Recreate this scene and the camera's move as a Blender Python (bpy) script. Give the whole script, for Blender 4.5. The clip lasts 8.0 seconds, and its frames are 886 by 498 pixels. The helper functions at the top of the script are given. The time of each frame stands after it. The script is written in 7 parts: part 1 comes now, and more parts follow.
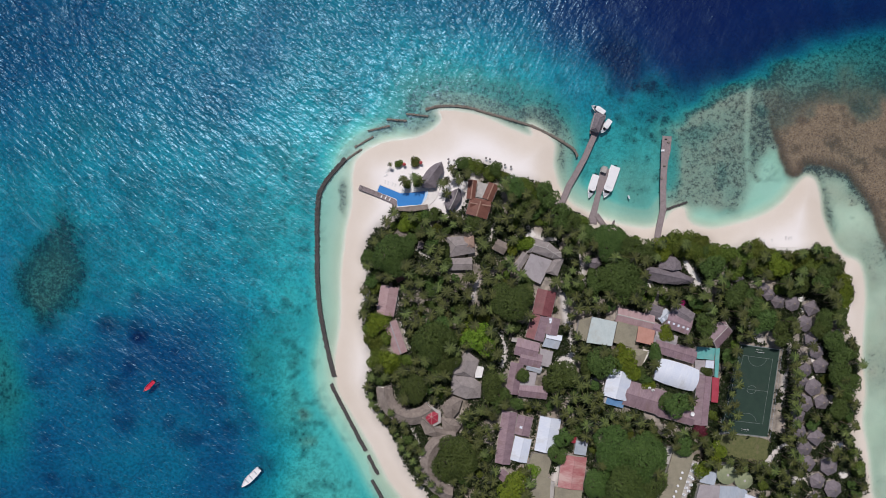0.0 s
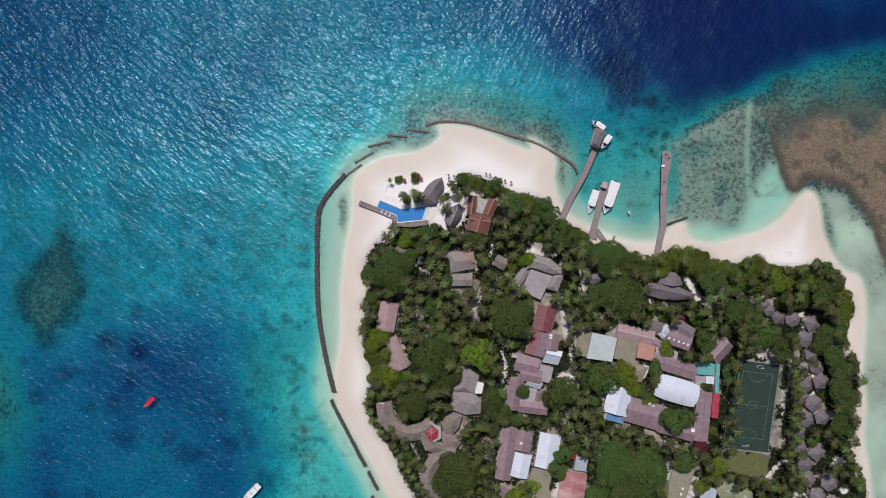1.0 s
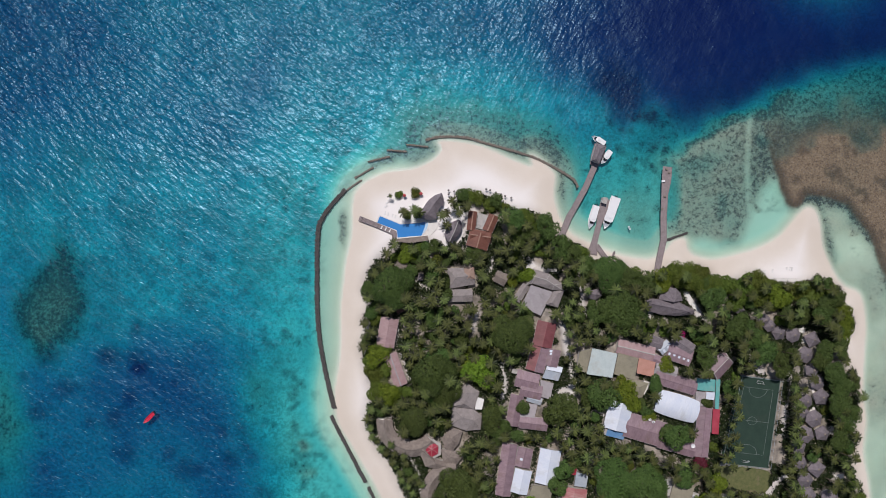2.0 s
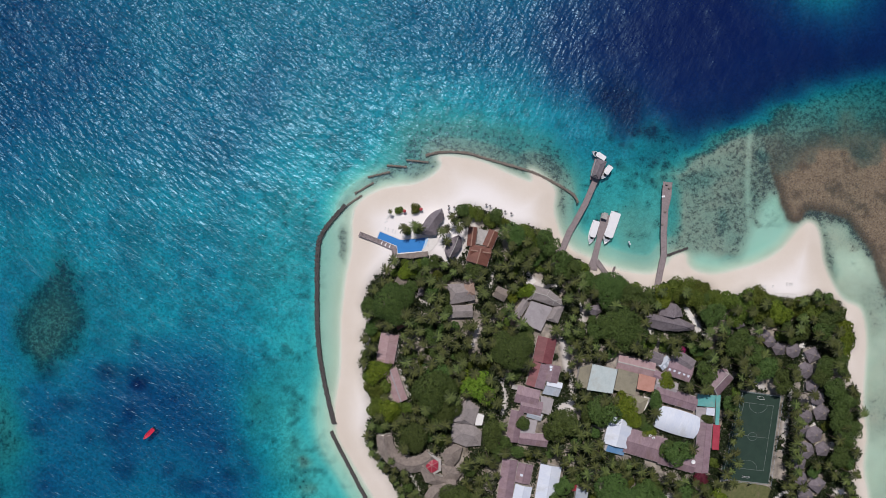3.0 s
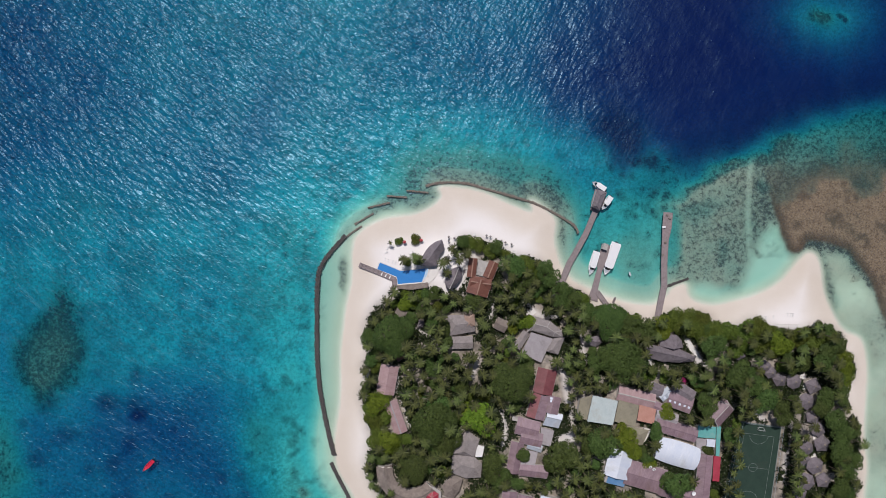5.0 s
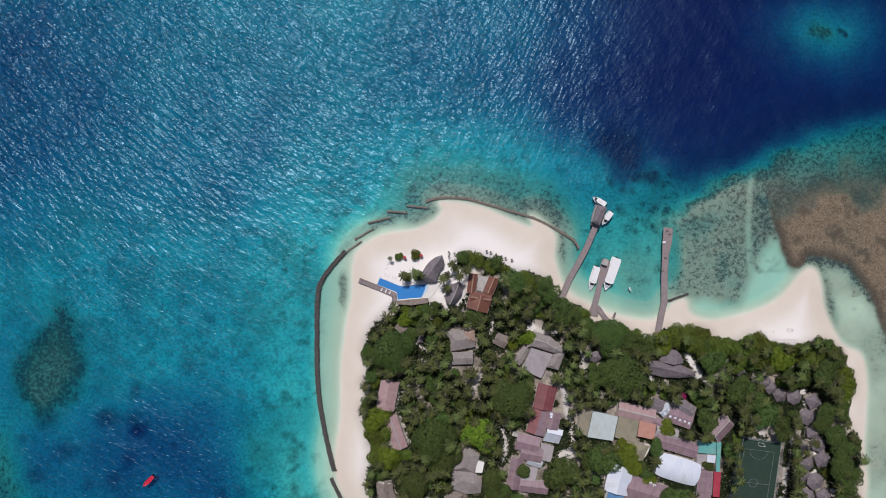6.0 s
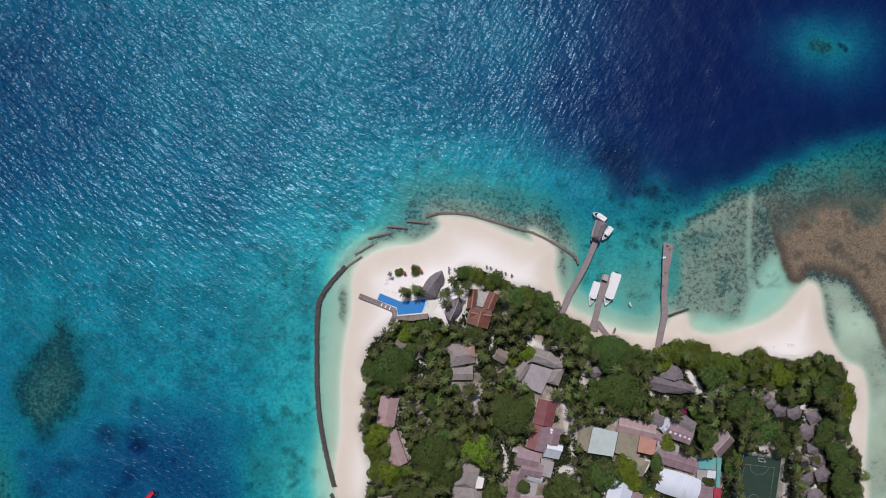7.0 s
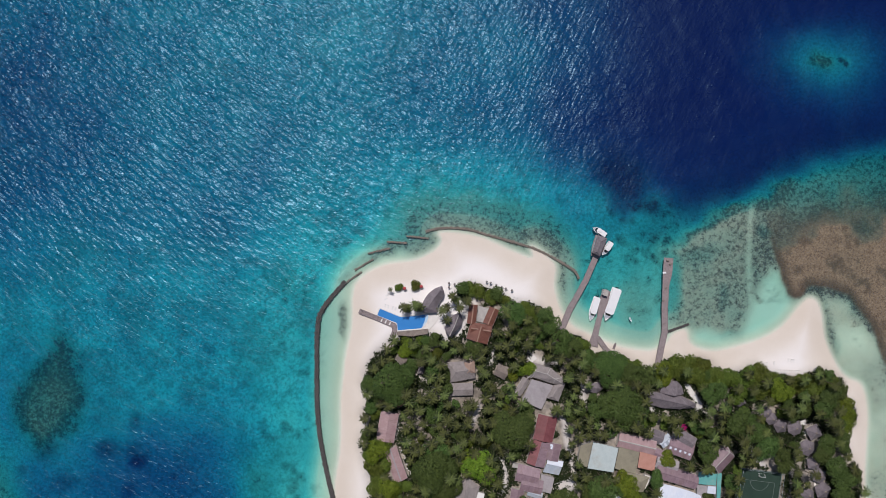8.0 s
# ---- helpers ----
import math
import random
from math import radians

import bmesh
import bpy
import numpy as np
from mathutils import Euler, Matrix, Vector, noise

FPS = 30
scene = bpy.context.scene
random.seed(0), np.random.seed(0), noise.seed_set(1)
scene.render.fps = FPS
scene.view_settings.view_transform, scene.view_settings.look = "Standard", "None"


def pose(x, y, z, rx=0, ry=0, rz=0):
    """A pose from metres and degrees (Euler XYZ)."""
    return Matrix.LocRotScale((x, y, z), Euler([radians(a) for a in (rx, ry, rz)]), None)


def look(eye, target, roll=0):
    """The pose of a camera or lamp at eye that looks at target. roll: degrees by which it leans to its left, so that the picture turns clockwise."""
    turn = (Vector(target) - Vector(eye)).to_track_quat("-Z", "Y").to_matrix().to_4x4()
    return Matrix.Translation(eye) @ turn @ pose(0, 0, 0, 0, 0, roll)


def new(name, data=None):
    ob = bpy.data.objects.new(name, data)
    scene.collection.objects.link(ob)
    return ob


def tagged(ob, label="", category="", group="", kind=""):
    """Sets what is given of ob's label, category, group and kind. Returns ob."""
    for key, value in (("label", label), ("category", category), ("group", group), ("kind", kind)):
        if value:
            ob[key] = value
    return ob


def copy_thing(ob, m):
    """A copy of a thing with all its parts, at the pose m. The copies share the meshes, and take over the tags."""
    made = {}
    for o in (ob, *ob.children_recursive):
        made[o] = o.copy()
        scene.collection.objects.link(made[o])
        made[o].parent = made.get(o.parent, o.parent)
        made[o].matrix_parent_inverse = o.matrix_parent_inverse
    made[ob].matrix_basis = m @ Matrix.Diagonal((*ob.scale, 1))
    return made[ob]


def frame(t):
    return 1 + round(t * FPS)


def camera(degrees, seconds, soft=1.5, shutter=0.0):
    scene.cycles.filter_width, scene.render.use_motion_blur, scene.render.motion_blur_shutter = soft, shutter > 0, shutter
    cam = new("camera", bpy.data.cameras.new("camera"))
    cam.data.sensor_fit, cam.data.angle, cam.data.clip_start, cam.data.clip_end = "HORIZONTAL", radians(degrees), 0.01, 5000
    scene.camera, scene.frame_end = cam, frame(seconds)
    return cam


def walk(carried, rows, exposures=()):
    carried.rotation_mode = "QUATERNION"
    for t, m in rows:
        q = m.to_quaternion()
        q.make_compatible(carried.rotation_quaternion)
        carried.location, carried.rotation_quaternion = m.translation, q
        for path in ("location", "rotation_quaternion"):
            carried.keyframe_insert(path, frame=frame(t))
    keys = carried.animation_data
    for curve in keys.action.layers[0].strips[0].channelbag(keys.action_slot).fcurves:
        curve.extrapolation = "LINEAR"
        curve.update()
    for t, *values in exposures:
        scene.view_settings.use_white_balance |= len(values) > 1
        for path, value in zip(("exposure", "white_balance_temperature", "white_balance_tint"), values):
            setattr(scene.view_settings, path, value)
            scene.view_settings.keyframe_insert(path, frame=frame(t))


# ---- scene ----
# ---- camera: a drone flying straight ahead, looking almost straight down ----
cam = camera(65.0, 8.0, soft=0.9)
HEIGHT, PITCH, ROLL = 307.66, 1.745, -1.320


def flown(t):
    s = t / 8.0
    return pose(-0.30 * s + 0.117 * s * s, 55.12 * s - 0.705 * s * s, HEIGHT, PITCH, ROLL, 0)


walk(cam, [(t / 2, flown(t / 2)) for t in range(17)], [(0.0, 0.0, 6500, 16), (8.0, 0.0, 6500, 16)])

# ---- light: high tropical sun, clear sky ----
SUN_FROM = Vector((-0.14, 0.43, 1.0)).normalized()
world = bpy.data.worlds.new("sky")
scene.world = world
world.use_nodes = True
wn = world.node_tree.nodes
sky = wn.new("ShaderNodeTexSky")
sky.sky_type = "NISHITA"
sky.sun_disc = False
sky.sun_elevation = math.asin(SUN_FROM.z)
sky.sun_rotation = math.atan2(SUN_FROM.x, SUN_FROM.y)
wn["Background"].inputs["Strength"].default_value = 0.050
world.node_tree.links.new(sky.outputs[0], wn["Background"].inputs["Color"])
sun = new("sun", bpy.data.lights.new("sun", "SUN"))
sun.data.energy, sun.data.angle, sun.data.color = 2.9, radians(0.53), (1.0, 0.97, 0.93)
sun.matrix_world = look(SUN_FROM * 500, (0, 0, 0))
scene.view_settings.exposure = 0.0

# ---- small tools ----
rnd = random.Random(11)


def lattice(x, y, size, seed):
    """Smooth value noise in 0..1 at places x, y, with cells of that size."""
    table = np.random.default_rng(seed).random((256, 256))
    u, v = x / size + 1000.0, y / size + 1000.0
    i, j = np.floor(u).astype(int), np.floor(v).astype(int)
    a, b = u - i, v - j
    a, b = a * a * (3 - 2 * a), b * b * (3 - 2 * b)
    i0, i1, j0, j1 = i % 256, (i + 1) % 256, j % 256, (j + 1) % 256
    return (table[i0, j0] * (1 - a) + table[i1, j0] * a) * (1 - b) + (table[i0, j1] * (1 - a) + table[i1, j1] * a) * b


def cloudy(x, y, size, seed, octaves=4):
    total, weight = 0.0, 0.0
    for k in range(octaves):
        total = total + lattice(x, y, size / 2 ** k, seed + k) * 0.55 ** k
        weight += 0.55 ** k
    return total / weight


def smooth_line(points, closed=False, steps=6):
    """A Catmull-Rom curve through the points."""
    p = np.array([q[:2] for q in points], float)
    n = len(p)
    out = []
    for i in range(n if closed else n - 1):
        a, b, c, d = (p[(i + k) % n] if closed else p[min(max(i + k, 0), n - 1)] for k in (-1, 0, 1, 2))
        for s in np.arange(steps) / steps:
            out.append(0.5 * (2 * b + (c - a) * s + (2 * a - 5 * b + 4 * c - d) * s ** 2 + (3 * b - a - 3 * c + d) * s ** 3))
    if not closed:
        out.append(p[-1])
    return np.array(out)


def line_distance(x, y, line, closed=False):
    best = np.full(x.shape, 1e9)
    pts = np.array(line)
    ends = np.roll(pts, -1, 0) if closed else pts[1:]
    for a, b in zip(pts, ends):
        d = b - a
        s = np.clip(((x - a[0]) * d[0] + (y - a[1]) * d[1]) / max(d @ d, 1e-9), 0, 1)
        best = np.minimum(best, np.hypot(x - a[0] - s * d[0], y - a[1] - s * d[1]))
    return best


def inside(x, y, poly):
    result = np.zeros(np.shape(x), bool)
    pts = np.array(poly)
    for a, b in zip(pts, np.roll(pts, -1, 0)):
        if a[1] != b[1]:
            cross = (a[1] > y) != (b[1] > y)
            result ^= cross & (x < (b[0] - a[0]) * (y - a[1]) / (b[1] - a[1]) + a[0])
    return result


def signed(x, y, poly):
    """Distance to a closed outline, positive inside."""
    return np.where(inside(x, y, poly), 1, -1) * line_distance(x, y, poly, True)


def soft_step(v, width):
    s = np.clip(v / width * 0.5 + 0.5, 0, 1)
    return s * s * (3 - 2 * s)


# ---- materials ----
def nodes_of(name):
    m = bpy.data.materials.new(name)
    m.use_nodes = True
    return m, m.node_tree.nodes, m.node_tree.links


def surface(name, low, high, size=1.0, rough=0.7, bump=0.3, fine=8.0, ribs=0.0, spread=0.0, stain=(0, 0, 0), stain_part=0.0, metal=0.0, rib_axis=0, streak=1.0):
    """A weathered surface: two colours mixed by noise at two scales, stains, optional ribs along the thing's own axis, and colour that varies from piece to piece."""
    m, n, l = nodes_of(name)
    bsdf = n["Principled BSDF"]
    bsdf.inputs["Roughness"].default_value, bsdf.inputs["Metallic"].default_value = rough, metal
    co = n.new("ShaderNodeTexCoord")
    scale = n.new("ShaderNodeMapping")
    scale.inputs["Scale"].default_value = (1, streak, 1)
    l.new(co.outputs["Object"], scale.inputs[0])
    a, b = n.new("ShaderNodeTexNoise"), n.new("ShaderNodeTexNoise")
    a.inputs["Scale"].default_value, a.inputs["Detail"].default_value, a.inputs["Roughness"].default_value = 1 / size, 6, 0.65
    b.inputs["Scale"].default_value, b.inputs["Detail"].default_value = fine, 4
    info = n.new("ShaderNodeObjectInfo")
    for tex in (a, b):
        tex.noise_dimensions = "4D"
        l.new(scale.outputs[0], tex.inputs["Vector"])
        l.new(info.outputs["Random"], tex.inputs["W"])
    add = n.new("ShaderNodeMath")
    add.operation = "MULTIPLY_ADD"
    add.inputs[1].default_value, add.inputs[2].default_value = 0.5, 0.25
    l.new(b.outputs[0], add.inputs[0])
    both = n.new("ShaderNodeMath")
    both.operation = "ADD"
    both.inputs[1].default_value = -0.5
    l.new(add.outputs[0], both.inputs[0])
    plus = n.new("ShaderNodeMath")
    l.new(both.outputs[0], plus.inputs[0])
    l.new(a.outputs[0], plus.inputs[1])
    ramp = n.new("ShaderNodeMapRange")
    ramp.inputs["From Min"].default_value, ramp.inputs["From Max"].default_value = 0.3, 0.7
    l.new(plus.outputs[0], ramp.inputs[0])
    mix = n.new("ShaderNodeMix")
    mix.data_type = "RGBA"
    mix.inputs["A"].default_value, mix.inputs["B"].default_value = (*low, 1), (*high, 1)
    l.new(ramp.outputs[0], mix.inputs["Factor"])
    colour = mix.outputs["Result"]
    if stain_part:
        c = n.new("ShaderNodeTexNoise")
        c.noise_dimensions = "4D"
        c.inputs["Scale"].default_value, c.inputs["Detail"].default_value, c.inputs["Roughness"].default_value = 0.45 / size, 8, 0.7
        l.new(scale.outputs[0], c.inputs["Vector"])
        l.new(info.outputs["Random"], c.inputs["W"])
        cut = n.new("ShaderNodeMapRange")
        cut.inputs["From Min"].default_value, cut.inputs["From Max"].default_value = 0.66 - 0.3 * stain_part, 0.74 - 0.2 * stain_part
        cut.inputs["To Max"].default_value = 0.75
        l.new(c.outputs[0], cut.inputs[0])
        over = n.new("ShaderNodeMix")
        over.data_type = "RGBA"
        over.inputs["B"].default_value = (*stain, 1)
        l.new(cut.outputs[0], over.inputs["Factor"])
        l.new(colour, over.inputs["A"])
        colour = over.outputs["Result"]
    if spread:
        hsv = n.new("ShaderNodeHueSaturation")
        var = n.new("ShaderNodeMapRange")
        var.inputs["To Min"].default_value, var.inputs["To Max"].default_value = 1 - spread, 1 + spread
        l.new(info.outputs["Random"], var.inputs[0])
        l.new(var.outputs[0], hsv.inputs["Value"])
        l.new(colour, hsv.inputs["Color"])
        colour = hsv.outputs[0]
    l.new(colour, bsdf.inputs["Base Color"])
    height = plus.outputs[0]
    if ribs:
        split = n.new("ShaderNodeSeparateXYZ")
        l.new(co.outputs["Object"], split.inputs[0])
        wave = n.new("ShaderNodeMath")
        wave.operation = "MULTIPLY"
        wave.inputs[1].default_value = 2 * math.pi / ribs
        l.new(split.outputs[rib_axis], wave.inputs[0])
        sine = n.new("ShaderNodeMath")
        sine.operation = "SINE"
        l.new(wave.outputs[0], sine.inputs[0])
        join = n.new("ShaderNodeMath")
        join.operation = "MULTIPLY_ADD"
        join.inputs[1].default_value = 0.16
        l.new(sine.outputs[0], join.inputs[0])
        l.new(plus.outputs[0], join.inputs[2])
        height = join.outputs[0]
    if bump:
        bp = n.new("ShaderNodeBump")
        bp.inputs["Strength"].default_value, bp.inputs["Distance"].default_value = bump, 0.08
        l.new(height, bp.inputs["Height"])
        l.new(bp.outputs[0], bsdf.inputs["Normal"])
    return m


def foliage(name, dark, light, spread=0.35, through_light=0.14):
    """Leaves: colour that varies leaf by leaf, tree by tree and by a tone that also holds painted light and shade, a
    soft gloss, and light that comes through.
    """
    m, n, l = nodes_of(name)
    bsdf = n["Principled BSDF"]
    bsdf.inputs["Roughness"].default_value = 0.5
    bsdf.inputs["Specular IOR Level"].default_value = 0.22
    geo, info = n.new("ShaderNodeNewGeometry"), n.new("ShaderNodeObjectInfo")
    mix = n.new("ShaderNodeMix")
    mix.data_type = "RGBA"
    mix.inputs["A"].default_value, mix.inputs["B"].default_value = (*dark, 1), (*light, 1)
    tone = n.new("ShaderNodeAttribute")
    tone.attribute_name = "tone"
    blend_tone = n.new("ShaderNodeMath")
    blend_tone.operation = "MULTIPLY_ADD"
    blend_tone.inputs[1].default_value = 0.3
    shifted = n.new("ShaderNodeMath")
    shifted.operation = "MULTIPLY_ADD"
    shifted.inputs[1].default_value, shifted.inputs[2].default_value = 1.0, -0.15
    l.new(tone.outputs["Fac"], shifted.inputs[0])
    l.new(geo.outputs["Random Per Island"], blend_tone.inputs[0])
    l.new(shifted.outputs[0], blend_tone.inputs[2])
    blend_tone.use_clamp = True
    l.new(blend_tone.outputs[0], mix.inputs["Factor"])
    hsv = n.new("ShaderNodeHueSaturation")
    for socket, low, high in (("Hue", 0.47, 0.52), ("Value", 1 - spread, 1 + spread)):
        r = n.new("ShaderNodeMapRange")
        r.inputs["To Min"].default_value, r.inputs["To Max"].default_value = low, high
        l.new(info.outputs["Random"], r.inputs[0])
        l.new(r.outputs[0], hsv.inputs[socket])
    l.new(mix.outputs["Result"], hsv.inputs["Color"])
    l.new(hsv.outputs[0], bsdf.inputs["Base Color"])
    tr, ms = n.new("ShaderNodeBsdfTranslucent"), n.new("ShaderNodeMixShader")
    l.new(hsv.outputs[0], tr.inputs[0])
    ms.inputs[0].default_value = through_light
    l.new(bsdf.outputs[0], ms.inputs[1])
    l.new(tr.outputs[0], ms.inputs[2])
    l.new(ms.outputs[0], n["Material Output"].inputs[0])
    return m


THATCH = surface("grey_thatch", (0.125, 0.108, 0.118), (0.235, 0.205, 0.222), 1.2, 0.95, 0.9, 5.0, spread=0.12, stain=(0.09, 0.08, 0.075), stain_part=0.35)
THATCH_WARM = surface("brown_thatch", (0.17, 0.14, 0.12), (0.29, 0.245, 0.215), 1.5, 0.95, 0.9, 5.0, spread=0.08, stain=(0.12, 0.10, 0.09), stain_part=0.4)
SHINGLE_GREY = surface("grey_shingle", (0.22, 0.195, 0.19), (0.33, 0.295, 0.285), 1.6, 0.9, 0.5, 6.0, ribs=0.5, rib_axis=1, stain=(0.15, 0.13, 0.12), stain_part=0.4)
SHEET_MAUVE = surface("mauve_sheet", (0.20, 0.132, 0.152), (0.315, 0.222, 0.25), 2.0, 0.55, 0.5, 3.0, ribs=0.45, spread=0.12, stain=(0.20, 0.13, 0.12), stain_part=0.4, streak=0.35)
SHEET_PINK = surface("pink_sheet", (0.33, 0.21, 0.215), (0.44, 0.31, 0.31), 2.0, 0.55, 0.5, 3.0, ribs=0.45, stain=(0.26, 0.17, 0.165), stain_part=0.4, streak=0.35)
SHEET_MAROON = surface("maroon_sheet", (0.17, 0.05, 0.055), (0.26, 0.092, 0.098), 2.0, 0.5, 0.5, 3.0, ribs=0.45, spread=0.1, stain=(0.14, 0.06, 0.055), stain_part=0.4, streak=0.35)
SHEET_BROWN = surface("brown_red_sheet", (0.13, 0.05, 0.035), (0.215, 0.088, 0.062), 1.6, 0.6, 0.6, 4.0, ribs=0.45, stain=(0.13, 0.06, 0.05), stain_part=0.35, streak=0.35)
SHEET_RED = surface("red_sheet", (0.36, 0.11, 0.115), (0.47, 0.24, 0.23), 2.5, 0.5, 0.5, 3.0, ribs=0.45, stain=(0.55, 0.40, 0.36), stain_part=0.6, streak=0.25)
SHEET_CRIMSON = surface("crimson_sheet", (0.32, 0.022, 0.045), (0.41, 0.045, 0.075), 2.0, 0.5, 0.4, 3.0, ribs=0.45)
SHEET_ORANGE = surface("orange_sheet", (0.41, 0.195, 0.145), (0.49, 0.26, 0.205), 2.5, 0.6, 0.4, 3.0, ribs=0.45, stain=(0.36, 0.18, 0.12), stain_part=0.3)
SHEET_WHITE = surface("white_sheet", (0.60, 0.66, 0.76), (0.72, 0.76, 0.82), 3.0, 0.45, 0.4, 2.0, ribs=0.6, stain=(0.52, 0.55, 0.58), stain_part=0.35, streak=0.3)
SHEET_ZINC = surface("zinc_sheet", (0.34, 0.39, 0.45), (0.46, 0.51, 0.56), 2.5, 0.45, 0.4, 2.5, ribs=0.6, stain=(0.34, 0.33, 0.33), stain_part=0.4, streak=0.3)
SHEET_PALE = surface("pale_green_sheet", (0.40, 0.475, 0.475), (0.50, 0.575, 0.57), 3.0, 0.5, 0.4, 2.5, ribs=0.6, stain=(0.38, 0.40, 0.37), stain_part=0.35)
SHEET_OLIVE = surface("olive_membrane", (0.23, 0.21, 0.15), (0.31, 0.285, 0.21), 3.0, 0.85, 0.3, 3.0, stain=(0.18, 0.165, 0.125), stain_part=0.4)
SHEET_TEAL = surface("teal_sheet", (0.10, 0.36, 0.34), (0.16, 0.45, 0.42), 2.5, 0.5, 0.4, 3.0, ribs=0.5, stain=(0.24, 0.40, 0.36), stain_part=0.35)
SHEET_BLUE = surface("blue_sheet", (0.09, 0.22, 0.42), (0.14, 0.30, 0.52), 2.5, 0.5, 0.4, 3.0, ribs=0.5, stain=(0.2, 0.3, 0.42), stain_part=0.3)
CONCRETE = surface("concrete", (0.36, 0.34, 0.32), (0.50, 0.48, 0.45), 2.0, 0.9, 0.3, 4.0, stain=(0.26, 0.25, 0.23), stain_part=0.4)
GREY_SLAB = surface("grey_roof_slab", (0.32, 0.29, 0.30), (0.41, 0.38, 0.39), 2.5, 0.8, 0.3, 3.0, ribs=0.9, stain=(0.26, 0.24, 0.24), stain_part=0.4)
PLASTER = surface("plaster", (0.62, 0.58, 0.52), (0.74, 0.71, 0.66), 2.0, 0.85, 0.2, 6.0, stain=(0.48, 0.44, 0.39), stain_part=0.3)
TIMBER = surface("weathered_timber", (0.21, 0.172, 0.174), (0.315, 0.265, 0.266), 0.8, 0.85, 0.8, 6.0, ribs=0.3, stain=(0.15, 0.12, 0.11), stain_part=0.35)
STONE_DARK = surface("seawall_stone", (0.05, 0.045, 0.045), (0.115, 0.104, 0.10), 0.9, 0.9, 0.8, 4.0, stain=(0.05, 0.05, 0.045), stain_part=0.4)
STONE_BROWN = surface("groyne_stone", (0.15, 0.125, 0.105), (0.28, 0.24, 0.205), 0.8, 0.9, 0.8, 4.0, spread=0.2)
GELCOAT = surface("white_gelcoat", (0.76, 0.77, 0.78), (0.82, 0.82, 0.82), 2.0, 0.3, 0.05, 4.0, stain=(0.66, 0.67, 0.68), stain_part=0.25)
DECK_GREY = surface("grey_deck", (0.36, 0.40, 0.45), (0.48, 0.52, 0.56), 0.8, 0.6, 0.2)
GELCOAT_RED = surface("red_gelcoat", (0.55, 0.015, 0.05), (0.62, 0.03, 0.075), 1.0, 0.35, 0.05)
DARK_GLASS = surface("dark_glass", (0.02, 0.025, 0.03), (0.035, 0.04, 0.045), 1.0, 0.15, 0.0)
CANVAS_RED = surface("red_canvas", (0.48, 0.06, 0.07), (0.56, 0.11, 0.11), 0.8, 0.8, 0.2)
LOUNGER_GREY = surface("slatted_lounger", (0.16, 0.135, 0.13), (0.30, 0.26, 0.25), 0.5, 0.85, 0.3)
CANVAS_DARK = surface("grey_palm_thatch", (0.22, 0.205, 0.195), (0.36, 0.335, 0.315), 0.5, 0.95, 0.8)
CANVAS_WHITE = surface("white_canvas", (0.72, 0.71, 0.69), (0.80, 0.79, 0.77), 0.8, 0.8, 0.2)
TURF = surface("green_court", (0.013, 0.036, 0.025), (0.021, 0.05, 0.034), 4.0, 0.85, 0.2, 4.0, stain=(0.03, 0.045, 0.034), stain_part=0.35)
GRASS = surface("rough_grass", (0.075, 0.095, 0.03), (0.15, 0.15, 0.06), 1.5, 0.9, 0.8, 5.0, stain=(0.19, 0.155, 0.09), stain_part=0.4)
PAINT = surface("white_line_paint", (0.16, 0.19, 0.18), (0.24, 0.27, 0.26), 0.6, 0.8, 0.1)
TANK_GREEN = surface("green_tank_cover", (0.20, 0.235, 0.13), (0.28, 0.31, 0.18), 1.5, 0.8, 0.3, stain=(0.16, 0.19, 0.11), stain_part=0.3)
PAVING = surface("pale_paving", (0.68, 0.65, 0.61), (0.78, 0.755, 0.72), 1.2, 0.8, 0.3, 5.0, stain=(0.5, 0.46, 0.42), stain_part=0.3)
BARK = surface("bark", (0.12, 0.09, 0.065), (0.22, 0.175, 0.13), 0.6, 0.95, 0.8, 7.0, ribs=0.35, rib_axis=2)
# near-black end: shade on the low fronds, put into the leaf colour
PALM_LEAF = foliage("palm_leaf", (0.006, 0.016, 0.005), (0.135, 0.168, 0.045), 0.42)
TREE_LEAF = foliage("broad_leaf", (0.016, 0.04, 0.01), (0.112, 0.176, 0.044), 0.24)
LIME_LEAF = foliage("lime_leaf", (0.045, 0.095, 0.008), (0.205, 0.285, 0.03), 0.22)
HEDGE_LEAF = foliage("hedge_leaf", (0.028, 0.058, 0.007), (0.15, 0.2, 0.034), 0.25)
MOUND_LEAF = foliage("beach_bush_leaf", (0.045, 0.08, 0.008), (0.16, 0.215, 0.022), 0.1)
PINK_LEAF = foliage("pink_blossom", (0.25, 0.01, 0.10), (0.42, 0.03, 0.2), 0.1)
RED_LEAF = foliage("wine_red_leaf", (0.09, 0.015, 0.02), (0.17, 0.03, 0.04), 0.1)
# green taken down to near black: shade between the crowns, painted in
UNDER_LEAF = foliage("shaded_undergrowth_leaf", (0.009, 0.018, 0.005), (0.033, 0.045, 0.014))


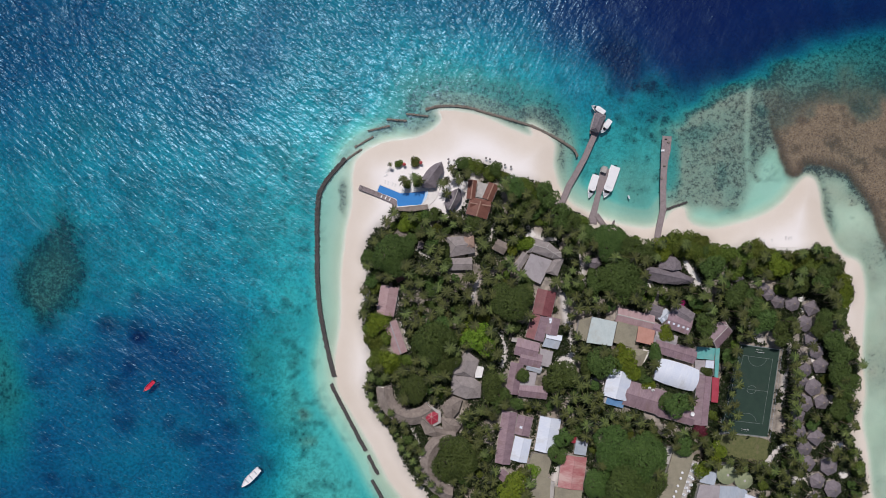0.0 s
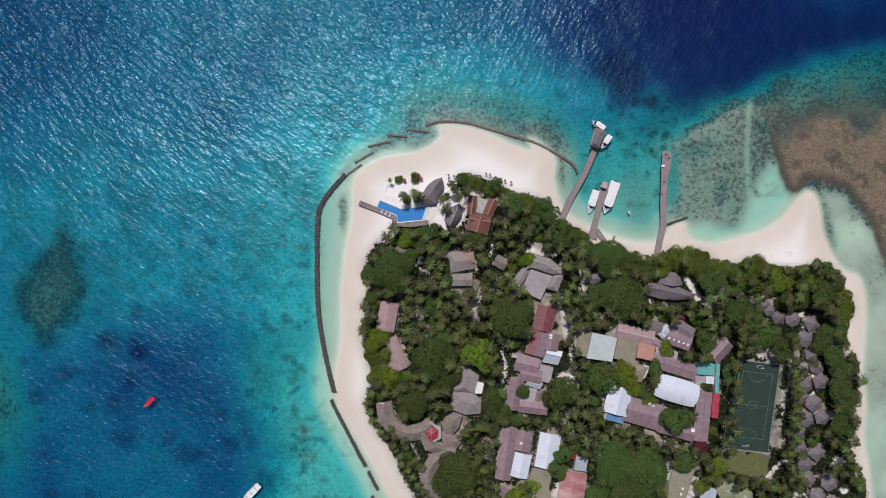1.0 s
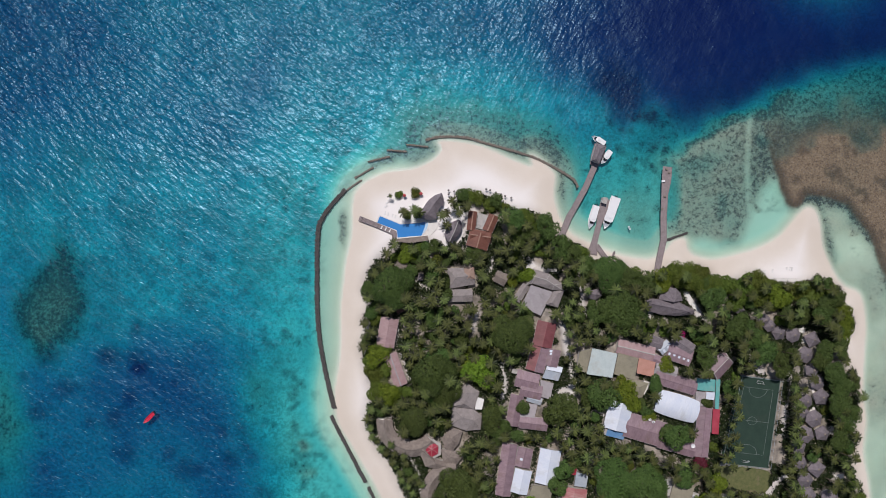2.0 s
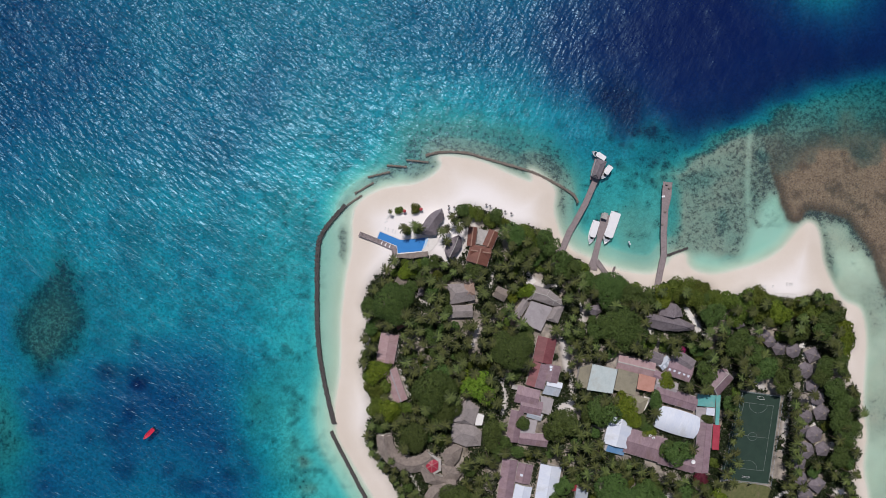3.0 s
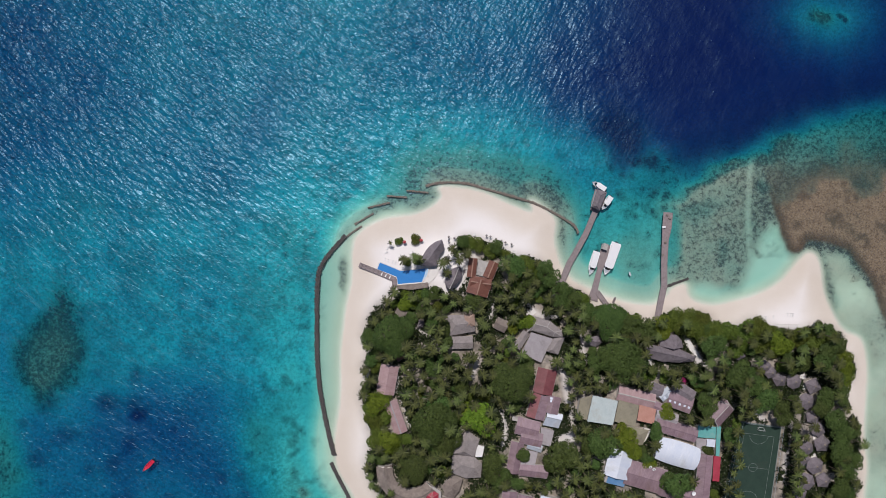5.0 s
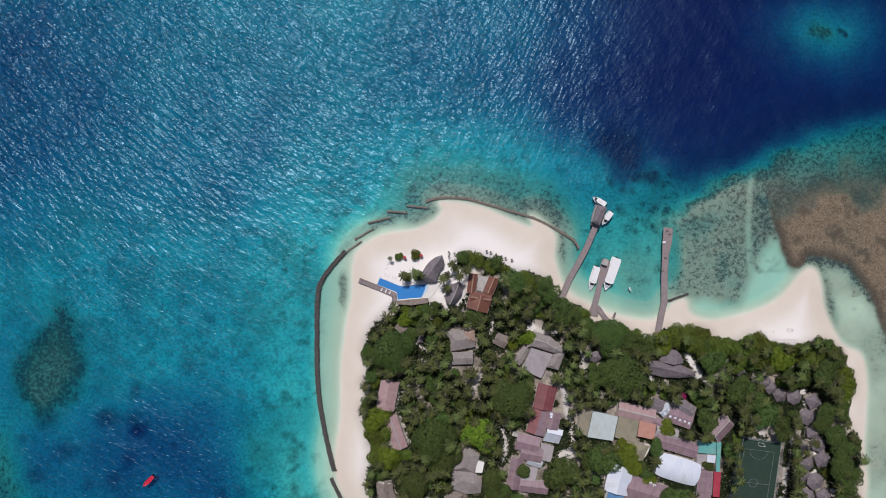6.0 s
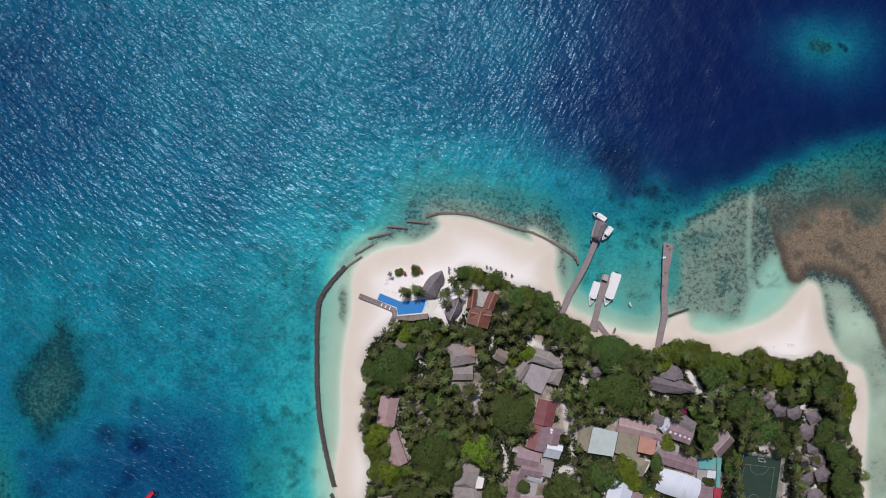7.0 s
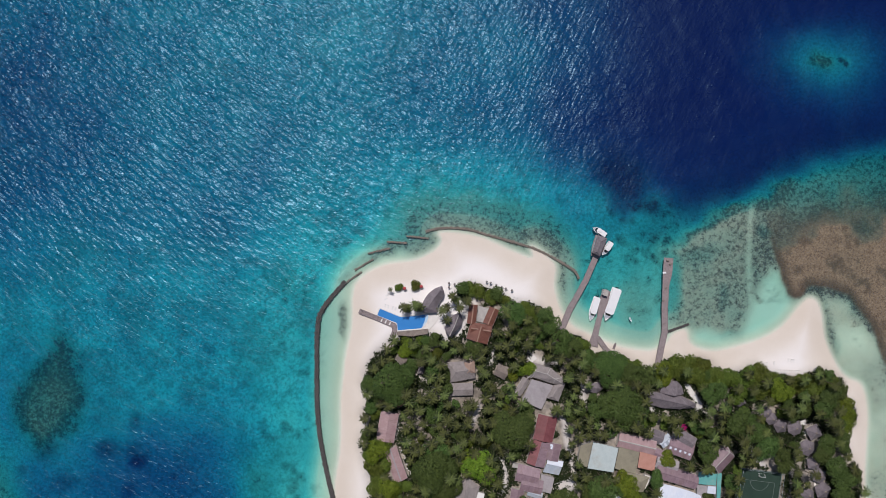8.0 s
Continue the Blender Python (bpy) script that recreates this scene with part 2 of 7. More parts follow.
# ---- the plan of the island, in metres; the eye starts above 0, 0 ----
SHORE = smooth_line([(5.3, 70.8), (10.6, 71.2), (23.7, 69.1), (37.6, 63.1), (46.4, 60.1), (46.2, 65.0), (52.6, 61.2), (56.6, 56.7), (56.7, 52.2), (56.2, 47.9), (57.3, 42.3), (58.9, 37.5), (61.0, 33.6), (65.3, 29.3), (72.8, 25.8), (80.4, 22.3), (89.3, 19.8), (99.4, 18.8), (106.0, 22.3), (109.6, 26.4), (114.7, 27.7), (116.2, 23.1), (119.8, 20.1), (127.9, 18.6), (137.6, 20.6), (147.9, 23.7), (156.9, 28.5), (162.7, 34.4), (166.6, 39.0), (170.7, 42.0), (174.3, 40.3), (176.3, 33.9), (177.6, 23.7), (182.3, 12.8), (186.6, 7.0), (193.0, 3.9), (195.4, -1.6)]
                    + [(196.2, -11.8), (195.2, -26.9), (194.4, -40.7), (195.5, -53.3), (193.9, -67.0), (196.0, -80.8), (197.4, -98.2), (198.4, -113.1), (160.9, -127.6), (60.6, -131.6), (11.0, -126.2), (-5.0, -110.2), (-10.7, -99.7), (-16.7, -91.8), (-22.6, -80.2), (-28.6, -70.1), (-34.5, -60.3), (-39.0, -52.4), (-40.3, -40.0), (-38.6, -27.7), (-37.7, -17.8), (-37.8, -2.9), (-36.8, 8.3), (-35.6, 18.3), (-33.4, 28.3), (-32.9, 37.1), (-33.0, 41.0), (-31.8, 47.8), (-26.6, 53.3), (-17.5, 57.2), (-5.7, 58.9), (2.6, 62.8), (6.3, 67.4)], True, 4)
WOOD = smooth_line([(-21.9, 19.1), (-13.9, 25.6), (-6.9, 26.1), (0.1, 26.7), (7.3, 25.2), (14.9, 25.7), (18.1, 37.3), (13.1, 43.6), (16.6, 48.4), (23.7, 46.9), (31.2, 44.4), (37.5, 40.3), (46.4, 39.4), (52.7, 34.8), (57.7, 27.8), (69.0, 24.0), (72.8, 17.7), (84.2, 16.7), (94.3, 11.7), (99.3, 10.7), (104.9, 14.7), (114.6, 14.8), (123.5, 14.3), (129.3, 9.7), (137.5, 9.5), (145.2, 12.0), (151.5, 9.0), (163.0, 7.2), (174.6, 9.5), (184.0, 5.2), (184.4, -2.4), (188.9, -6.5), (189.1, -13.0), (184.1, -18.1), (187.0, -28.2), (189.9, -36.2)]
                   + [(191.3, -43.3), (189.6, -53.3), (190.5, -61.3), (187.8, -70.8), (190.1, -80.8), (193.1, -88.3), (193.3, -101.2), (190.3, -111.8), (60.7, -116.9), (11.0, -111.6), (-0.8, -95.6), (-6.8, -88.9), (-12.2, -79.6), (-16.2, -70.2), (-21.7, -63.5), (-26.2, -52.9), (-25.0, -40.1), (-26.7, -30.2), (-28.7, -20.3), (-26.3, -12.8), (-28.3, -7.8), (-25.1, -0.9), (-27.6, 4.6), (-26.4, 12.1)], True, 4)
SEAWALL = smooth_line([(-36.0, 49.4), (-39.5, 45.6), (-43.4, 41.1), (-47.1, 35.1), (-48.3, 28.3), (-48.5, 14.6), (-48.2, -5.3), (-47.1, -16.5), (-45.6, -25.7), (-43.5, -35.6), (-40.5, -46.7)])
SEAWALL_SOUTH = smooth_line([(-42.0, -49.9), (-38.0, -57.8), (-33.3, -66.7), (-29.5, -74.1), (-26.6, -79.0)])
BREAKWATER = smooth_line([(-0.7, 71.5), (4.8, 72.8), (11.1, 73.1), (18.7, 72.4), (26.2, 70.2), (36.3, 67.4), (47.7, 63.9), (55.3, 60.2), (61.6, 56.6), (65.7, 53.6), (67.2, 50.6)])

# sandy lanes and yards
LANES = (
    ([(60.0, -10.4), (61.2, -20.4), (63.2, -30.4), (63.6, -40.4), (61.1, -45.3)], 1.9), ([(57.3, -40.3), (64.1, -37.4)], 4.5), ([(32.3, -27.8), (34.1, -35.3), (33.0, -42.8)], 2.2), ([(66.9, 9.7), (68.4, -0.4), (70.1, -5.4)], 1.6),
    ([(161.1, -30.6), (159.1, -45.7), (156.9, -58.2)], 1.4), ([(148.9, -88.0), (153.0, -80.6), (158.7, -76.9), (160.4, -78.1)], 2.6), ([(160.8, -100.5), (162.5, -93.0), (166.5, -92.1)], 2.2), ([(57.1, -86.2), (55.8, -92.3)], 2.4),
    ([(142.2, -20.5), (143.4, -28.1), (148.4, -31.8)], 2.0), ([(28.7, 19.7), (27.6, 13.4)], 1.8), ([(43.8, 19.7), (48.8, 14.7), (57.6, 13.4)], 2.0), ([(43.5, -40.3), (47.3, -41.6)], 1.6), ([(126.8, -73.0), (130.3, -74.2), (128.8, -76.7)], 3.0),
    ([(-5.2, 9.6), (-2.7, 7.1), (1.1, 5.9)], 1.2), ([(-10.0, -66.1), (-3.8, -74.7), (-2.6, -87.0), (2.4, -91.9), (11.1, -93.5)], 1.6), ([(118.2, -5.4), (122.0, -6.7)], 3.0), ([(96.7, -4.2), (99.2, -7.9)], 2.6), ([(177.3, -57.0), (179.8, -60.8)], 1.8),
    ([(181.8, -89.4), (186.9, -90.2)], 2.0), ([(184.6, -78.3), (179.5, -77.0)], 1.6), ([(21.2, 39.8), (18.7, 44.8), (23.7, 44.8)], 1.6), ([(6.1, 26.7), (8.6, 25.2)], 2.5), ([(22.3, -5.4), (19.8, -12.9)], 1.2), ([(72.4, -47.4), (83.6, -52.9)], 1.4),
)

# ---- ground: one sheet for island, lagoon floor and open sea floor ----
core_x, core_y = np.arange(-212, 232.1, 0.8), np.arange(-126, 196.1, 0.8)
far = np.cumsum(1.5 ** np.arange(1, 17))
far = far[far < 4400]
gx = np.concatenate([core_x[0] - far[::-1], core_x, core_x[-1] + far])
gy = np.concatenate([core_y[0] - far[::-1], core_y, core_y[-1] + far])
GX, GY = np.meshgrid(gx, gy)
cx0, cy0 = np.clip(GX, -213, 233), np.clip(GY, -127, 197)

warp_x = cx0 + 9 * (cloudy(cx0, cy0, 11, 3, 5) - 0.5)
warp_y = cy0 + 9 * (cloudy(cx0, cy0, 11, 9, 5) - 0.5)
depth = 12.0 + 0 * GX
reef = 0 * GX


def lay(field, value, weight):
    return field * (1 - weight) + value * weight


def spot(centre, rx, ry, turn=0.0, soft=0.35):
    """A soft-edged ellipse with an uneven outline."""
    a = radians(turn)
    dx, dy = warp_x - centre[0], warp_y - centre[1]
    u, v = dx * math.cos(a) + dy * math.sin(a), -dx * math.sin(a) + dy * math.cos(a)
    return soft_step(1 - np.hypot(u / rx, v / ry), soft)


def field_of(poly, soft):
    return soft_step(signed(warp_x, warp_y, poly), soft)


shore_d = signed(cx0, cy0, SHORE)
# open sea
depth = lay(depth, 8.9, soft_step(GY - 105, 70))
depth = lay(depth, 17, soft_step(GX - 34 + 30 * (cloudy(cx0, cy0, 60, 31) - 0.5), 70) * soft_step(GY - 95, 40))
depth = lay(depth, 40, field_of([(96.6, 278.7), (90.4, 163.1), (83.8, 137.1), (82.4, 119.1), (83.6, 108.8), (88.7, 103.2), (107.8, 101.8), (128.4, 105.1), (149.1, 107.8), (175.0, 112.7), (206.3, 118.9), (429.1, 130.1), (435.5, 285.7)], 44))
depth = lay(depth, 15, spot((-198.4, 129.2), 60, 50, 0, 0.9))
# turquoise shelf that sweeps round the island
depth = lay(depth, 6.8, spot((-93.3, 14.5), 82, 52, 10, 0.9))
depth = lay(depth, 6.8, spot((-142.7, 34.3), 62, 26, 8, 0.9))
depth = lay(depth, 6.0, spot((-29.1, 72.4), 60, 22, 28, 0.9))
depth = lay(depth, 5.6, spot((36.4, 88.0), 45, 16, -4, 0.9))
depth = lay(depth, 15, spot((-124.4, -54.5), 58, 34, 12, 0.6))
depth = lay(depth, 13, spot((-104.4, -91.2), 45, 28, 0, 0.6))
depth = lay(depth, 4.2, spot((-53.7, 2.1), 22, 70, 0, 0.9))
depth = lay(depth, 2.7, spot((-48.3, -69.6), 24, 45, 20, 0.9))
depth = lay(depth, 2.6, spot((-40.8, -96.5), 30, 22, 20, 0.9))
depth = lay(depth, 3.6, spot((-14.0, 66.2), 36, 9, 22, 0.9))
# northern fringing reef
near_reef = soft_step(16 - line_distance(warp_x, warp_y, BREAKWATER), 10)
depth = lay(depth, 1.7, near_reef)
reef = np.maximum(reef, (0.55 + 0.5 * cloudy(cx0, cy0, 14, 88)) * near_reef)
# boat basin
basin = field_of([(69.3, 72.9), (77.1, 88.3), (92.4, 90.9), (107.6, 78.2), (112.5, 57.9), (104.5, 22.3), (76.6, 23.5), (61.5, 32.3), (64.1, 47.5)], 9)
depth = lay(depth, 3.3, basin)
reef = lay(reef, 0.3, basin)
depth = lay(depth, 6.5, spot((92.3, 79.4), 22, 12, 0, 0.7))
depth = lay(depth, 1.6, spot((94.4, 32.4), 14, 16, 0, 0.8))
# eastern reef flat
FLAT = [(107.3, 55.4), (102.5, 65.2), (119.7, 77.8), (137.9, 87.8), (160.8, 99.1), (181.7, 106.4), (206.0, 110.2), (247.9, 112.7), (255.5, -5.5), (218.8, -30.7), (188.0, -30.7), (173.3, 12.3), (163.3, 25.0), (127.9, 14.8), (113.3, 14.8), (106.6, 27.4)]
flat_d = signed(warp_x, warp_y, FLAT)
flat = soft_step(flat_d, 9)
depth = lay(depth, 0.55 + 2.3 * np.clip((GY - 74) / 30, 0, 1) * soft_step(GX - 150, 15) + 1.5 * soft_step(GX - 190, 25) * soft_step(GY - 64, 20), flat)
reef = lay(reef, 0.78 - 0.2 * np.clip((GY - 76) / 22, 0, 1) + 0.5 * (cloudy(cx0, cy0, 30, 55) - 0.5) + 0.2 * soft_step(GX - 150, 30), flat)
reef = np.maximum(reef, 1.0 * soft_step(7 - np.abs(flat_d - 4), 6) * soft_step(GY - 62, 10) * soft_step(3.0 - depth, 2.0))
reef = np.maximum(reef, 0.65 * soft_step(10 - np.abs(flat_d + 5), 8) * soft_step(GY - 62, 10))
reef = np.maximum(reef, (0.5 + 0.9 * (cloudy(cx0, cy0, 4, 512) - 0.4)) * soft_step(3.4 - line_distance(cx0, cy0, [(-36.5, 49.0), (-28.0, 57.5), (-17.0, 66.0), (0.5, 70.5)]), 2.6))
for centre, rx, ry in (((95.0, 36.2), 11, 17), ((65.4, 48.8), 8, 13), ((92.0, 47.6), 8, 14)):
    reef = np.maximum(reef, 0.55 * spot(centre, rx, ry, 0, 0.9))
pale = soft_step(signed(cx0 + 0.5 * (warp_x - cx0), cy0 + 0.5 * (warp_y - cy0), [(139.4, 23.8), (142.0, 30.8), (145.9, 40.6), (150.3, 48.4), (154.6, 54.0), (157.8, 53.3), (159.5, 47.7), (161.1, 42.8), (166.4, 39.3), (157.8, 28.8), (143.6, 21.7), (130.8, 18.2), (116.8, 21.7), (115.5, 27.3), (123.9, 28.7), (132.3, 24.5)]), 3.5)
depth = lay(depth, 0.7, pale)
reef = lay(reef, 0.10, pale)
track = 0.55 * soft_step(1.0 - line_distance(cx0 + 0.15 * (warp_x - cx0), cy0, smooth_line([(146.0, 86.0), (144.2, 70.8), (143.8, 62.4), (144.2, 49.7), (144.5, 41.3)])), 1.2)
reef = lay(reef, 0.3, track)
BROWN_REEF = smooth_line([(151.0, 92.0), (152.2, 78.0), (153.8, 66.7), (155.4, 61.0), (157.5, 56.1), (158.4, 51.2), (160.6, 46.3), (161.5, 43.5), (164.3, 41.8), (167.9, 42.4), (169.6, 45.6), (172.2, 47.5), (178.6, 46.8), (187.8, 44.0), (191.2, 40.1), (194.7, 35.2), (198.9, 29.5), (201.6, 22.5), (203.1, 15.9), (206.2, 10.6), (206.2, 9.8), (240.3, 9.8), (247.8, 107.6)], True, 3)
rim_d = signed(cx0 + 0.15 * (warp_x - cx0), cy0 + 0.15 * (warp_y - cy0), BROWN_REEF)
fade = np.clip((GY - 60 - 0.32 * np.minimum(GX - 155, 32) + 30 * (cloudy(cx0, cy0, 14, 64, 5) - 0.5)) / 26, 0, 1)
rubble = soft_step(rim_d, 0.8) * (1 - fade)
depth = lay(depth, 0.16 + 0.5 * fade, rubble)
brown = rubble
reef = lay(reef, 0.9 * soft_step(2.6 - np.abs(rim_d - 0.8), 2.2), rubble ** 8)
# eastern lagoon
east = field_of([(176.5, 45.4), (189.3, 41.6), (196.8, 30.1), (203.3, 19.9), (206.7, 7.2), (240.0, -5.5), (237.5, -113.5), (196.7, -113.1), (187.5, -55.8), (188.4, -5.4)], 4)
depth = lay(depth, 0.3, east)
reef = lay(reef, np.clip(0.24 + 1.3 * (cloudy(cx0, cy0, 22, 77) - 0.45), 0.1, 0.6), east)
# patches of coral far from the beach
for centre, rx, ry, turn, deep, cover in (
    ((-186.1, -51.8), 12, 27, 8, 3.8, 0.75),
    ((181.3, 150.6), 33, 20, 0, 9.0, 0.3), ((180.6, 151.0), 6.0, 4.0, 0, 3.0, 1.0), ((189.9, 149.9), 1.5, 1.4, 0, 5.0, 1.0),
    ((88.6, 94.8), 9, 11, 0, 17, 0.9), ((83.5, 101.1), 8, 6, 0, 19, 0.9), ((100.0, 83.3), 5, 4, 0, 10, 1.0), ((135.8, 81.5), 9, 2.5, 20, 1.6, 0.95), ((159.6, 91.5), 6, 3.4, 25, 1.6, 1.0), ((153.2, 87.3), 6, 2.5, 25, 1.6, 1.0), ((150.1, 71.1), 3.6, 4, 0, 1.0, 0.95), ((133.2, 40.6), 2.2, 5.5, 5, 0.8, 0.85), ((120.2, 60.4), 8, 4, 10, 1.1, 0.85),
    ((-73.1, -39.9), 7, 10, 10, 4.5, 0.6), ((-52.5, -64.1), 2.6, 2.4, 0, 1.6, 0.8), ((-52.0, -74.4), 5, 2.5, 15, 1.7, 0.55), ((-36.4, 33.0), 3.0, 9, 10, 0.6, 0.8),
        ((26.3, 80.3), 22, 5, -4, 2.2, 0.75), ((-14.0, 64.6), 10, 2.6, 12, 0.9, 0.8),
):
    w = spot(centre, rx, ry, turn, 0.8 if rx > 4 else 0.5)
    depth, reef = lay(depth, deep, w), lay(reef, cover, w)
# small dark coral heads on the sand of the boat basin
heads_rng = np.random.default_rng(5)
for k in range(34):
    centre = (heads_rng.uniform(80, 112), heads_rng.uniform(58, 84))
    w = soft_step(1 - np.hypot(cx0 + 0.3 * (warp_x - cx0) - centre[0], cy0 + 0.3 * (warp_y - cy0) - centre[1]) / heads_rng.uniform(0.7, 2.0), 0.6)
    reef = lay(reef, 0.95, 0.75 * w)
# a shallow grey reef patch with a dark rim
PATCH = smooth_line([(-159.8, 26.8), (-155.7, 20.4), (-155.1, 11.5), (-151.5, 2.1), (-153.3, -10.2), (-158.6, -16.6), (-164.8, -24.5), (-171.1, -22.5), (-177.1, -15.6), (-179.9, -5.3), (-177.4, 4.6), (-171.2, 9.5), (-166.9, 17.4), (-163.4, 24.4)], True, 4)
patch_d = signed(cx0 + 0.8 * (warp_x - cx0), cy0 + 0.8 * (warp_y - cy0), PATCH) + 1 + 5 * (cloudy(cx0, cy0, 9, 143, 5) - 0.5)
depth = lay(depth, 2.3 + 1.6 * np.clip((GY - 5) / 22, 0, 1), soft_step(patch_d - 1.5, 7))
reef = lay(reef, np.clip(0.95 + 0.3 * soft_step(3.5 - np.abs(patch_d - 1.0), 3) + 0.3 * np.clip((GY - 2) / 15, 0, 1), 0, 1), soft_step(patch_d + 1.5, 5.5))
# dark coral blocks in the deep pool off the western beach
for k in range(60):
    centre = (heads_rng.uniform(-195, -62), heads_rng.uniform(-98, 25))
    w = soft_step(1 - np.hypot(cx0 + 0.5 * (warp_x - cx0) - centre[0], cy0 + 0.5 * (warp_y - cy0) - centre[1]) / heads_rng.uniform(1.2, 4.2), 0.7)
    reef, depth = lay(reef, 0.95, 0.55 * w), depth * (1 + 0.12 * w)
# scattered coral heads on the sand
heads = soft_step(cloudy(cx0, cy0, 4.5, 41, 5) - 0.60, 0.12) * soft_step(8.0 - depth, 5)
reef = np.maximum(reef, 0.72 * heads * soft_step(-shore_d - 8, 8))
depth = depth * (0.76 + 0.48 * cloudy(cx0, cy0, 38, 17)) + 0.5 * (cloudy(cx0, cy0, 5, 23, 3) - 0.5) * np.clip(reef, 0, 1)
depth = depth * (0.86 + 0.28 * cloudy(cx0, cy0, 12, 405))
weedy = soft_step(cloudy(cx0, cy0, 13, 411, 5) - 0.56, 0.16) * soft_step(9.5 - depth, 3) * soft_step(depth - 3.0, 2) * soft_step(-GX - 45, 30)
reef = np.maximum(reef, 0.5 * weedy)
# inside the wall it stays shallow; the beach rises out of it
lagoon = np.clip(0.12 * np.clip(-shore_d, 0, None), 0, 0.8) + 0.45 * np.clip(-shore_d - 8, 0, None)
wall_line = np.concatenate([SEAWALL, SEAWALL_SOUTH])
west = inside(cx0, cy0, np.concatenate([SHORE[:0], wall_line, np.array([(-24.3, -91.8), (-16.1, -105.3), (1.2, -105.4), (-28.6, -64.7), (-28.8, -5.4), (-29.0, 44.7)])]))
reef = np.where(west & (shore_d < 0), np.maximum(reef, 0.16 + 0.2 * cloudy(cx0, cy0, 9, 202)), reef)
depth = np.minimum(depth, np.where(west, 0.18 + 0.065 * np.clip(-shore_d, 0, None), lagoon + 0.1))
sand_rise = 1.3 * (1 - np.exp(-np.clip(shore_d, 0, None) / 9.0)) + 0.15 * (cloudy(cx0, cy0, 12, 5) - 0.5) * np.clip(shore_d / 5, 0, 1)
DEEP = np.where(shore_d > 0, 0, depth * soft_step(-shore_d - 0.2, 1.4)) + 0.04
# the sea is murky: its floor lies less deep than its colour suggests
GZ = np.where(shore_d > 0, sand_rise - 0.04, -np.minimum(DEEP, 1.8 + 0.12 * (DEEP - 1.8)))
wood_in = soft_step(signed(cx0, cy0, WOOD), 5.0)
for lane_line, lane_w in LANES:
    wood_in = wood_in * (1 - 0.62 * soft_step(lane_w * 0.6 - line_distance(cx0, cy0, smooth_line(lane_line, False, 3)), 1.6))


def sheet(name, z, attributes, material):
    ny, nx = GX.shape
    mesh = bpy.data.meshes.new(name)
    k = np.arange(nx * ny).reshape(ny, nx)
    quads = np.stack([k[:-1, :-1], k[:-1, 1:], k[1:, 1:], k[1:, :-1]], -1).reshape(-1, 4)
    mesh.vertices.add(nx * ny)
    mesh.vertices.foreach_set("co", np.stack([GX, GY, z], -1).astype(np.float32).ravel())
    mesh.loops.add(quads.size)
    mesh.loops.foreach_set("vertex_index", quads.ravel().astype(np.int32))
    mesh.polygons.add(len(quads))
    mesh.polygons.foreach_set("loop_start", np.arange(0, quads.size, 4, dtype=np.int32))
    mesh.polygons.foreach_set("use_smooth", np.ones(len(quads), bool))
    mesh.update(calc_edges=True)
    for key, values in attributes.items():
        mesh.attributes.new(key, "FLOAT", "POINT").data.foreach_set("value", values.astype(np.float32).ravel())
    mesh.materials.append(material)
    return new(name, mesh)


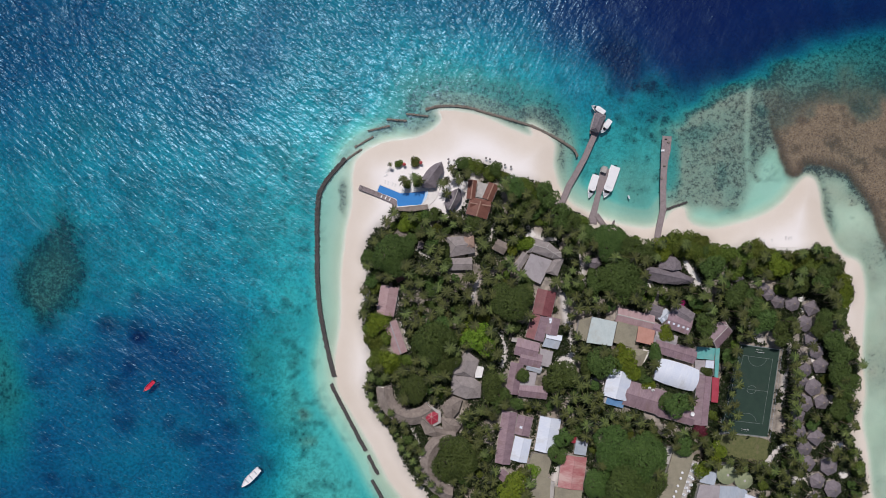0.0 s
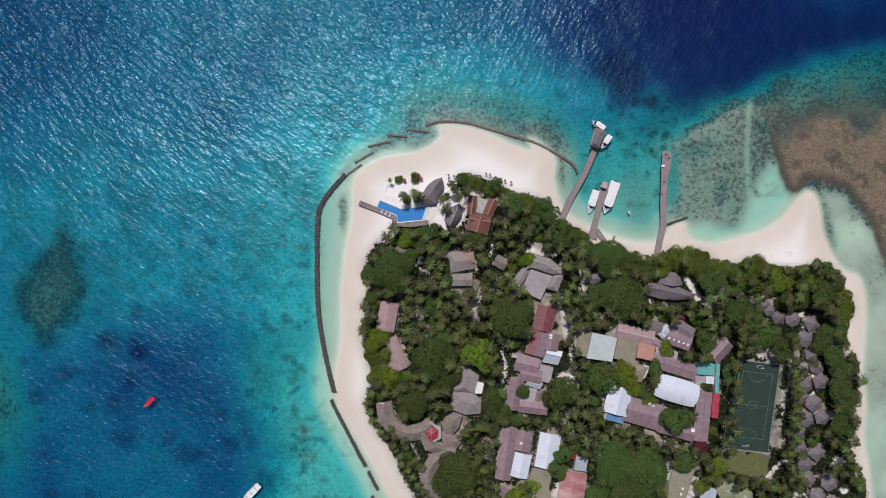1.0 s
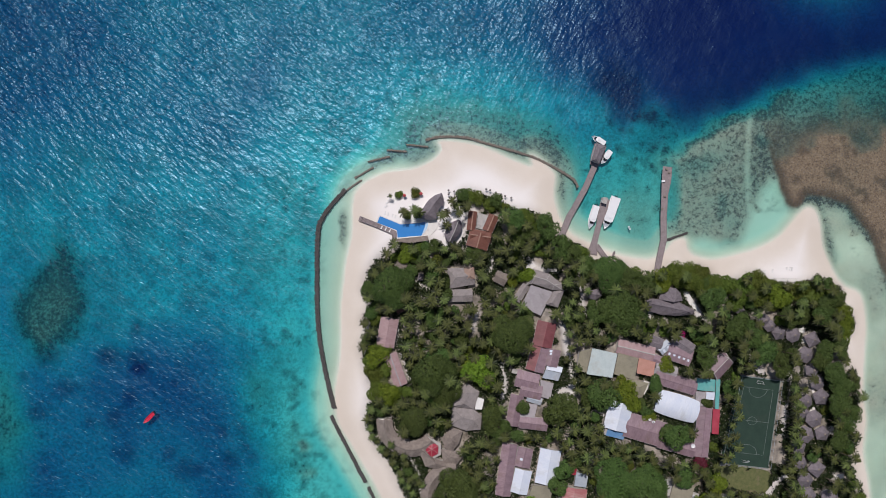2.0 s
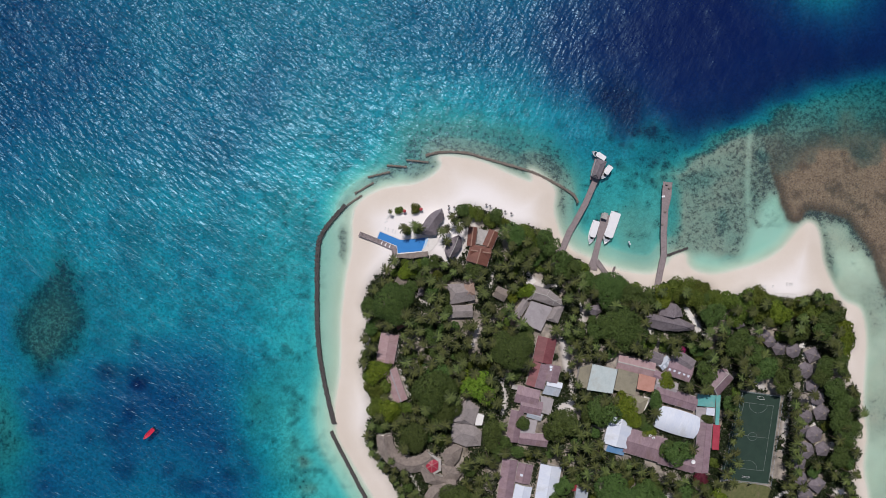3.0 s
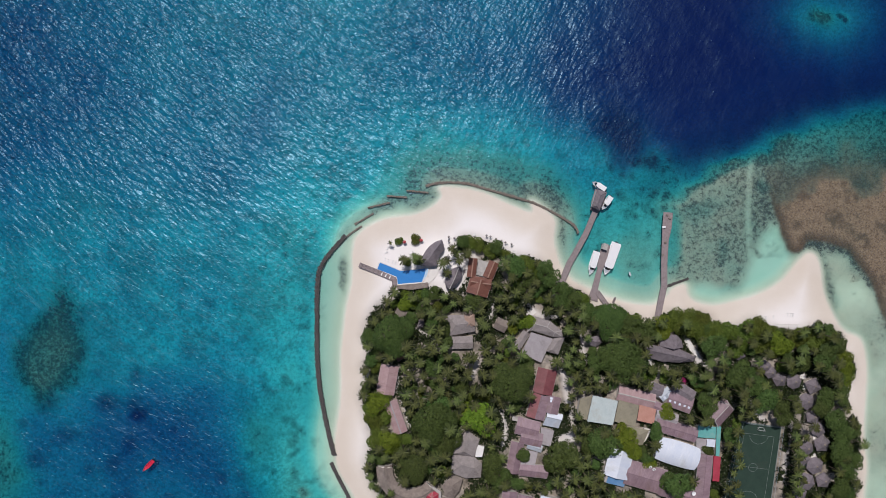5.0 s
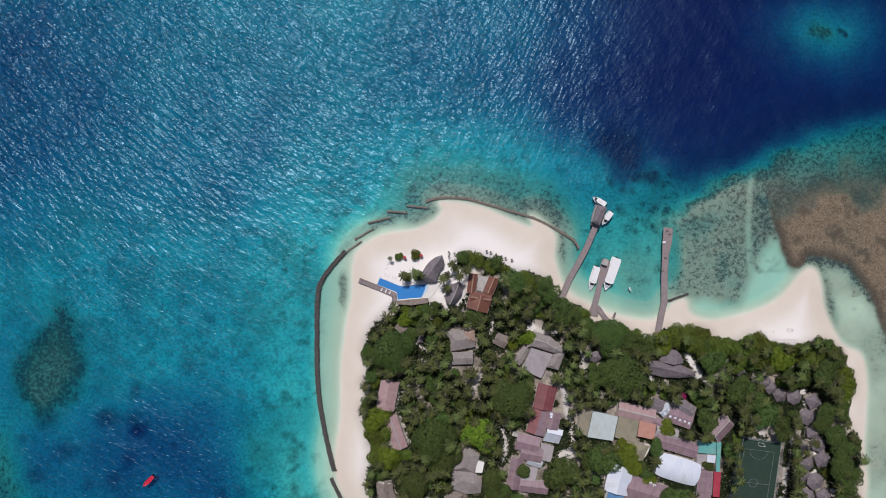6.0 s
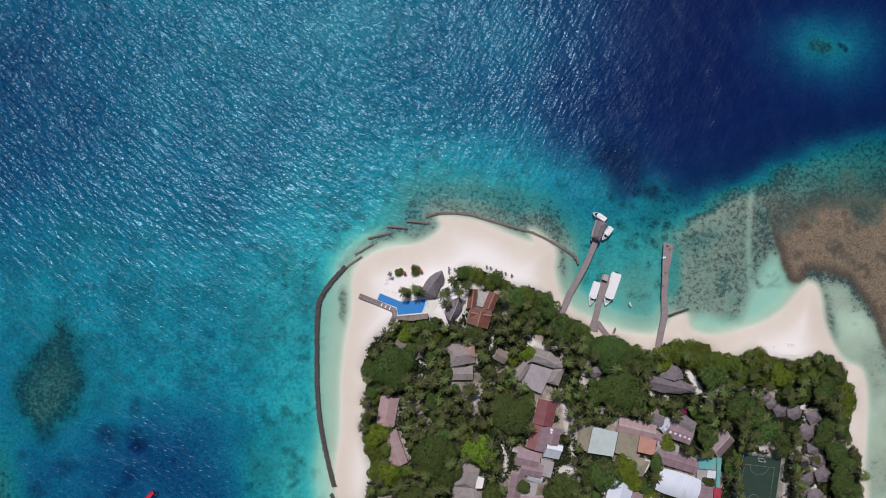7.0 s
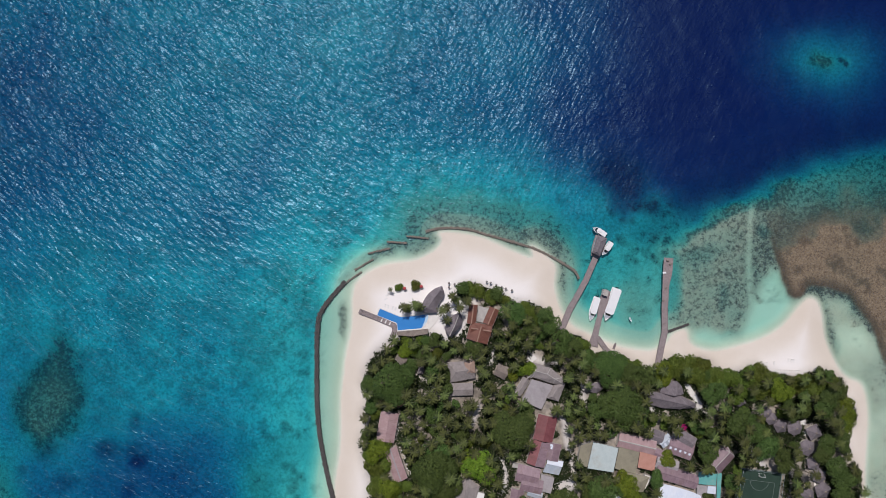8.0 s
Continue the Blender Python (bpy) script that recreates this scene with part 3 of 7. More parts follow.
def ground_material():
    m, n, l = nodes_of("sand_and_reef")
    bsdf = n["Principled BSDF"]
    bsdf.inputs["Roughness"].default_value = 0.95
    bsdf.inputs["Specular IOR Level"].default_value = 0.2
    co = n.new("ShaderNodeTexCoord")

    def noise_at(scale, detail=5, rough=0.6):
        t = n.new("ShaderNodeTexNoise")
        t.inputs["Scale"].default_value, t.inputs["Detail"].default_value, t.inputs["Roughness"].default_value = scale, detail, rough
        l.new(co.outputs["Object"], t.inputs["Vector"])
        return t.outputs[0]

    def ranged(v, a, b, c=0.0, d=1.0):
        r = n.new("ShaderNodeMapRange")
        for i, x in zip((1, 2, 3, 4), (a, b, c, d)):
            r.inputs[i].default_value = x
        l.new(v, r.inputs[0])
        return r.outputs[0]

    def mixed(f, a, b):
        x = n.new("ShaderNodeMix")
        x.data_type = "RGBA"
        l.new(f, x.inputs["Factor"])
        for s, v in (("A", a), ("B", b)):
            if isinstance(v, tuple):
                x.inputs[s].default_value = (*v, 1)
            else:
                l.new(v, x.inputs[s])
        return x.outputs["Result"]

    def attribute(name):
        a = n.new("ShaderNodeAttribute")
        a.attribute_name = name
        return a.outputs["Fac"]

    def maths(op, a, b):
        x = n.new("ShaderNodeMath")
        x.operation = op
        for i, v in enumerate((a, b)):
            if isinstance(v, float):
                x.inputs[i].default_value = v
            else:
                l.new(v, x.inputs[i])
        return x.outputs[0]

    broad, mid, fine, coral, grain = noise_at(0.045), noise_at(0.3), noise_at(2.5, 4), noise_at(0.62, 8, 0.8), noise_at(1.3, 5, 0.85)
    sand = mixed(ranged(broad, 0.35, 0.65), (0.745, 0.68, 0.60), (0.815, 0.762, 0.70))
    sand = mixed(ranged(fine, 0.3, 0.75, 0.0, 0.35), sand, (0.60, 0.52, 0.45))
    sand = mixed(ranged(attribute("dry"), 0.0, 1.0), sand, (0.86, 0.825, 0.80))
    wet = mixed(ranged(attribute("wet"), 0.0, 1.0), sand, (0.625, 0.54, 0.44))
    litter = mixed(ranged(mid, 0.35, 0.65), (0.08, 0.064, 0.044), (0.34, 0.29, 0.23))
    land = mixed(maths("MULTIPLY", attribute("wood"), ranged(broad, 0.3, 0.7, 0.8, 1.0)), wet, litter)
    heads = ranged(maths("ADD", coral, maths("MULTIPLY", attribute("reef"), 0.37)), 0.76, 0.89)
    rock = mixed(ranged(grain, 0.35, 0.65), (0.036, 0.035, 0.034), (0.125, 0.117, 0.108))
    turf = mixed(ranged(grain, 0.35, 0.65), (0.085, 0.08, 0.064), (0.265, 0.25, 0.20))
    land = mixed(maths("MULTIPLY", attribute("silt"), ranged(broad, 0.3, 0.7, 0.6, 0.9)), land, (0.60, 0.60, 0.44))
    specks = ranged(maths("ADD", noise_at(0.75, 5, 0.75), maths("MULTIPLY", broad, 0.35)), 0.60, 0.80, 0.0, 0.6)
    land = mixed(maths("MULTIPLY", specks, attribute("under")), land, (0.17, 0.17, 0.125))
    veil = mixed(maths("MULTIPLY", attribute("reef"), 0.88), land, turf)
    cover = mixed(heads, veil, rock)
    russet = mixed(ranged(maths("ADD", maths("MULTIPLY", mid, 0.2), grain), 0.44, 0.78), (0.10, 0.06, 0.041), (0.385, 0.265, 0.185))
    russet = mixed(maths("MULTIPLY", attribute("reef"), 0.75), russet, (0.05, 0.04, 0.032))
    final = mixed(attribute("brown"), cover, russet)
    l.new(final, bsdf.inputs["Base Color"])
    bp = n.new("ShaderNodeBump")
    bp.inputs["Strength"].default_value, bp.inputs["Distance"].default_value = 0.5, 0.25
    l.new(maths("ADD", mid, maths("MULTIPLY", fine, 0.35)), bp.inputs["Height"])
    l.new(bp.outputs[0], bsdf.inputs["Normal"])
    return m


def water_material():
    """Clear sea water: light is taken up with depth, red first, and a little is scattered back; the waves are relief on the surface."""
    m, n, l = nodes_of("sea_water")
    n.remove(n["Principled BSDF"])
    deep = n.new("ShaderNodeAttribute")
    deep.attribute_name = "depth"
    thru, back = n.new("ShaderNodeCombineColor"), n.new("ShaderNodeCombineColor")
    for i, (keep, scatter) in enumerate(((0.62, 0.0004), (0.923, 0.0062), (0.949, 0.066))):
        p = n.new("ShaderNodeMath")
        p.operation = "POWER"
        p.inputs[0].default_value = keep
        l.new(deep.outputs["Fac"], p.inputs[1])
        l.new(p.outputs[0], thru.inputs[i])
        s = n.new("ShaderNodeMath")
        s.operation = "MULTIPLY_ADD"
        s.inputs[1].default_value, s.inputs[2].default_value = -scatter, scatter
        l.new(p.outputs[0], s.inputs[0])
        l.new(s.outputs[0], back.inputs[i])
    co = n.new("ShaderNodeTexCoord")

    def waves(scale, stretch, turn, detail, distortion=0.4, rough=0.42):
        mp = n.new("ShaderNodeMapping")
        mp.vector_type = "TEXTURE"
        mp.inputs["Rotation"].default_value = (0, 0, radians(turn))
        mp.inputs["Scale"].default_value = (scale * stretch, scale, 1)
        l.new(co.outputs["Object"], mp.inputs[0])
        t = n.new("ShaderNodeTexNoise")
        t.inputs["Scale"].default_value, t.inputs["Detail"].default_value, t.inputs["Distortion"].default_value = 1.0, detail, distortion
        t.inputs["Roughness"].default_value = rough
        l.new(mp.outputs[0], t.inputs["Vector"])
        return t.outputs[0]

    def maths(op, a, b):
        x = n.new("ShaderNodeMath")
        x.operation = op
        for i, v in enumerate((a, b)):
            if isinstance(v, float):
                x.inputs[i].default_value = v
            else:
                l.new(v, x.inputs[i])
        return x.outputs[0]

    def attribute(name):
        a = n.new("ShaderNodeAttribute")
        a.attribute_name = name
        return a.outputs["Fac"]

    # wind waves from two sides, ripples on their backs, and a few steep wavelets that catch the sun
    east = attribute("east")
    wind_waves = maths("MULTIPLY", waves(2.15, 2.0, -40, 2, 0.25), maths("SUBTRACT", 1.5, maths("MULTIPLY", east, 1.15)))
    cross_waves = maths("MULTIPLY", waves(1.9, 2.6, 62, 2, 0.25), maths("ADD", 0.1, maths("MULTIPLY", east, 0.42)))
    sea = maths("ADD", wind_waves, cross_waves)
    sea = maths("ADD", sea, maths("MULTIPLY", waves(0.95, 1.9, -16, 1, 0.2), 0.26))
    sea = maths("ADD", sea, maths("MULTIPLY", waves(7.5, 2.2, -48, 1, 0.3), 0.8))
    steep = maths("MAXIMUM", maths("SUBTRACT", waves(0.9, 3.0, -24, 1, 0.1), 0.63), 0.0)
    sea = maths("ADD", sea, maths("MULTIPLY", steep, 3.2))
    calm = n.new("ShaderNodeMapRange")
    for i, v in zip((1, 2, 3, 4), (0.6, 14.0, 0.2, 1.0)):
        calm.inputs[i].default_value = v
    l.new(deep.outputs["Fac"], calm.inputs[0])
    bp = n.new("ShaderNodeBump")
    bp.inputs["Distance"].default_value = 0.95
    l.new(maths("MULTIPLY", calm.outputs[0], attribute("wind")), bp.inputs["Strength"])
    l.new(sea, bp.inputs["Height"])
    clear, diffuse, gloss = n.new("ShaderNodeBsdfTransparent"), n.new("ShaderNodeBsdfDiffuse"), n.new("ShaderNodeMixShader")
    gloss.inputs[0].default_value = 0.75
    for k, rough in enumerate((0.22, 0.34)):
        lobe = n.new("ShaderNodeBsdfGlossy")
        lobe.inputs["Roughness"].default_value = rough
        lobe.inputs["Color"].default_value = (0.48, 0.80, 1.0, 1)
        l.new(bp.outputs[0], lobe.inputs["Normal"])
        l.new(lobe.outputs[0], gloss.inputs[1 + k])
    l.new(thru.outputs[0], clear.inputs[0])
    l.new(back.outputs[0], diffuse.inputs[0])
    l.new(bp.outputs[0], diffuse.inputs["Normal"])
    body, top, fr = n.new("ShaderNodeAddShader"), n.new("ShaderNodeMixShader"), n.new("ShaderNodeFresnel")
    fr.inputs[0].default_value = 1.37
    l.new(bp.outputs[0], fr.inputs["Normal"])
    l.new(clear.outputs[0], body.inputs[0])
    l.new(diffuse.outputs[0], body.inputs[1])
    l.new(fr.outputs[0], top.inputs[0])
    l.new(body.outputs[0], top.inputs[1])
    l.new(gloss.outputs[0], top.inputs[2])
    l.new(top.outputs[0], n["Material Output"].inputs[0])
    return m


dry = soft_step(shore_d - 11 + 5 * (cloudy(cx0, cy0, 14, 61) - 0.5), 5)
wet_band = soft_step(4.5 - np.abs(shore_d - 2.0), 4) * (0.25 + 0.5 * cloudy(cx0, cy0, 20, 71))
tagged(sheet("ground", GZ, {"reef": np.clip(reef, 0, 1) * soft_step(-shore_d - 1.2, 2.4), "brown": brown * soft_step(-shore_d - 1.2, 2.4), "dry": dry, "wet": wet_band, "silt": soft_step(-shore_d - 0.8, 1.6) * soft_step(3.2 - depth, 3), "under": soft_step(-shore_d - 12, 12) * soft_step(depth - 1.5, 2.5), "wood": wood_in}, ground_material()),
       "white coral sand island running out into sandy sea floor and reef", "ground", kind="structure")
swell = (cloudy(cx0 + 0.4 * cy0, cy0, 8, 83, 2) - 0.5) * 0.5 * np.clip(depth / 6, 0, 1) * (shore_d < -6)
tagged(sheet("water", swell, {"depth": np.where(shore_d > 0, np.clip(-GZ, 0, None), DEEP), "east": soft_step(GX - 22 + 0.25 * (GY - 80) + 40 * (cloudy(cx0, cy0, 45, 311) - 0.5), 30), "wind": (0.34 + 0.86 * soft_step(GY - 72 + 30 * (cloudy(cx0, cy0, 50, 301) - 0.5), 75)) * (1 - 0.8 * soft_step(GX - 62 + 30 * (cloudy(cx0, cy0, 50, 302) - 0.5), 50))}, water_material()),
       "clear turquoise to deep blue sea with small wind waves", "water", kind="structure")


# ---- tools for things ----
def part(name, bm, material, parent, label=""):
    """Links a bmesh, or a ready mesh, as one mesh object under a thing or a part."""
    if isinstance(bm, bmesh.types.BMesh):
        mesh = bpy.data.meshes.new(name)
        bm.normal_update()
        bm.to_mesh(mesh)
        bm.free()
    else:
        mesh = bm
    if material and not mesh.materials:
        mesh.materials.append(material)
    ob = new(name, mesh)
    if parent:
        ob.parent = parent
    if label:
        ob["label"] = label
    return ob


def thing(name, place, turn, label, category, group="", z=None):
    ob = new(name)
    ob.location = (place[0], place[1], land(place) if z is None else z)
    ob.rotation_euler = (0, 0, turn)
    return tagged(ob, label, category, group)


def land(place):
    """Height of the ground at a place."""
    i, j = np.clip(np.searchsorted(gx, place[0]), 1, len(gx) - 1), np.clip(np.searchsorted(gy, place[1]), 1, len(gy) - 1)
    return float(GZ[j - 1:j + 1, i - 1:i + 1].min())


def solid(bm, verts, faces):
    vs = [bm.verts.new(v) for v in verts]
    for f in faces:
        bm.faces.new([vs[i] for i in f])
    return bm


def block(bm, x0, x1, y0, y1, z0, z1):
    return solid(bm, [(x, y, z) for z in (z0, z1) for x, y in ((x0, y0), (x1, y0), (x1, y1), (x0, y1))],
                 [(3, 2, 1, 0), (4, 5, 6, 7), (0, 1, 5, 4), (1, 2, 6, 5), (2, 3, 7, 6), (3, 0, 4, 7)])


def prism(bm, outline, z0, z1):
    """An upright prism on an outline that runs anticlockwise; z1 may be a list of heights."""
    n = len(outline)
    tops = z1 if isinstance(z1, (list, tuple)) else [z1] * n
    lo, hi = [bm.verts.new((p[0], p[1], z0)) for p in outline], [bm.verts.new((p[0], p[1], t)) for p, t in zip(outline, tops)]
    bm.faces.new(hi), bm.faces.new(lo[::-1])
    for i in range(n):
        j = (i + 1) % n
        bm.faces.new((lo[i], lo[j], hi[j], hi[i]))
    return bm


def ring(r, n, cx=0.0, cy=0.0, start=0.0):
    return [(cx + r * math.cos(start + 2 * math.pi * i / n), cy + r * math.sin(start + 2 * math.pi * i / n)) for i in range(n)]


def slab(bm, a, b, c, d, thick):
    """A sloping slab with the corners a, b, c, d on its upper side."""
    low = [Vector(p) - Vector((0, 0, thick)) for p in (a, b, c, d)]
    return solid(bm, [Vector(p) for p in (a, b, c, d)] + low, [(0, 1, 2, 3), (7, 6, 5, 4), (1, 0, 4, 5), (2, 1, 5, 6), (3, 2, 6, 7), (0, 3, 7, 4)])


HUTS = []  # round roofs that trees keep off a little more
FOOTPRINTS = []  # outlines kept free of trees


def keep_clear(outline):
    FOOTPRINTS.append(np.array([p[:2] for p in outline]))


def frame_of(r1, r2):
    a, b = Vector(r1[:2]), Vector(r2[:2])
    mid, d = (a + b) / 2, b - a
    return mid, d.length, math.atan2(d.y, d.x)


def oriented(mid, length, width, turn):
    c, s = math.cos(turn), math.sin(turn)
    return [(mid[0] + x * c - y * s, mid[1] + x * s + y * c) for x, y in ((-length / 2, -width / 2), (length / 2, -width / 2), (length / 2, width / 2), (-length / 2, width / 2))]


def gable_house(r1, r2, width, roof, label, eave=2.9, rise=1.3, walls=None, category="building", cap=None, lean=0.0, strips=(), west=None):
    """A long house with two roof slopes; r1, r2 are the ends of its ridge. lean moves the ridge off the middle (one slope wider); strips are pale skylight sheets (along, share)."""
    mid, length, turn = frame_of(r1, r2)
    root = thing("house", mid, turn, label, category, "buildings of the village")
    keep_clear(oriented(mid, length + 0.6, width + 0.6, turn))
    hl, hw, ry = length / 2, width / 2, lean * width / 2
    bm = bmesh.new()
    il, iw = hl - 0.45, hw - 0.45
    solid(bm, [(x, y, z) for x in (-il, il) for y, z in ((-iw, 0), (iw, 0), (iw, eave), (ry, eave + rise - 0.25), (-iw, eave))],
          [(4, 3, 2, 1, 0), (5, 6, 7, 8, 9), (0, 1, 6, 5), (1, 2, 7, 6), (2, 3, 8, 7), (3, 4, 9, 8), (4, 0, 5, 9)])
    part("wall", bm, walls or PLASTER, root)
    for side in (-1, 1):
        bm = bmesh.new()
        slab(bm, (-hl, ry, eave + rise), (-hl, side * hw, eave), (hl, side * hw, eave), (hl, ry, eave + rise), 0.14)
        bmesh.ops.recalc_face_normals(bm, faces=bm.faces)
        slope = part("roof_slope", bm, west if west and side < 0 else roof, root)
        for s, share in strips if side < 0 else ():
            b2 = bmesh.new()
            x0, up = (s - 0.5) * length, lambda q: eave + rise * (1 - q) + 0.05
            slab(b2, (x0 - 0.5, ry + (side * hw - ry) * 0.15, up(0.15)), (x0 - 0.5, ry + (side * hw - ry) * share, up(share)), (x0 + 0.5, ry + (side * hw - ry) * share, up(share)), (x0 + 0.5, ry + (side * hw - ry) * 0.15, up(0.15)), 0.04)
            bmesh.ops.recalc_face_normals(b2, faces=b2.faces)
            part("skylight", b2, SHEET_WHITE, slope, "pale translucent roof sheet")
    if rise > 0.2:
        bm = bmesh.new()
        solid(bm, [(x, ry + y, eave + rise + z) for x in (-hl - 0.05, hl + 0.05) for y, z in ((-0.28, -0.06), (0, 0.08), (0.28, -0.06))], [(0, 1, 4, 3), (1, 2, 5, 4), (0, 2, 1), (3, 4, 5), (2, 0, 3, 5)])
        part("ridge_cap", bm, cap or roof, root)
    for side in (-1, 1):
        bm = bmesh.new()
        block(bm, -hl, hl, side * hw - 0.07, side * hw + 0.07, eave - 0.2, eave - 0.04)
        part("gutter", bm, CONCRETE, root)
    return root


def flat_house(corners, roof, label, eave=3.0, fall=0.35, walls=None, parapet=0.0, name="house", category="building", base=None):
    """A building with a flat or gently falling roof on four corners or more."""
    c = [Vector(p[:2]) for p in corners]
    if sum(a.x * b.y - b.x * a.y for a, b in zip(c, c[1:] + c[:1])) < 0:
        c = c[::-1]
    mid = sum(c, Vector((0, 0))) / len(c)
    longest = max(range(len(c)), key=lambda i: (c[(i + 1) % len(c)] - c[i]).length)
    e = c[(longest + 1) % len(c)] - c[longest]
    turn = math.atan2(e.y, e.x)
    root = thing(name, mid, turn, label, category, "buildings of the village", base)
    keep_clear(c)
    q = [Matrix.Rotation(-turn, 2) @ (p - mid) for p in c]
    top = max(p.y for p in q)
    bm = bmesh.new()
    prism(bm, [p * 0.94 for p in q], 0.0, [eave + fall * (p.y / max(top, 0.1)) * 0.94 - 0.17 for p in q])
    part("wall", bm, walls or PLASTER, root)
    zs = [eave + fall * (p.y / max(top, 0.1)) for p in q]
    bm = bmesh.new()
    n = len(q)
    solid(bm, [(p.x, p.y, z) for p, z in zip(q, zs)] + [(p.x, p.y, z - 0.18) for p, z in zip(q, zs)],
          [tuple(range(n)), tuple(range(2 * n - 1, n - 1, -1))] + [(j, i, n + i, n + j) for i, j in zip(range(n), list(range(1, n)) + [0])])
    bmesh.ops.recalc_face_normals(bm, faces=bm.faces)
    part("roof", bm, roof, root)
    for i in range(n):
        a, b = q[i], q[(i + 1) % n]
        za, zb = zs[i], zs[(i + 1) % n]
        nrm = Vector((-(b - a).y, (b - a).x)).normalized() * 0.16
        bm = bmesh.new()
        h = max(parapet, 0.06)
        solid(bm, [(a.x, a.y, za - 0.2), (b.x, b.y, zb - 0.2), (b.x, b.y, zb + h), (a.x, a.y, za + h), (a.x + nrm.x, a.y + nrm.y, za - 0.2), (b.x + nrm.x, b.y + nrm.y, zb - 0.2), (b.x + nrm.x, b.y + nrm.y, zb + h), (a.x + nrm.x, a.y + nrm.y, za + h)],
              [(0, 1, 2, 3), (7, 6, 5, 4), (3, 2, 6, 7), (1, 0, 4, 5), (2, 1, 5, 6), (0, 3, 7, 4)])
        bmesh.ops.recalc_face_normals(bm, faces=bm.faces)
        part("roof_edge", bm, roof if not parapet else CONCRETE, root)
    return root


def hip_house(outline, ridge, roof, label, eave=3.0, rise=2.6, name="house", category="building", walls=None, cap=None, base=None):
    """A roof on any outline that rises to a ridge of one or more points: each edge of the outline has its own slope."""
    o, r = [Vector(p[:2]) for p in outline], [Vector(p[:2]) for p in ridge]
    if sum(a.x * b.y - b.x * a.y for a, b in zip(o, o[1:] + o[:1])) < 0:
        o = o[::-1]
    mid = sum(o, Vector((0, 0))) / len(o)
    d = r[-1] - r[0] if len(r) > 1 else o[1] - o[0]
    turn = math.atan2(d.y, d.x)
    root = thing(name, mid, turn, label, category, "buildings of the village", base)
    keep_clear(o)
    back = Matrix.Rotation(-turn, 2)
    o, r = [back @ (p - mid) for p in o], [back @ (p - mid) for p in r]
    bm = bmesh.new()
    prism(bm, [p * 0.88 for p in o], 0.0, eave - 0.05)
    part("wall", bm, walls or PLASTER, root)
    near = [min(range(len(r)), key=lambda k: (r[k] - p).length) for p in o]
    n = len(o)
    bm = bmesh.new()
    rv = [bm.verts.new((p.x, p.y, eave + rise)) for p in r]
    hi = [bm.verts.new((p.x, p.y, eave)) for p in o]
    lo = [bm.verts.new((p.x, p.y, eave - 0.22)) for p in o]
    for i in range(n):
        j = (i + 1) % n
        a, b = near[i], near[j]
        step = list(range(b, a + (1 if a >= b else -1), 1 if a >= b else -1))
        f = [hi[i], hi[j]] + [rv[k] for k in step]
        if len(f) > 3:
            for k in range(2, len(f) - 1):
                bm.faces.new((f[0], f[k], f[k + 1])) if k > 2 else (bm.faces.new((f[0], f[1], f[2])), bm.faces.new((f[0], f[2], f[3])))
        else:
            bm.faces.new(f)
        bm.faces.new((lo[i], lo[j], hi[j], hi[i]))
    bm.faces.new(lo[::-1])
    bmesh.ops.recalc_face_normals(bm, faces=bm.faces)
    part("roof", bm, roof, root)
    # caps on ridge and hips
    lines = [((a.x, a.y, eave + rise), (b.x, b.y, eave + rise)) for a, b in zip(r, r[1:])]
    if n <= 10:
        lines += [((o[i].x, o[i].y, eave), (r[near[i]].x, r[near[i]].y, eave + rise)) for i in range(n)]
    for a, b in lines:
        part("ridge_cap", bar(a, b, 0.16, 0.10), cap or roof, root)
    return root


def bar(a, b, half, high):
    """A low bar from a to b."""
    a, b = Vector(a), Vector(b)
    d = (b - a)
    side = Vector((-d.y, d.x, 0))
    side = (side.normalized() if side.length > 1e-6 else Vector((1, 0, 0))) * half
    up = Vector((0, 0, high))
    bm = bmesh.new()
    solid(bm, [a - side, a + side, a + side * 0.5 + up, a - side * 0.5 + up, b - side, b + side, b + side * 0.5 + up, b - side * 0.5 + up],
          [(0, 1, 2, 3), (7, 6, 5, 4), (1, 0, 4, 5), (2, 1, 5, 6), (3, 2, 6, 7), (0, 3, 7, 4)])
    bmesh.ops.recalc_face_normals(bm, faces=bm.faces)
    return bm


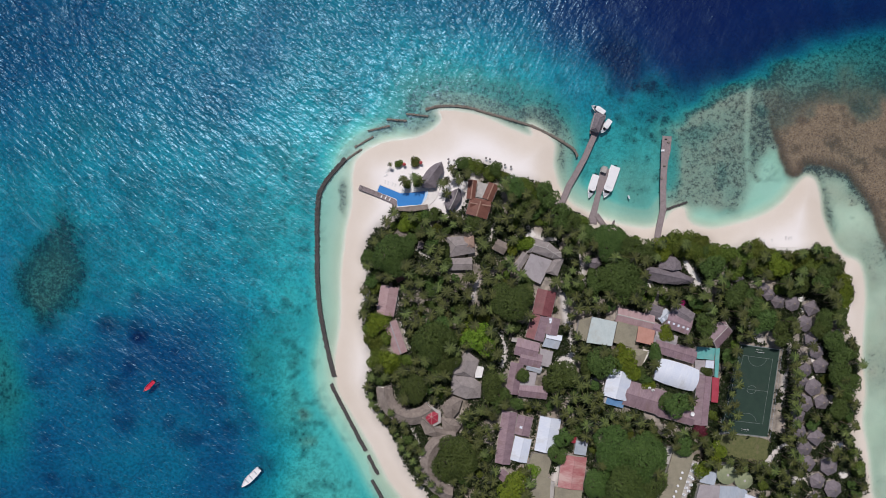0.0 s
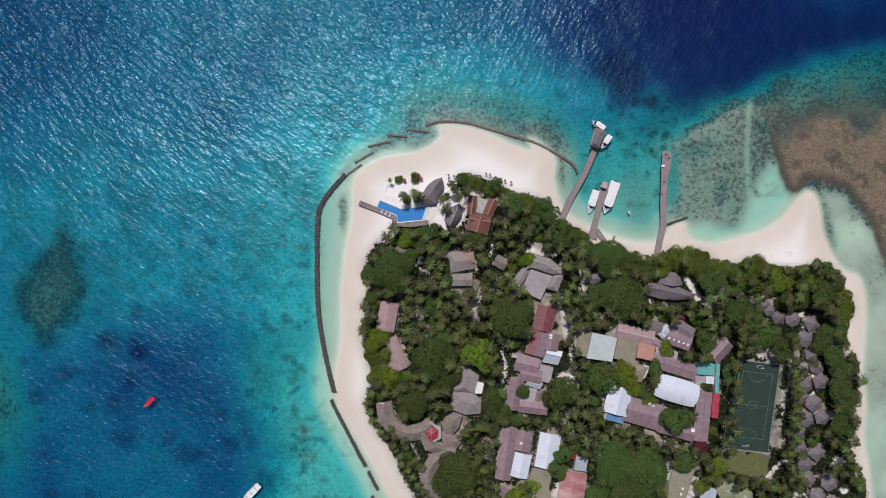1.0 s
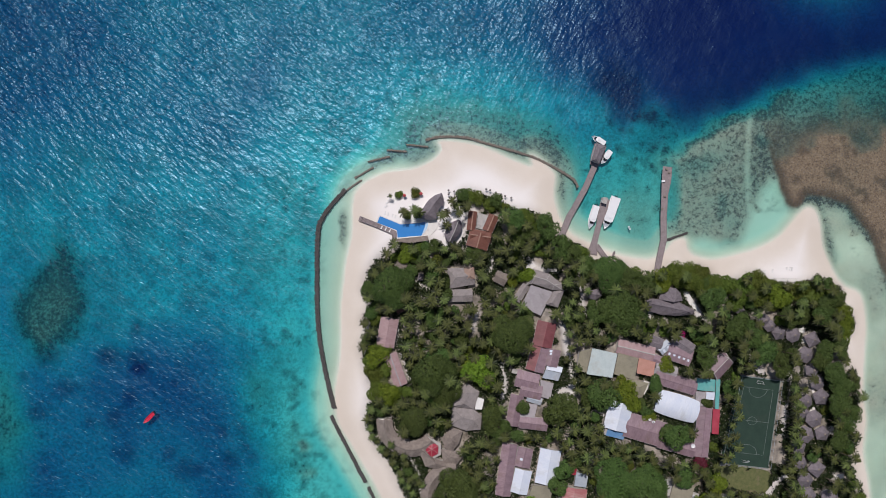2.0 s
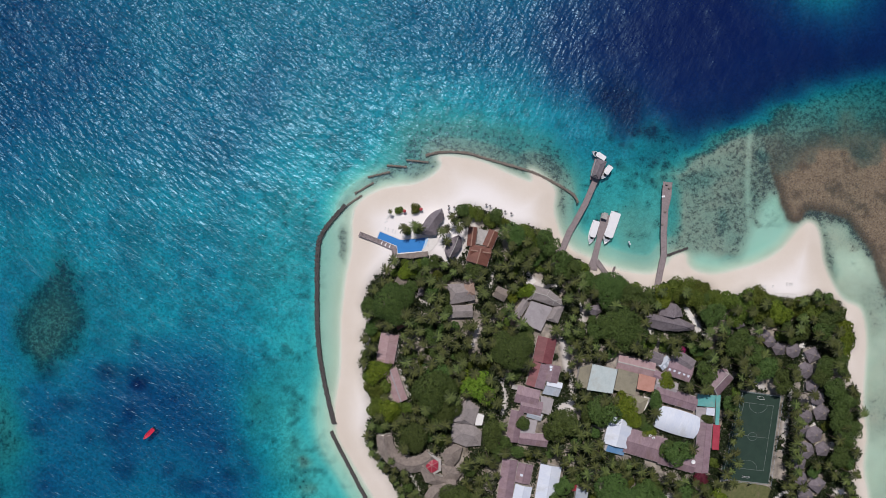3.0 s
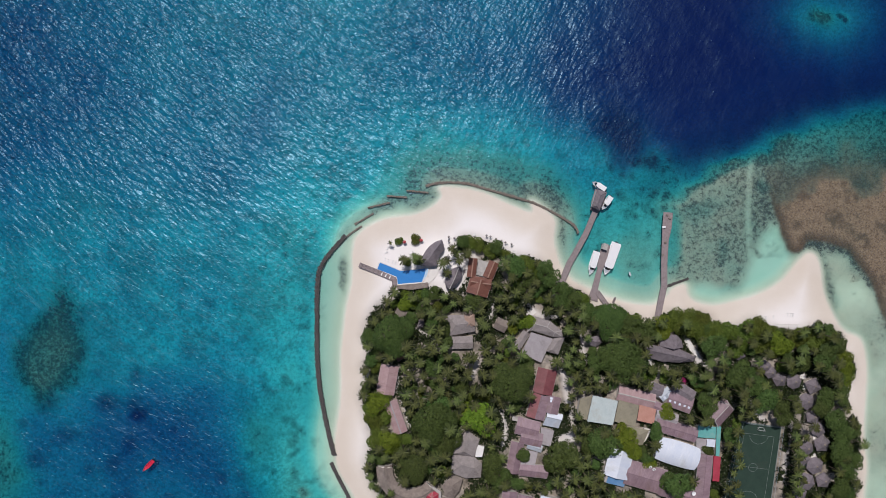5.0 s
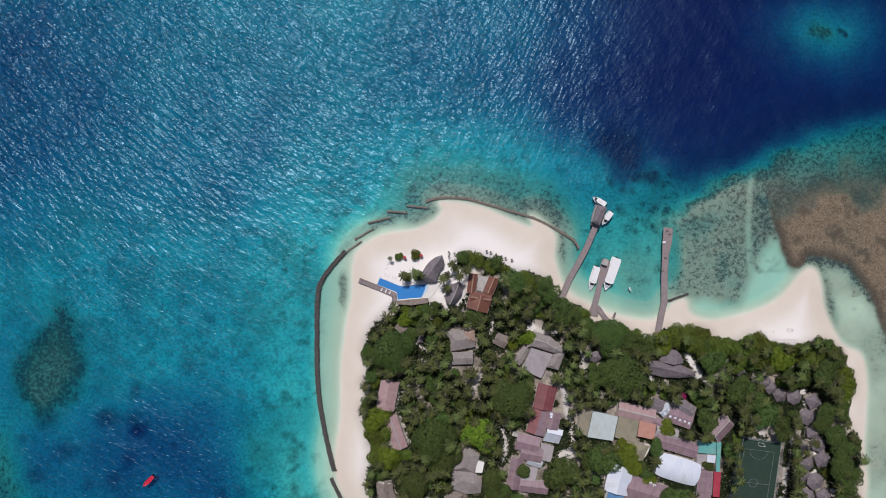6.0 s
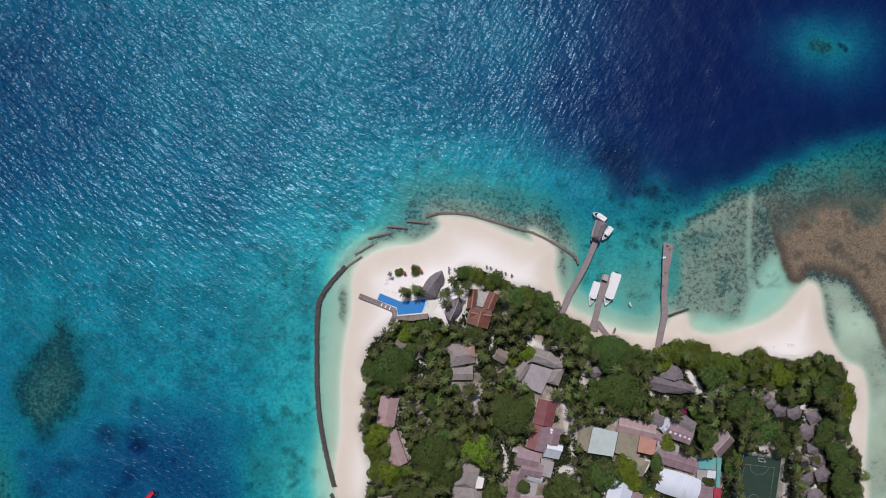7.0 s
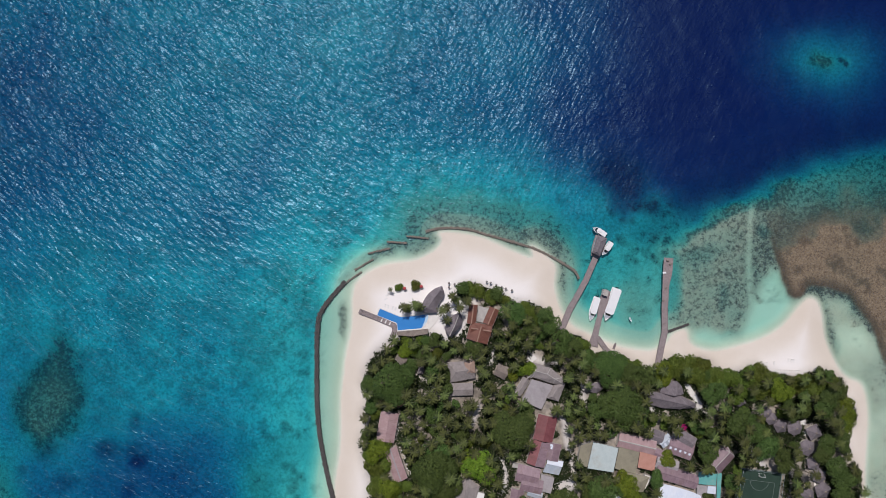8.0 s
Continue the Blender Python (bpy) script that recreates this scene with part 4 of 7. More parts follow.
def arc_house(centre, r_in, r_out, a0, a1, label, roof, eave=3.0, rise=2.2):
    """A curved thatched house: a gable roof bent round a centre, angles in degrees anticlockwise."""
    root = thing("house", centre, 0.0, label, "building", "curved restaurant roofs")
    n = max(6, int(abs(a1 - a0) / 8))
    angles = [radians(a0 + (a1 - a0) * i / n) for i in range(n + 1)]
    rm = (r_in + r_out) / 2
    keep_clear([(centre[0] + r_out * math.cos(a), centre[1] + r_out * math.sin(a)) for a in angles] + [(centre[0] + r_in * math.cos(a), centre[1] + r_in * math.sin(a)) for a in angles[::-1]])

    def loft(section):
        bm = bmesh.new()
        rows = [[bm.verts.new((r * math.cos(a), r * math.sin(a), z)) for r, z in section] for a in angles]
        m = len(section)
        for p, q in zip(rows, rows[1:]):
            for i in range(m):
                bm.faces.new((p[i], p[(i + 1) % m], q[(i + 1) % m], q[i]))
        bm.faces.new(rows[0]), bm.faces.new(rows[-1][::-1])
        bmesh.ops.recalc_face_normals(bm, faces=bm.faces)
        return bm

    part("wall", loft([(r_in + 0.5, 0), (r_out - 0.5, 0), (r_out - 0.5, eave), (r_in + 0.5, eave)]), PLASTER, root)
    part("roof_slope", loft([(rm, eave + rise), (r_out, eave), (r_out, eave - 0.25), (rm, eave + rise - 0.25)]), roof, root)
    part("roof_slope", loft([(r_in, eave), (rm, eave + rise), (rm, eave + rise - 0.25), (r_in, eave - 0.25)]), roof, root)
    part("ridge_cap", loft([(rm - 0.3, eave + rise - 0.06), (rm + 0.3, eave + rise - 0.06), (rm, eave + rise + 0.14)]), roof, root)
    return root


def barrel_hall(r1, r2, width, roof, label, eave=3.5, rise=1.6, taper=0.12):
    """A hall under an arched sheet roof with rounded ends."""
    mid, length, turn = frame_of(r1, r2)
    root = thing("hall", mid, turn, label, "hall")
    keep_clear(oriented(mid, length, width, turn))
    bm = bmesh.new()
    block(bm, -length / 2 + 0.8, length / 2 - 0.8, -width / 2 + 0.8, width / 2 - 0.8, 0, eave)
    part("wall", bm, PLASTER, root)
    sheets = 12
    for k in range(sheets):
        bm = bmesh.new()
        grid = []
        for x in (k / sheets, (k + 1) / sheets):
            t = abs(2 * x - 1)
            w = width / 2 * (1 - taper * t ** 3)
            row = []
            for i in range(13):
                s = -1 + i / 6
                z = eave + rise * (1 - s * s) * (1 - 0.35 * t ** 3)
                row.append((s, w, z, x))
            grid.append(row)
        verts = [((x - 0.5) * length * (1 - 0.07 * s * s), s * w, z) for row in grid for s, w, z, x in row]
        verts += [(v[0], v[1], v[2] - 0.12) for v in verts]
        faces = []
        for i in range(12):
            faces += [(i, i + 1, 14 + i, 13 + i), (39 + i, 40 + i, 27 + i, 26 + i), (i + 1, i, 26 + i, 27 + i), (13 + i, 14 + i, 40 + i, 39 + i)]
        solid(bm, verts, faces + [(0, 13, 39, 26), (25, 12, 38, 51)])
        bmesh.ops.recalc_face_normals(bm, faces=bm.faces)
        part("roof_sheet", bm, roof, root)
    return root


def bungalow(place, r, turn, label, sides=6, eave=2.4, rise=2.3):
    """A round thatched bungalow with a pitched cone, hips and a little cap."""
    root = thing("bungalow", place, turn, label, "bungalow", "round thatched bungalows")
    keep_clear(ring(r * 0.98, 10, place[0], place[1]))
    HUTS.append((place[0], place[1], r))
    bm = bmesh.new()
    prism(bm, ring(r * min(0.78, 0.88 * math.cos(math.pi / sides)), 16), 0, eave + 0.25)
    part("wall", bm, PLASTER, root)
    bm = bmesh.new()
    rings = [(r, eave - 0.2), (r, eave), (r * 0.55, eave + rise * 0.48), (r * 0.08, eave + rise)]
    rows = [[bm.verts.new((q[0] * (1 + 0.03 * math.sin(3 * i + turn * 5)), q[1], z)) for i, q in enumerate(ring(rad, sides))] for rad, z in rings]
    for p, q in zip(rows, rows[1:]):
        for i in range(sides):
            j = (i + 1) % sides
            bm.faces.new((p[i], p[j], q[j], q[i]))
    bm.faces.new(rows[-1]), bm.faces.new(rows[0][::-1])
    part("roof", bm, THATCH, root)
    bm = bmesh.new()
    bmesh.ops.create_cone(bm, cap_ends=True, segments=10, radius1=0.55, radius2=0.18, depth=0.5, matrix=Matrix.Translation((0, 0, eave + rise + 0.1)))
    part("roof_cap", bm, THATCH_WARM, root)
    for q in ring(r, sides):
        part("hip_ridge", bar((q[0] * 0.98, q[1] * 0.98, eave - 0.02), (q[0] * 0.1, q[1] * 0.1, eave + rise * 0.96), 0.09, 0.07), THATCH, root)
    return root


def jetty(name, line, width, label, deck=1.15):
    """A timber walkway on posts, following a line of places."""
    root = thing(name, line[0], 0.0, label, "jetty", z=0.0)
    p = [Vector((q[0] - line[0][0], q[1] - line[0][1])) for q in line]
    w = [q[2] if len(q) > 2 else width for q in line]
    edge = []
    for i, q in enumerate(p):
        d = ((p[min(i + 1, len(p) - 1)] - q).normalized() if i < len(p) - 1 else Vector((0, 0))) + ((q - p[i - 1]).normalized() if i else Vector((0, 0)))
        d.normalize()
        s = Vector((-d.y, d.x)) * w[i] / 2
        edge.append((q + s, q - s))
    for a, b in zip(edge, edge[1:]):
        bm = bmesh.new()
        prism(bm, [a[1], b[1], b[0], a[0]], deck - 0.16, deck)
        bmesh.ops.recalc_face_normals(bm, faces=bm.faces)
        part("deck", bm, TIMBER, root)
        for k in (0, 1):
            part("kerb_rail", bar((*a[k], deck), (*b[k], deck), 0.14, 0.16), TIMBER, root)
        n = max(1, int((b[0] - a[0]).length / 4.0))
        for i in range(n):
            for k in (0, 1):
                q = a[k].lerp(b[k], (i + 0.5) / n).lerp(a[1 - k].lerp(b[1 - k], (i + 0.5) / n), 0.1)
                bm = bmesh.new()
                bmesh.ops.create_cone(bm, cap_ends=True, segments=8, radius1=0.16, radius2=0.15, depth=5.0, matrix=Matrix.Translation((q.x, q.y, deck - 2.6)))
                part("post", bm, STONE_BROWN, root)
    return root


def boat(bow, stern, beam, label, hull=None, roof=0.6, category="boat", keel=0.7, cabin=True, motors=True):
    """A motor boat with a pointed bow; roof is the share of its length under the canopy."""
    mid, length, turn = frame_of(stern, bow)
    root = thing("boat", mid, turn, label, category, z=0.0)
    hull = hull or GELCOAT
    n = 12
    bm = bmesh.new()
    rows = []
    for i in range(n + 1):
        s = i / n
        half = beam / 2 * (0.86 + 0.14 * math.sin(min(s, 0.5) * math.pi)) * (1 - max(0, (s - 0.5) / 0.5) ** 2.2)
        x, z = (s - 0.5) * length, 0.75 + 0.5 * max(0, s - 0.45) ** 2 * 3
        half = max(half, 0.03)
        rows.append([bm.verts.new(v) for v in ((x, -half, z), (x, -half * 0.72, -keel * 0.5 * (1 - s ** 6)), (x, 0, -keel * (1 - s ** 6)), (x, half * 0.72, -keel * 0.5 * (1 - s ** 6)), (x, half, z), (x, max(half - 0.18, 0.0) + 0.005, z + 0.01), (x, max(half - 0.2, 0.0) + 0.003, z - 0.42), (x, -max(half - 0.2, 0.0) - 0.003, z - 0.42), (x, -max(half - 0.18, 0.0) - 0.005, z + 0.01))])
    for p, q in zip(rows, rows[1:]):
        for i in range(9):
            bm.faces.new((p[i], p[(i + 1) % 9], q[(i + 1) % 9], q[i]))
    bm.faces.new(rows[0]), bm.faces.new(rows[-1][::-1])
    bmesh.ops.recalc_face_normals(bm, faces=bm.faces)
    part("hull", bm, hull, root)
    if cabin:
        x0, x1 = -length * 0.46, -length * 0.46 + length * roof
        bm = bmesh.new()
        prism(bm, [(x0, -beam * 0.40), (x1 - 0.6, -beam * 0.42), (x1, -beam * 0.26), (x1, beam * 0.26), (x1 - 0.6, beam * 0.42), (x0, beam * 0.40)], 2.35, 2.55)
        bmesh.ops.bevel(bm, geom=bm.edges[:], offset=0.06, segments=2, affect="EDGES")
        part("canopy", bm, hull, root)
        bm = bmesh.new()
        prism(bm, [(x0 + 0.5, -beam * 0.34), (x1 - 0.5, -beam * 0.34), (x1 + 0.3, -beam * 0.2), (x1 + 0.3, beam * 0.2), (x1 - 0.5, beam * 0.34), (x0 + 0.5, beam * 0.34)], 0.5, 1.25)
        part("cabin", bm, hull, root)
        bm = bmesh.new()
        solid(bm, [(x1 - 0.1, -beam * 0.24, 2.36), (x1 - 0.1, beam * 0.24, 2.36), (x1 + 0.75, beam * 0.2, 1.3), (x1 + 0.75, -beam * 0.2, 1.3), (x1 - 0.2, -beam * 0.24, 2.3), (x1 - 0.2, beam * 0.24, 2.3), (x1 + 0.6, beam * 0.2, 1.26), (x1 + 0.6, -beam * 0.2, 1.26)],
              [(0, 1, 2, 3), (7, 6, 5, 4), (1, 0, 4, 5), (2, 1, 5, 6), (3, 2, 6, 7), (0, 3, 7, 4)])
        part("windscreen", bm, DARK_GLASS, root)
        for x in (x0 + 0.4, x1 - 0.7):
            for y in (-beam * 0.36, beam * 0.36):
                bm = bmesh.new()
                block(bm, x - 0.04, x + 0.04, y - 0.04, y + 0.04, 0.4, 2.36)
                part("stanchion", bm, GELCOAT, root)
        bm = bmesh.new()
        prism(bm, [(x1 + 0.9, -beam * 0.36), (length * 0.36, -beam * 0.22), (length * 0.44, 0), (length * 0.36, beam * 0.22), (x1 + 0.9, beam * 0.36)], 0.62, 0.9)
        part("foredeck", bm, DECK_GREY, root, "grey non-slip foredeck")
        bm = bmesh.new()
        prism(bm, [(x0 + (x1 - x0) * 0.55, -beam * 0.2), (x0 + (x1 - x0) * 0.85, -beam * 0.2), (x0 + (x1 - x0) * 0.85, beam * 0.2), (x0 + (x1 - x0) * 0.55, beam * 0.2)], 2.55, 2.72)
        bmesh.ops.bevel(bm, geom=bm.edges[:], offset=0.05, segments=1, affect="EDGES")
        part("roof_hatch", bm, GELCOAT, root)
    else:
        for x in (-0.28, -0.02, 0.2):
            bm = bmesh.new()
            block(bm, x * length - 0.16, x * length + 0.16, -beam * 0.34, beam * 0.34, 0.45, 0.62)
            part("thwart", bm, DECK_GREY if hull is GELCOAT else hull, root)
    for y in (-0.35, 0.35) if motors else ():
        bm = bmesh.new()
        block(bm, -length / 2 - 0.55, -length / 2, y - 0.2, y + 0.2, -0.3, 0.95)
        bmesh.ops.bevel(bm, geom=bm.edges[:], offset=0.08, segments=2, affect="EDGES")
        part("outboard_motor", bm, DARK_GLASS, root)
    return root


# ---- plants ----
def mesh_from(name, verts, faces, material, tones=None):
    m = bpy.data.meshes.new(name)
    m.from_pydata([tuple(v) for v in verts], [], [tuple(f) for f in faces])
    if tones is not None:
        m.attributes.new("tone", "FLOAT", "FACE").data.foreach_set("value", np.array(tones, np.float32))
    m.materials.append(material)
    return m


def palm_crown(seed, fronds=15, reach=3.8):
    """Arching fronds; each has a midrib and narrow leaflets that hang from both sides."""
    g = random.Random(seed)
    verts, faces, tones = [], [], []
    for k in range(fronds):
        a = 2 * math.pi * k / fronds * 2.4 + g.uniform(-0.25, 0.25)
        lift = g.uniform(-0.1, 0.95) if k > 4 else g.uniform(0.9, 1.3)
        length = reach * g.uniform(0.78, 1.1)
        # painted light: raised fronds get the sunlit tone, low ones a shaded one
        sunlit_tone = min(1.0, max(0.0, 0.02 + 0.62 * lift * g.uniform(0.5, 1.1) + g.uniform(-0.1, 0.35)))
        d, s = Vector((math.cos(a), math.sin(a), 0)), Vector((-math.sin(a), math.cos(a), 0))
        spine = []
        for i in range(9):
            t = i / 8
            spine.append(d * (length * (t * math.cos(lift * 0.6) - 0.06 * t ** 3)) + s * (0.25 * t * t * g.choice((-1, 1)) * 0.4) + Vector((0, 0, length * (math.sin(lift) * t * 0.6 - 0.5 * t ** 2.2))))
        for p, q in zip(spine, spine[1:]):
            b = len(verts)
            verts += [p - s * 0.05, p + s * 0.05, q + s * 0.035, q - s * 0.035]
            faces.append((b, b + 1, b + 2, b + 3))
            tones.append(min(1.0, sunlit_tone + 0.3))
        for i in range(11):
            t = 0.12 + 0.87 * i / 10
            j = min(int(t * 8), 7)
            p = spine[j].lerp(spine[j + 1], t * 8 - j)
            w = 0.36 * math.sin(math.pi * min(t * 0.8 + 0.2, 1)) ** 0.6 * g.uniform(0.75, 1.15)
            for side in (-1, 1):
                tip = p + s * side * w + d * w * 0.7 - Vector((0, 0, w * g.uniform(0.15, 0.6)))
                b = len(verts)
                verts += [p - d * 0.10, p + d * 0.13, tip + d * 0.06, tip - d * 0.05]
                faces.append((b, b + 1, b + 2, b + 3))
                tones.append(sunlit_tone)
    return mesh_from("crown", verts, faces, PALM_LEAF, tones)


def tube(points, radii, sides=7):
    bm = bmesh.new()
    rows = []
    for i, (p, r) in enumerate(zip(points, radii)):
        d = (Vector(points[min(i + 1, len(points) - 1)]) - Vector(points[max(i - 1, 0)])).normalized()
        u = d.orthogonal().normalized()
        v = d.cross(u)
        rows.append([bm.verts.new(Vector(p) + (u * math.cos(2 * math.pi * k / sides) + v * math.sin(2 * math.pi * k / sides)) * r) for k in range(sides)])
    for p, q in zip(rows, rows[1:]):
        for k in range(sides):
            bm.faces.new((p[k], p[(k + 1) % sides], q[(k + 1) % sides], q[k]))
    bm.faces.new(rows[-1]), bm.faces.new(rows[0][::-1])
    bmesh.ops.recalc_face_normals(bm, faces=bm.faces)
    return bm


def leaf_clumps(seed, radius, height, clumps, leaf, material, per=6, lobes=7):
    """A crown of leaf clumps on an uneven dome of several lobes, with gaps between them."""
    g = np.random.default_rng(seed)
    la, lr = g.random(lobes) * 2 * math.pi, radius * (0.35 + 0.3 * g.random(lobes))
    lobe = np.stack([lr * np.cos(la), lr * np.sin(la), height * (0.1 + 0.35 * g.random(lobes))], -1)
    lobe = np.concatenate([[[0, 0, height * 0.42]], lobe])
    size = np.concatenate([[radius * 0.62], radius * (0.36 + 0.2 * g.random(lobes))])
    pick = g.choice(lobes + 1, clumps, p=size ** 2 / (size ** 2).sum())
    d = g.normal(size=(clumps, 3))
    d[:, 2] = np.abs(d[:, 2]) * 0.9 - 0.25
    d /= np.linalg.norm(d, axis=1)[:, None]
    centre = lobe[pick] + d * (size[pick] * (0.8 + 0.25 * g.random(clumps)))[:, None] * np.array([1, 1, height / radius * 0.75])
    n = clumps * per
    c = np.repeat(centre, per, 0) + g.normal(size=(n, 3)) * leaf * 0.75
    out = np.repeat(d, per, 0) * 0.8 + g.normal(size=(n, 3)) * 0.55 + np.array([0, 0, 0.45])
    out /= np.linalg.norm(out, axis=1)[:, None]
    u = np.cross(out, g.normal(size=(n, 3)))
    u /= np.linalg.norm(u, axis=1)[:, None]
    v = np.cross(out, u)
    s = leaf * (0.6 + 0.7 * g.random((n, 1)))
    quad = np.stack([c - u * s, c - v * s * 0.5 + out * s * 0.15, c + u * s, c + v * s * 0.5 + out * s * 0.15], 1).reshape(-1, 3)
    m = bpy.data.meshes.new("crown")
    m.from_pydata(quad.tolist(), [], np.arange(n * 4).reshape(-1, 4).tolist())
    # random tone per clump, plus sunlit tops painted in: clumps facing up are lighter
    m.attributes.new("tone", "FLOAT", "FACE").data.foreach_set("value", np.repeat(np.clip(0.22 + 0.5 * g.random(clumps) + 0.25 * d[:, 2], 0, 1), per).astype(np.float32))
    m.materials.append(material)
    return m


def broad_tree(name, seed, radius, tall, clumps, leaf, material, label, category="tree", group="broad-leaved trees", squash=0.62):
    root = tagged(new(name), label, category, group)
    g = random.Random(seed)
    base = tall - radius * squash * 0.9
    part("trunk", tube([(0, 0, -0.2), (0.1, 0.05, base * 0.5), (0.0, 0.1, base + 0.3)], [0.035 * tall, 0.028 * tall, 0.02 * tall]), BARK, root)
    for k in range(5):
        a = 2 * math.pi * k / 5 + g.uniform(-0.4, 0.4)
        e = Vector((math.cos(a), math.sin(a), 0)) * radius * 0.6
        part("limb", tube([(0, 0.1, base), (e.x * 0.5, e.y * 0.5, base + radius * 0.16), (e.x, e.y, base + radius * 0.4)], [0.016 * tall, 0.011 * tall, 0.004 * tall], 5), BARK, root)
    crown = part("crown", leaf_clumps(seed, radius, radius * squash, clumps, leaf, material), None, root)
    crown.location = (0, 0, base + radius * 0.12)
    return root


PALMS = []
for k in range(7):
    root = tagged(new("palm_tree"), "coconut palm with arching olive green fronds on a thin grey trunk", "palm tree", "coconut palms")
    tall = 7.2 + 0.65 * k
    bend = Vector((rnd.uniform(-0.8, 0.8), rnd.uniform(-0.8, 0.8), 0))
    top = bend + Vector((0, 0, tall))
    part("trunk", tube([(0, 0, -0.2), bend * 0.25 + Vector((0, 0, tall * 0.5)), top], [0.2, 0.15, 0.11], 6), BARK, root)
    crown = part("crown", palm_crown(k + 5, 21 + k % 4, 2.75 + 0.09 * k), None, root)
    crown.location = top
    PALMS.append(root)


# ---- sea defences ----
def rubble_wall(name, line, width, high, label, material, seed, rock=0.55):
    """A wall of piled rocks along a line: a core and many uneven rocks on it."""
    g = np.random.default_rng(seed)
    pts = np.array(line)
    root = thing(name, pts[0], 0.0, label, "sea wall", "sea defences", z=0.0)
    o = pts[0]
    d = np.gradient(pts, axis=0)
    d /= np.linalg.norm(d, axis=1)[:, None]
    side = np.stack([-d[:, 1], d[:, 0]], -1) * width / 2
    bm = bmesh.new()
    section = ((-1.15, -2.2), (-0.8, high * 0.75), (0.8, high * 0.75), (1.15, -2.2))
    rows = [[bm.verts.new((*(p - o + s * k), z)) for k, z in section] for p, s in zip(pts, side)]
    for p, q in zip(rows, rows[1:]):
        for i in range(4):
            bm.faces.new((p[i], p[(i + 1) % 4], q[(i + 1) % 4], q[i]))
    bm.faces.new(rows[0]), bm.faces.new(rows[-1][::-1])
    bmesh.ops.recalc_face_normals(bm, faces=bm.faces)
    part("core", bm, material, root)
    seg = np.linalg.norm(np.diff(pts, axis=0), axis=1)
    along = np.concatenate([[0], np.cumsum(seg)])
    count = int(along[-1] * width / (rock * rock) * 0.8)
    s = g.random(count) * along[-1]
    base = np.stack([np.interp(s, along, pts[:, i]) - o[i] for i in (0, 1)], -1)
    nrm = np.stack([np.interp(s, along, side[:, i]) for i in (0, 1)], -1)
    off = g.uniform(-1.12, 1.12, count)
    cube = np.array([(x, y, z) for z in (-1, 1) for x, y in ((-1, -1), (1, -1), (1, 1), (-1, 1))], float)
    faces = np.array([(3, 2, 1, 0), (4, 5, 6, 7), (0, 1, 5, 4), (1, 2, 6, 5), (2, 3, 7, 6), (3, 0, 4, 7)])
    shape = cube[None] * (rock * g.uniform(0.35, 0.75, (count, 1, 3))) * g.uniform(0.75, 1.1, (count, 8, 1))
    t = g.random(count) * math.pi
    rot = np.stack([np.stack([np.cos(t), -np.sin(t)], -1), np.stack([np.sin(t), np.cos(t)], -1)], -2)
    shape[:, :, :2] = np.einsum("nij,nkj->nki", rot, shape[:, :, :2])
    z = high * (0.85 - 0.9 * np.clip(np.abs(off) - 0.75, 0, 1) * 2) + g.normal(size=count) * 0.08
    shape += np.stack([*(base + nrm * off[:, None]).T, z], -1)[:, None]
    m = bpy.data.meshes.new("rubble")
    m.from_pydata(shape.reshape(-1, 3).tolist(), [], (faces[None] + 8 * np.arange(count)[:, None, None]).reshape(-1, 4).tolist())
    tagged(part("rubble", m, material, root), kind="stuff")
    return root


rubble_wall("sea_wall", SEAWALL, 1.9, 0.7, "long dark stone sea wall curving along the shallow lagoon", STONE_DARK, 1, 0.36)
rubble_wall("sea_wall", SEAWALL_SOUTH, 1.5, 0.6, "straight dark stone sea wall in pale shallow water", STONE_DARK, 2, 0.34)
rubble_wall("sea_wall", smooth_line([(-25.6, -81.0), (-23.6, -85.1), (-21.3, -89.3)]), 1.4, 0.6, "short dark stone sea wall segment off the beach", STONE_DARK, 3, 0.34)
rubble_wall("sea_wall", smooth_line([(-24.1, -91.8), (-21.8, -95.7), (-19.1, -100.4), (-16.1, -106.0)]), 1.4, 0.6, "dark stone sea wall segment in green shallows", STONE_DARK, 4, 0.34)
rubble_wall("breakwater", BREAKWATER, 1.1, 0.45, "thin brown rock breakwater bending round the sand tip", STONE_BROWN, 5, 0.3)
for k, (a, b) in enumerate(([(-9.3, 69.5), (0.5, 68.5)], [(-18.0, 67.1), (-9.0, 66.4)], [(-26.3, 61.8), (-16.5, 64.1)], [(-32.0, 54.5), (-23.8, 59.3)], [(-35.5, 49.2), (-29.0, 53.7)])):
    rubble_wall("groyne", smooth_line([a, b]), 0.75, 0.32, "straight brown rock groyne at the water's edge", STONE_BROWN, 10 + k, 0.28)
rubble_wall("groyne", smooth_line([(106.8, 27.1), (111.2, 28.7), (116.3, 30.4)]), 1.0, 0.45, "low dark rock groyne running out from the jetty", STONE_DARK, 20, 0.34)

# ---- jetties and boats ----
J1 = [(57.9, 25.3, 2.6), (60.7, 31.8, 2.6), (63.0, 37.4, 2.6), (65.1, 40.9, 2.4), (70.2, 50.1, 2.4), (75.1, 61.3, 2.4)]
jetty("jetty", J1, 2.4, "long weathered timber jetty bending out to a covered landing")
jetty("landing_stage", [(74.1, 60.2, 3.4), (75.4, 63.8, 5.2), (77.2, 69.4, 5.2)], 5.0, "wide timber landing stage at the end of the jetty", 1.2)
jetty("jetty", [(73.1, 20.8, 4.4), (74.1, 25.8, 2.6), (76.2, 33.9, 2.2), (77.7, 39.5, 3.6), (79.3, 45.5, 3.6)], 2.4, "timber jetty between two moored white boats")
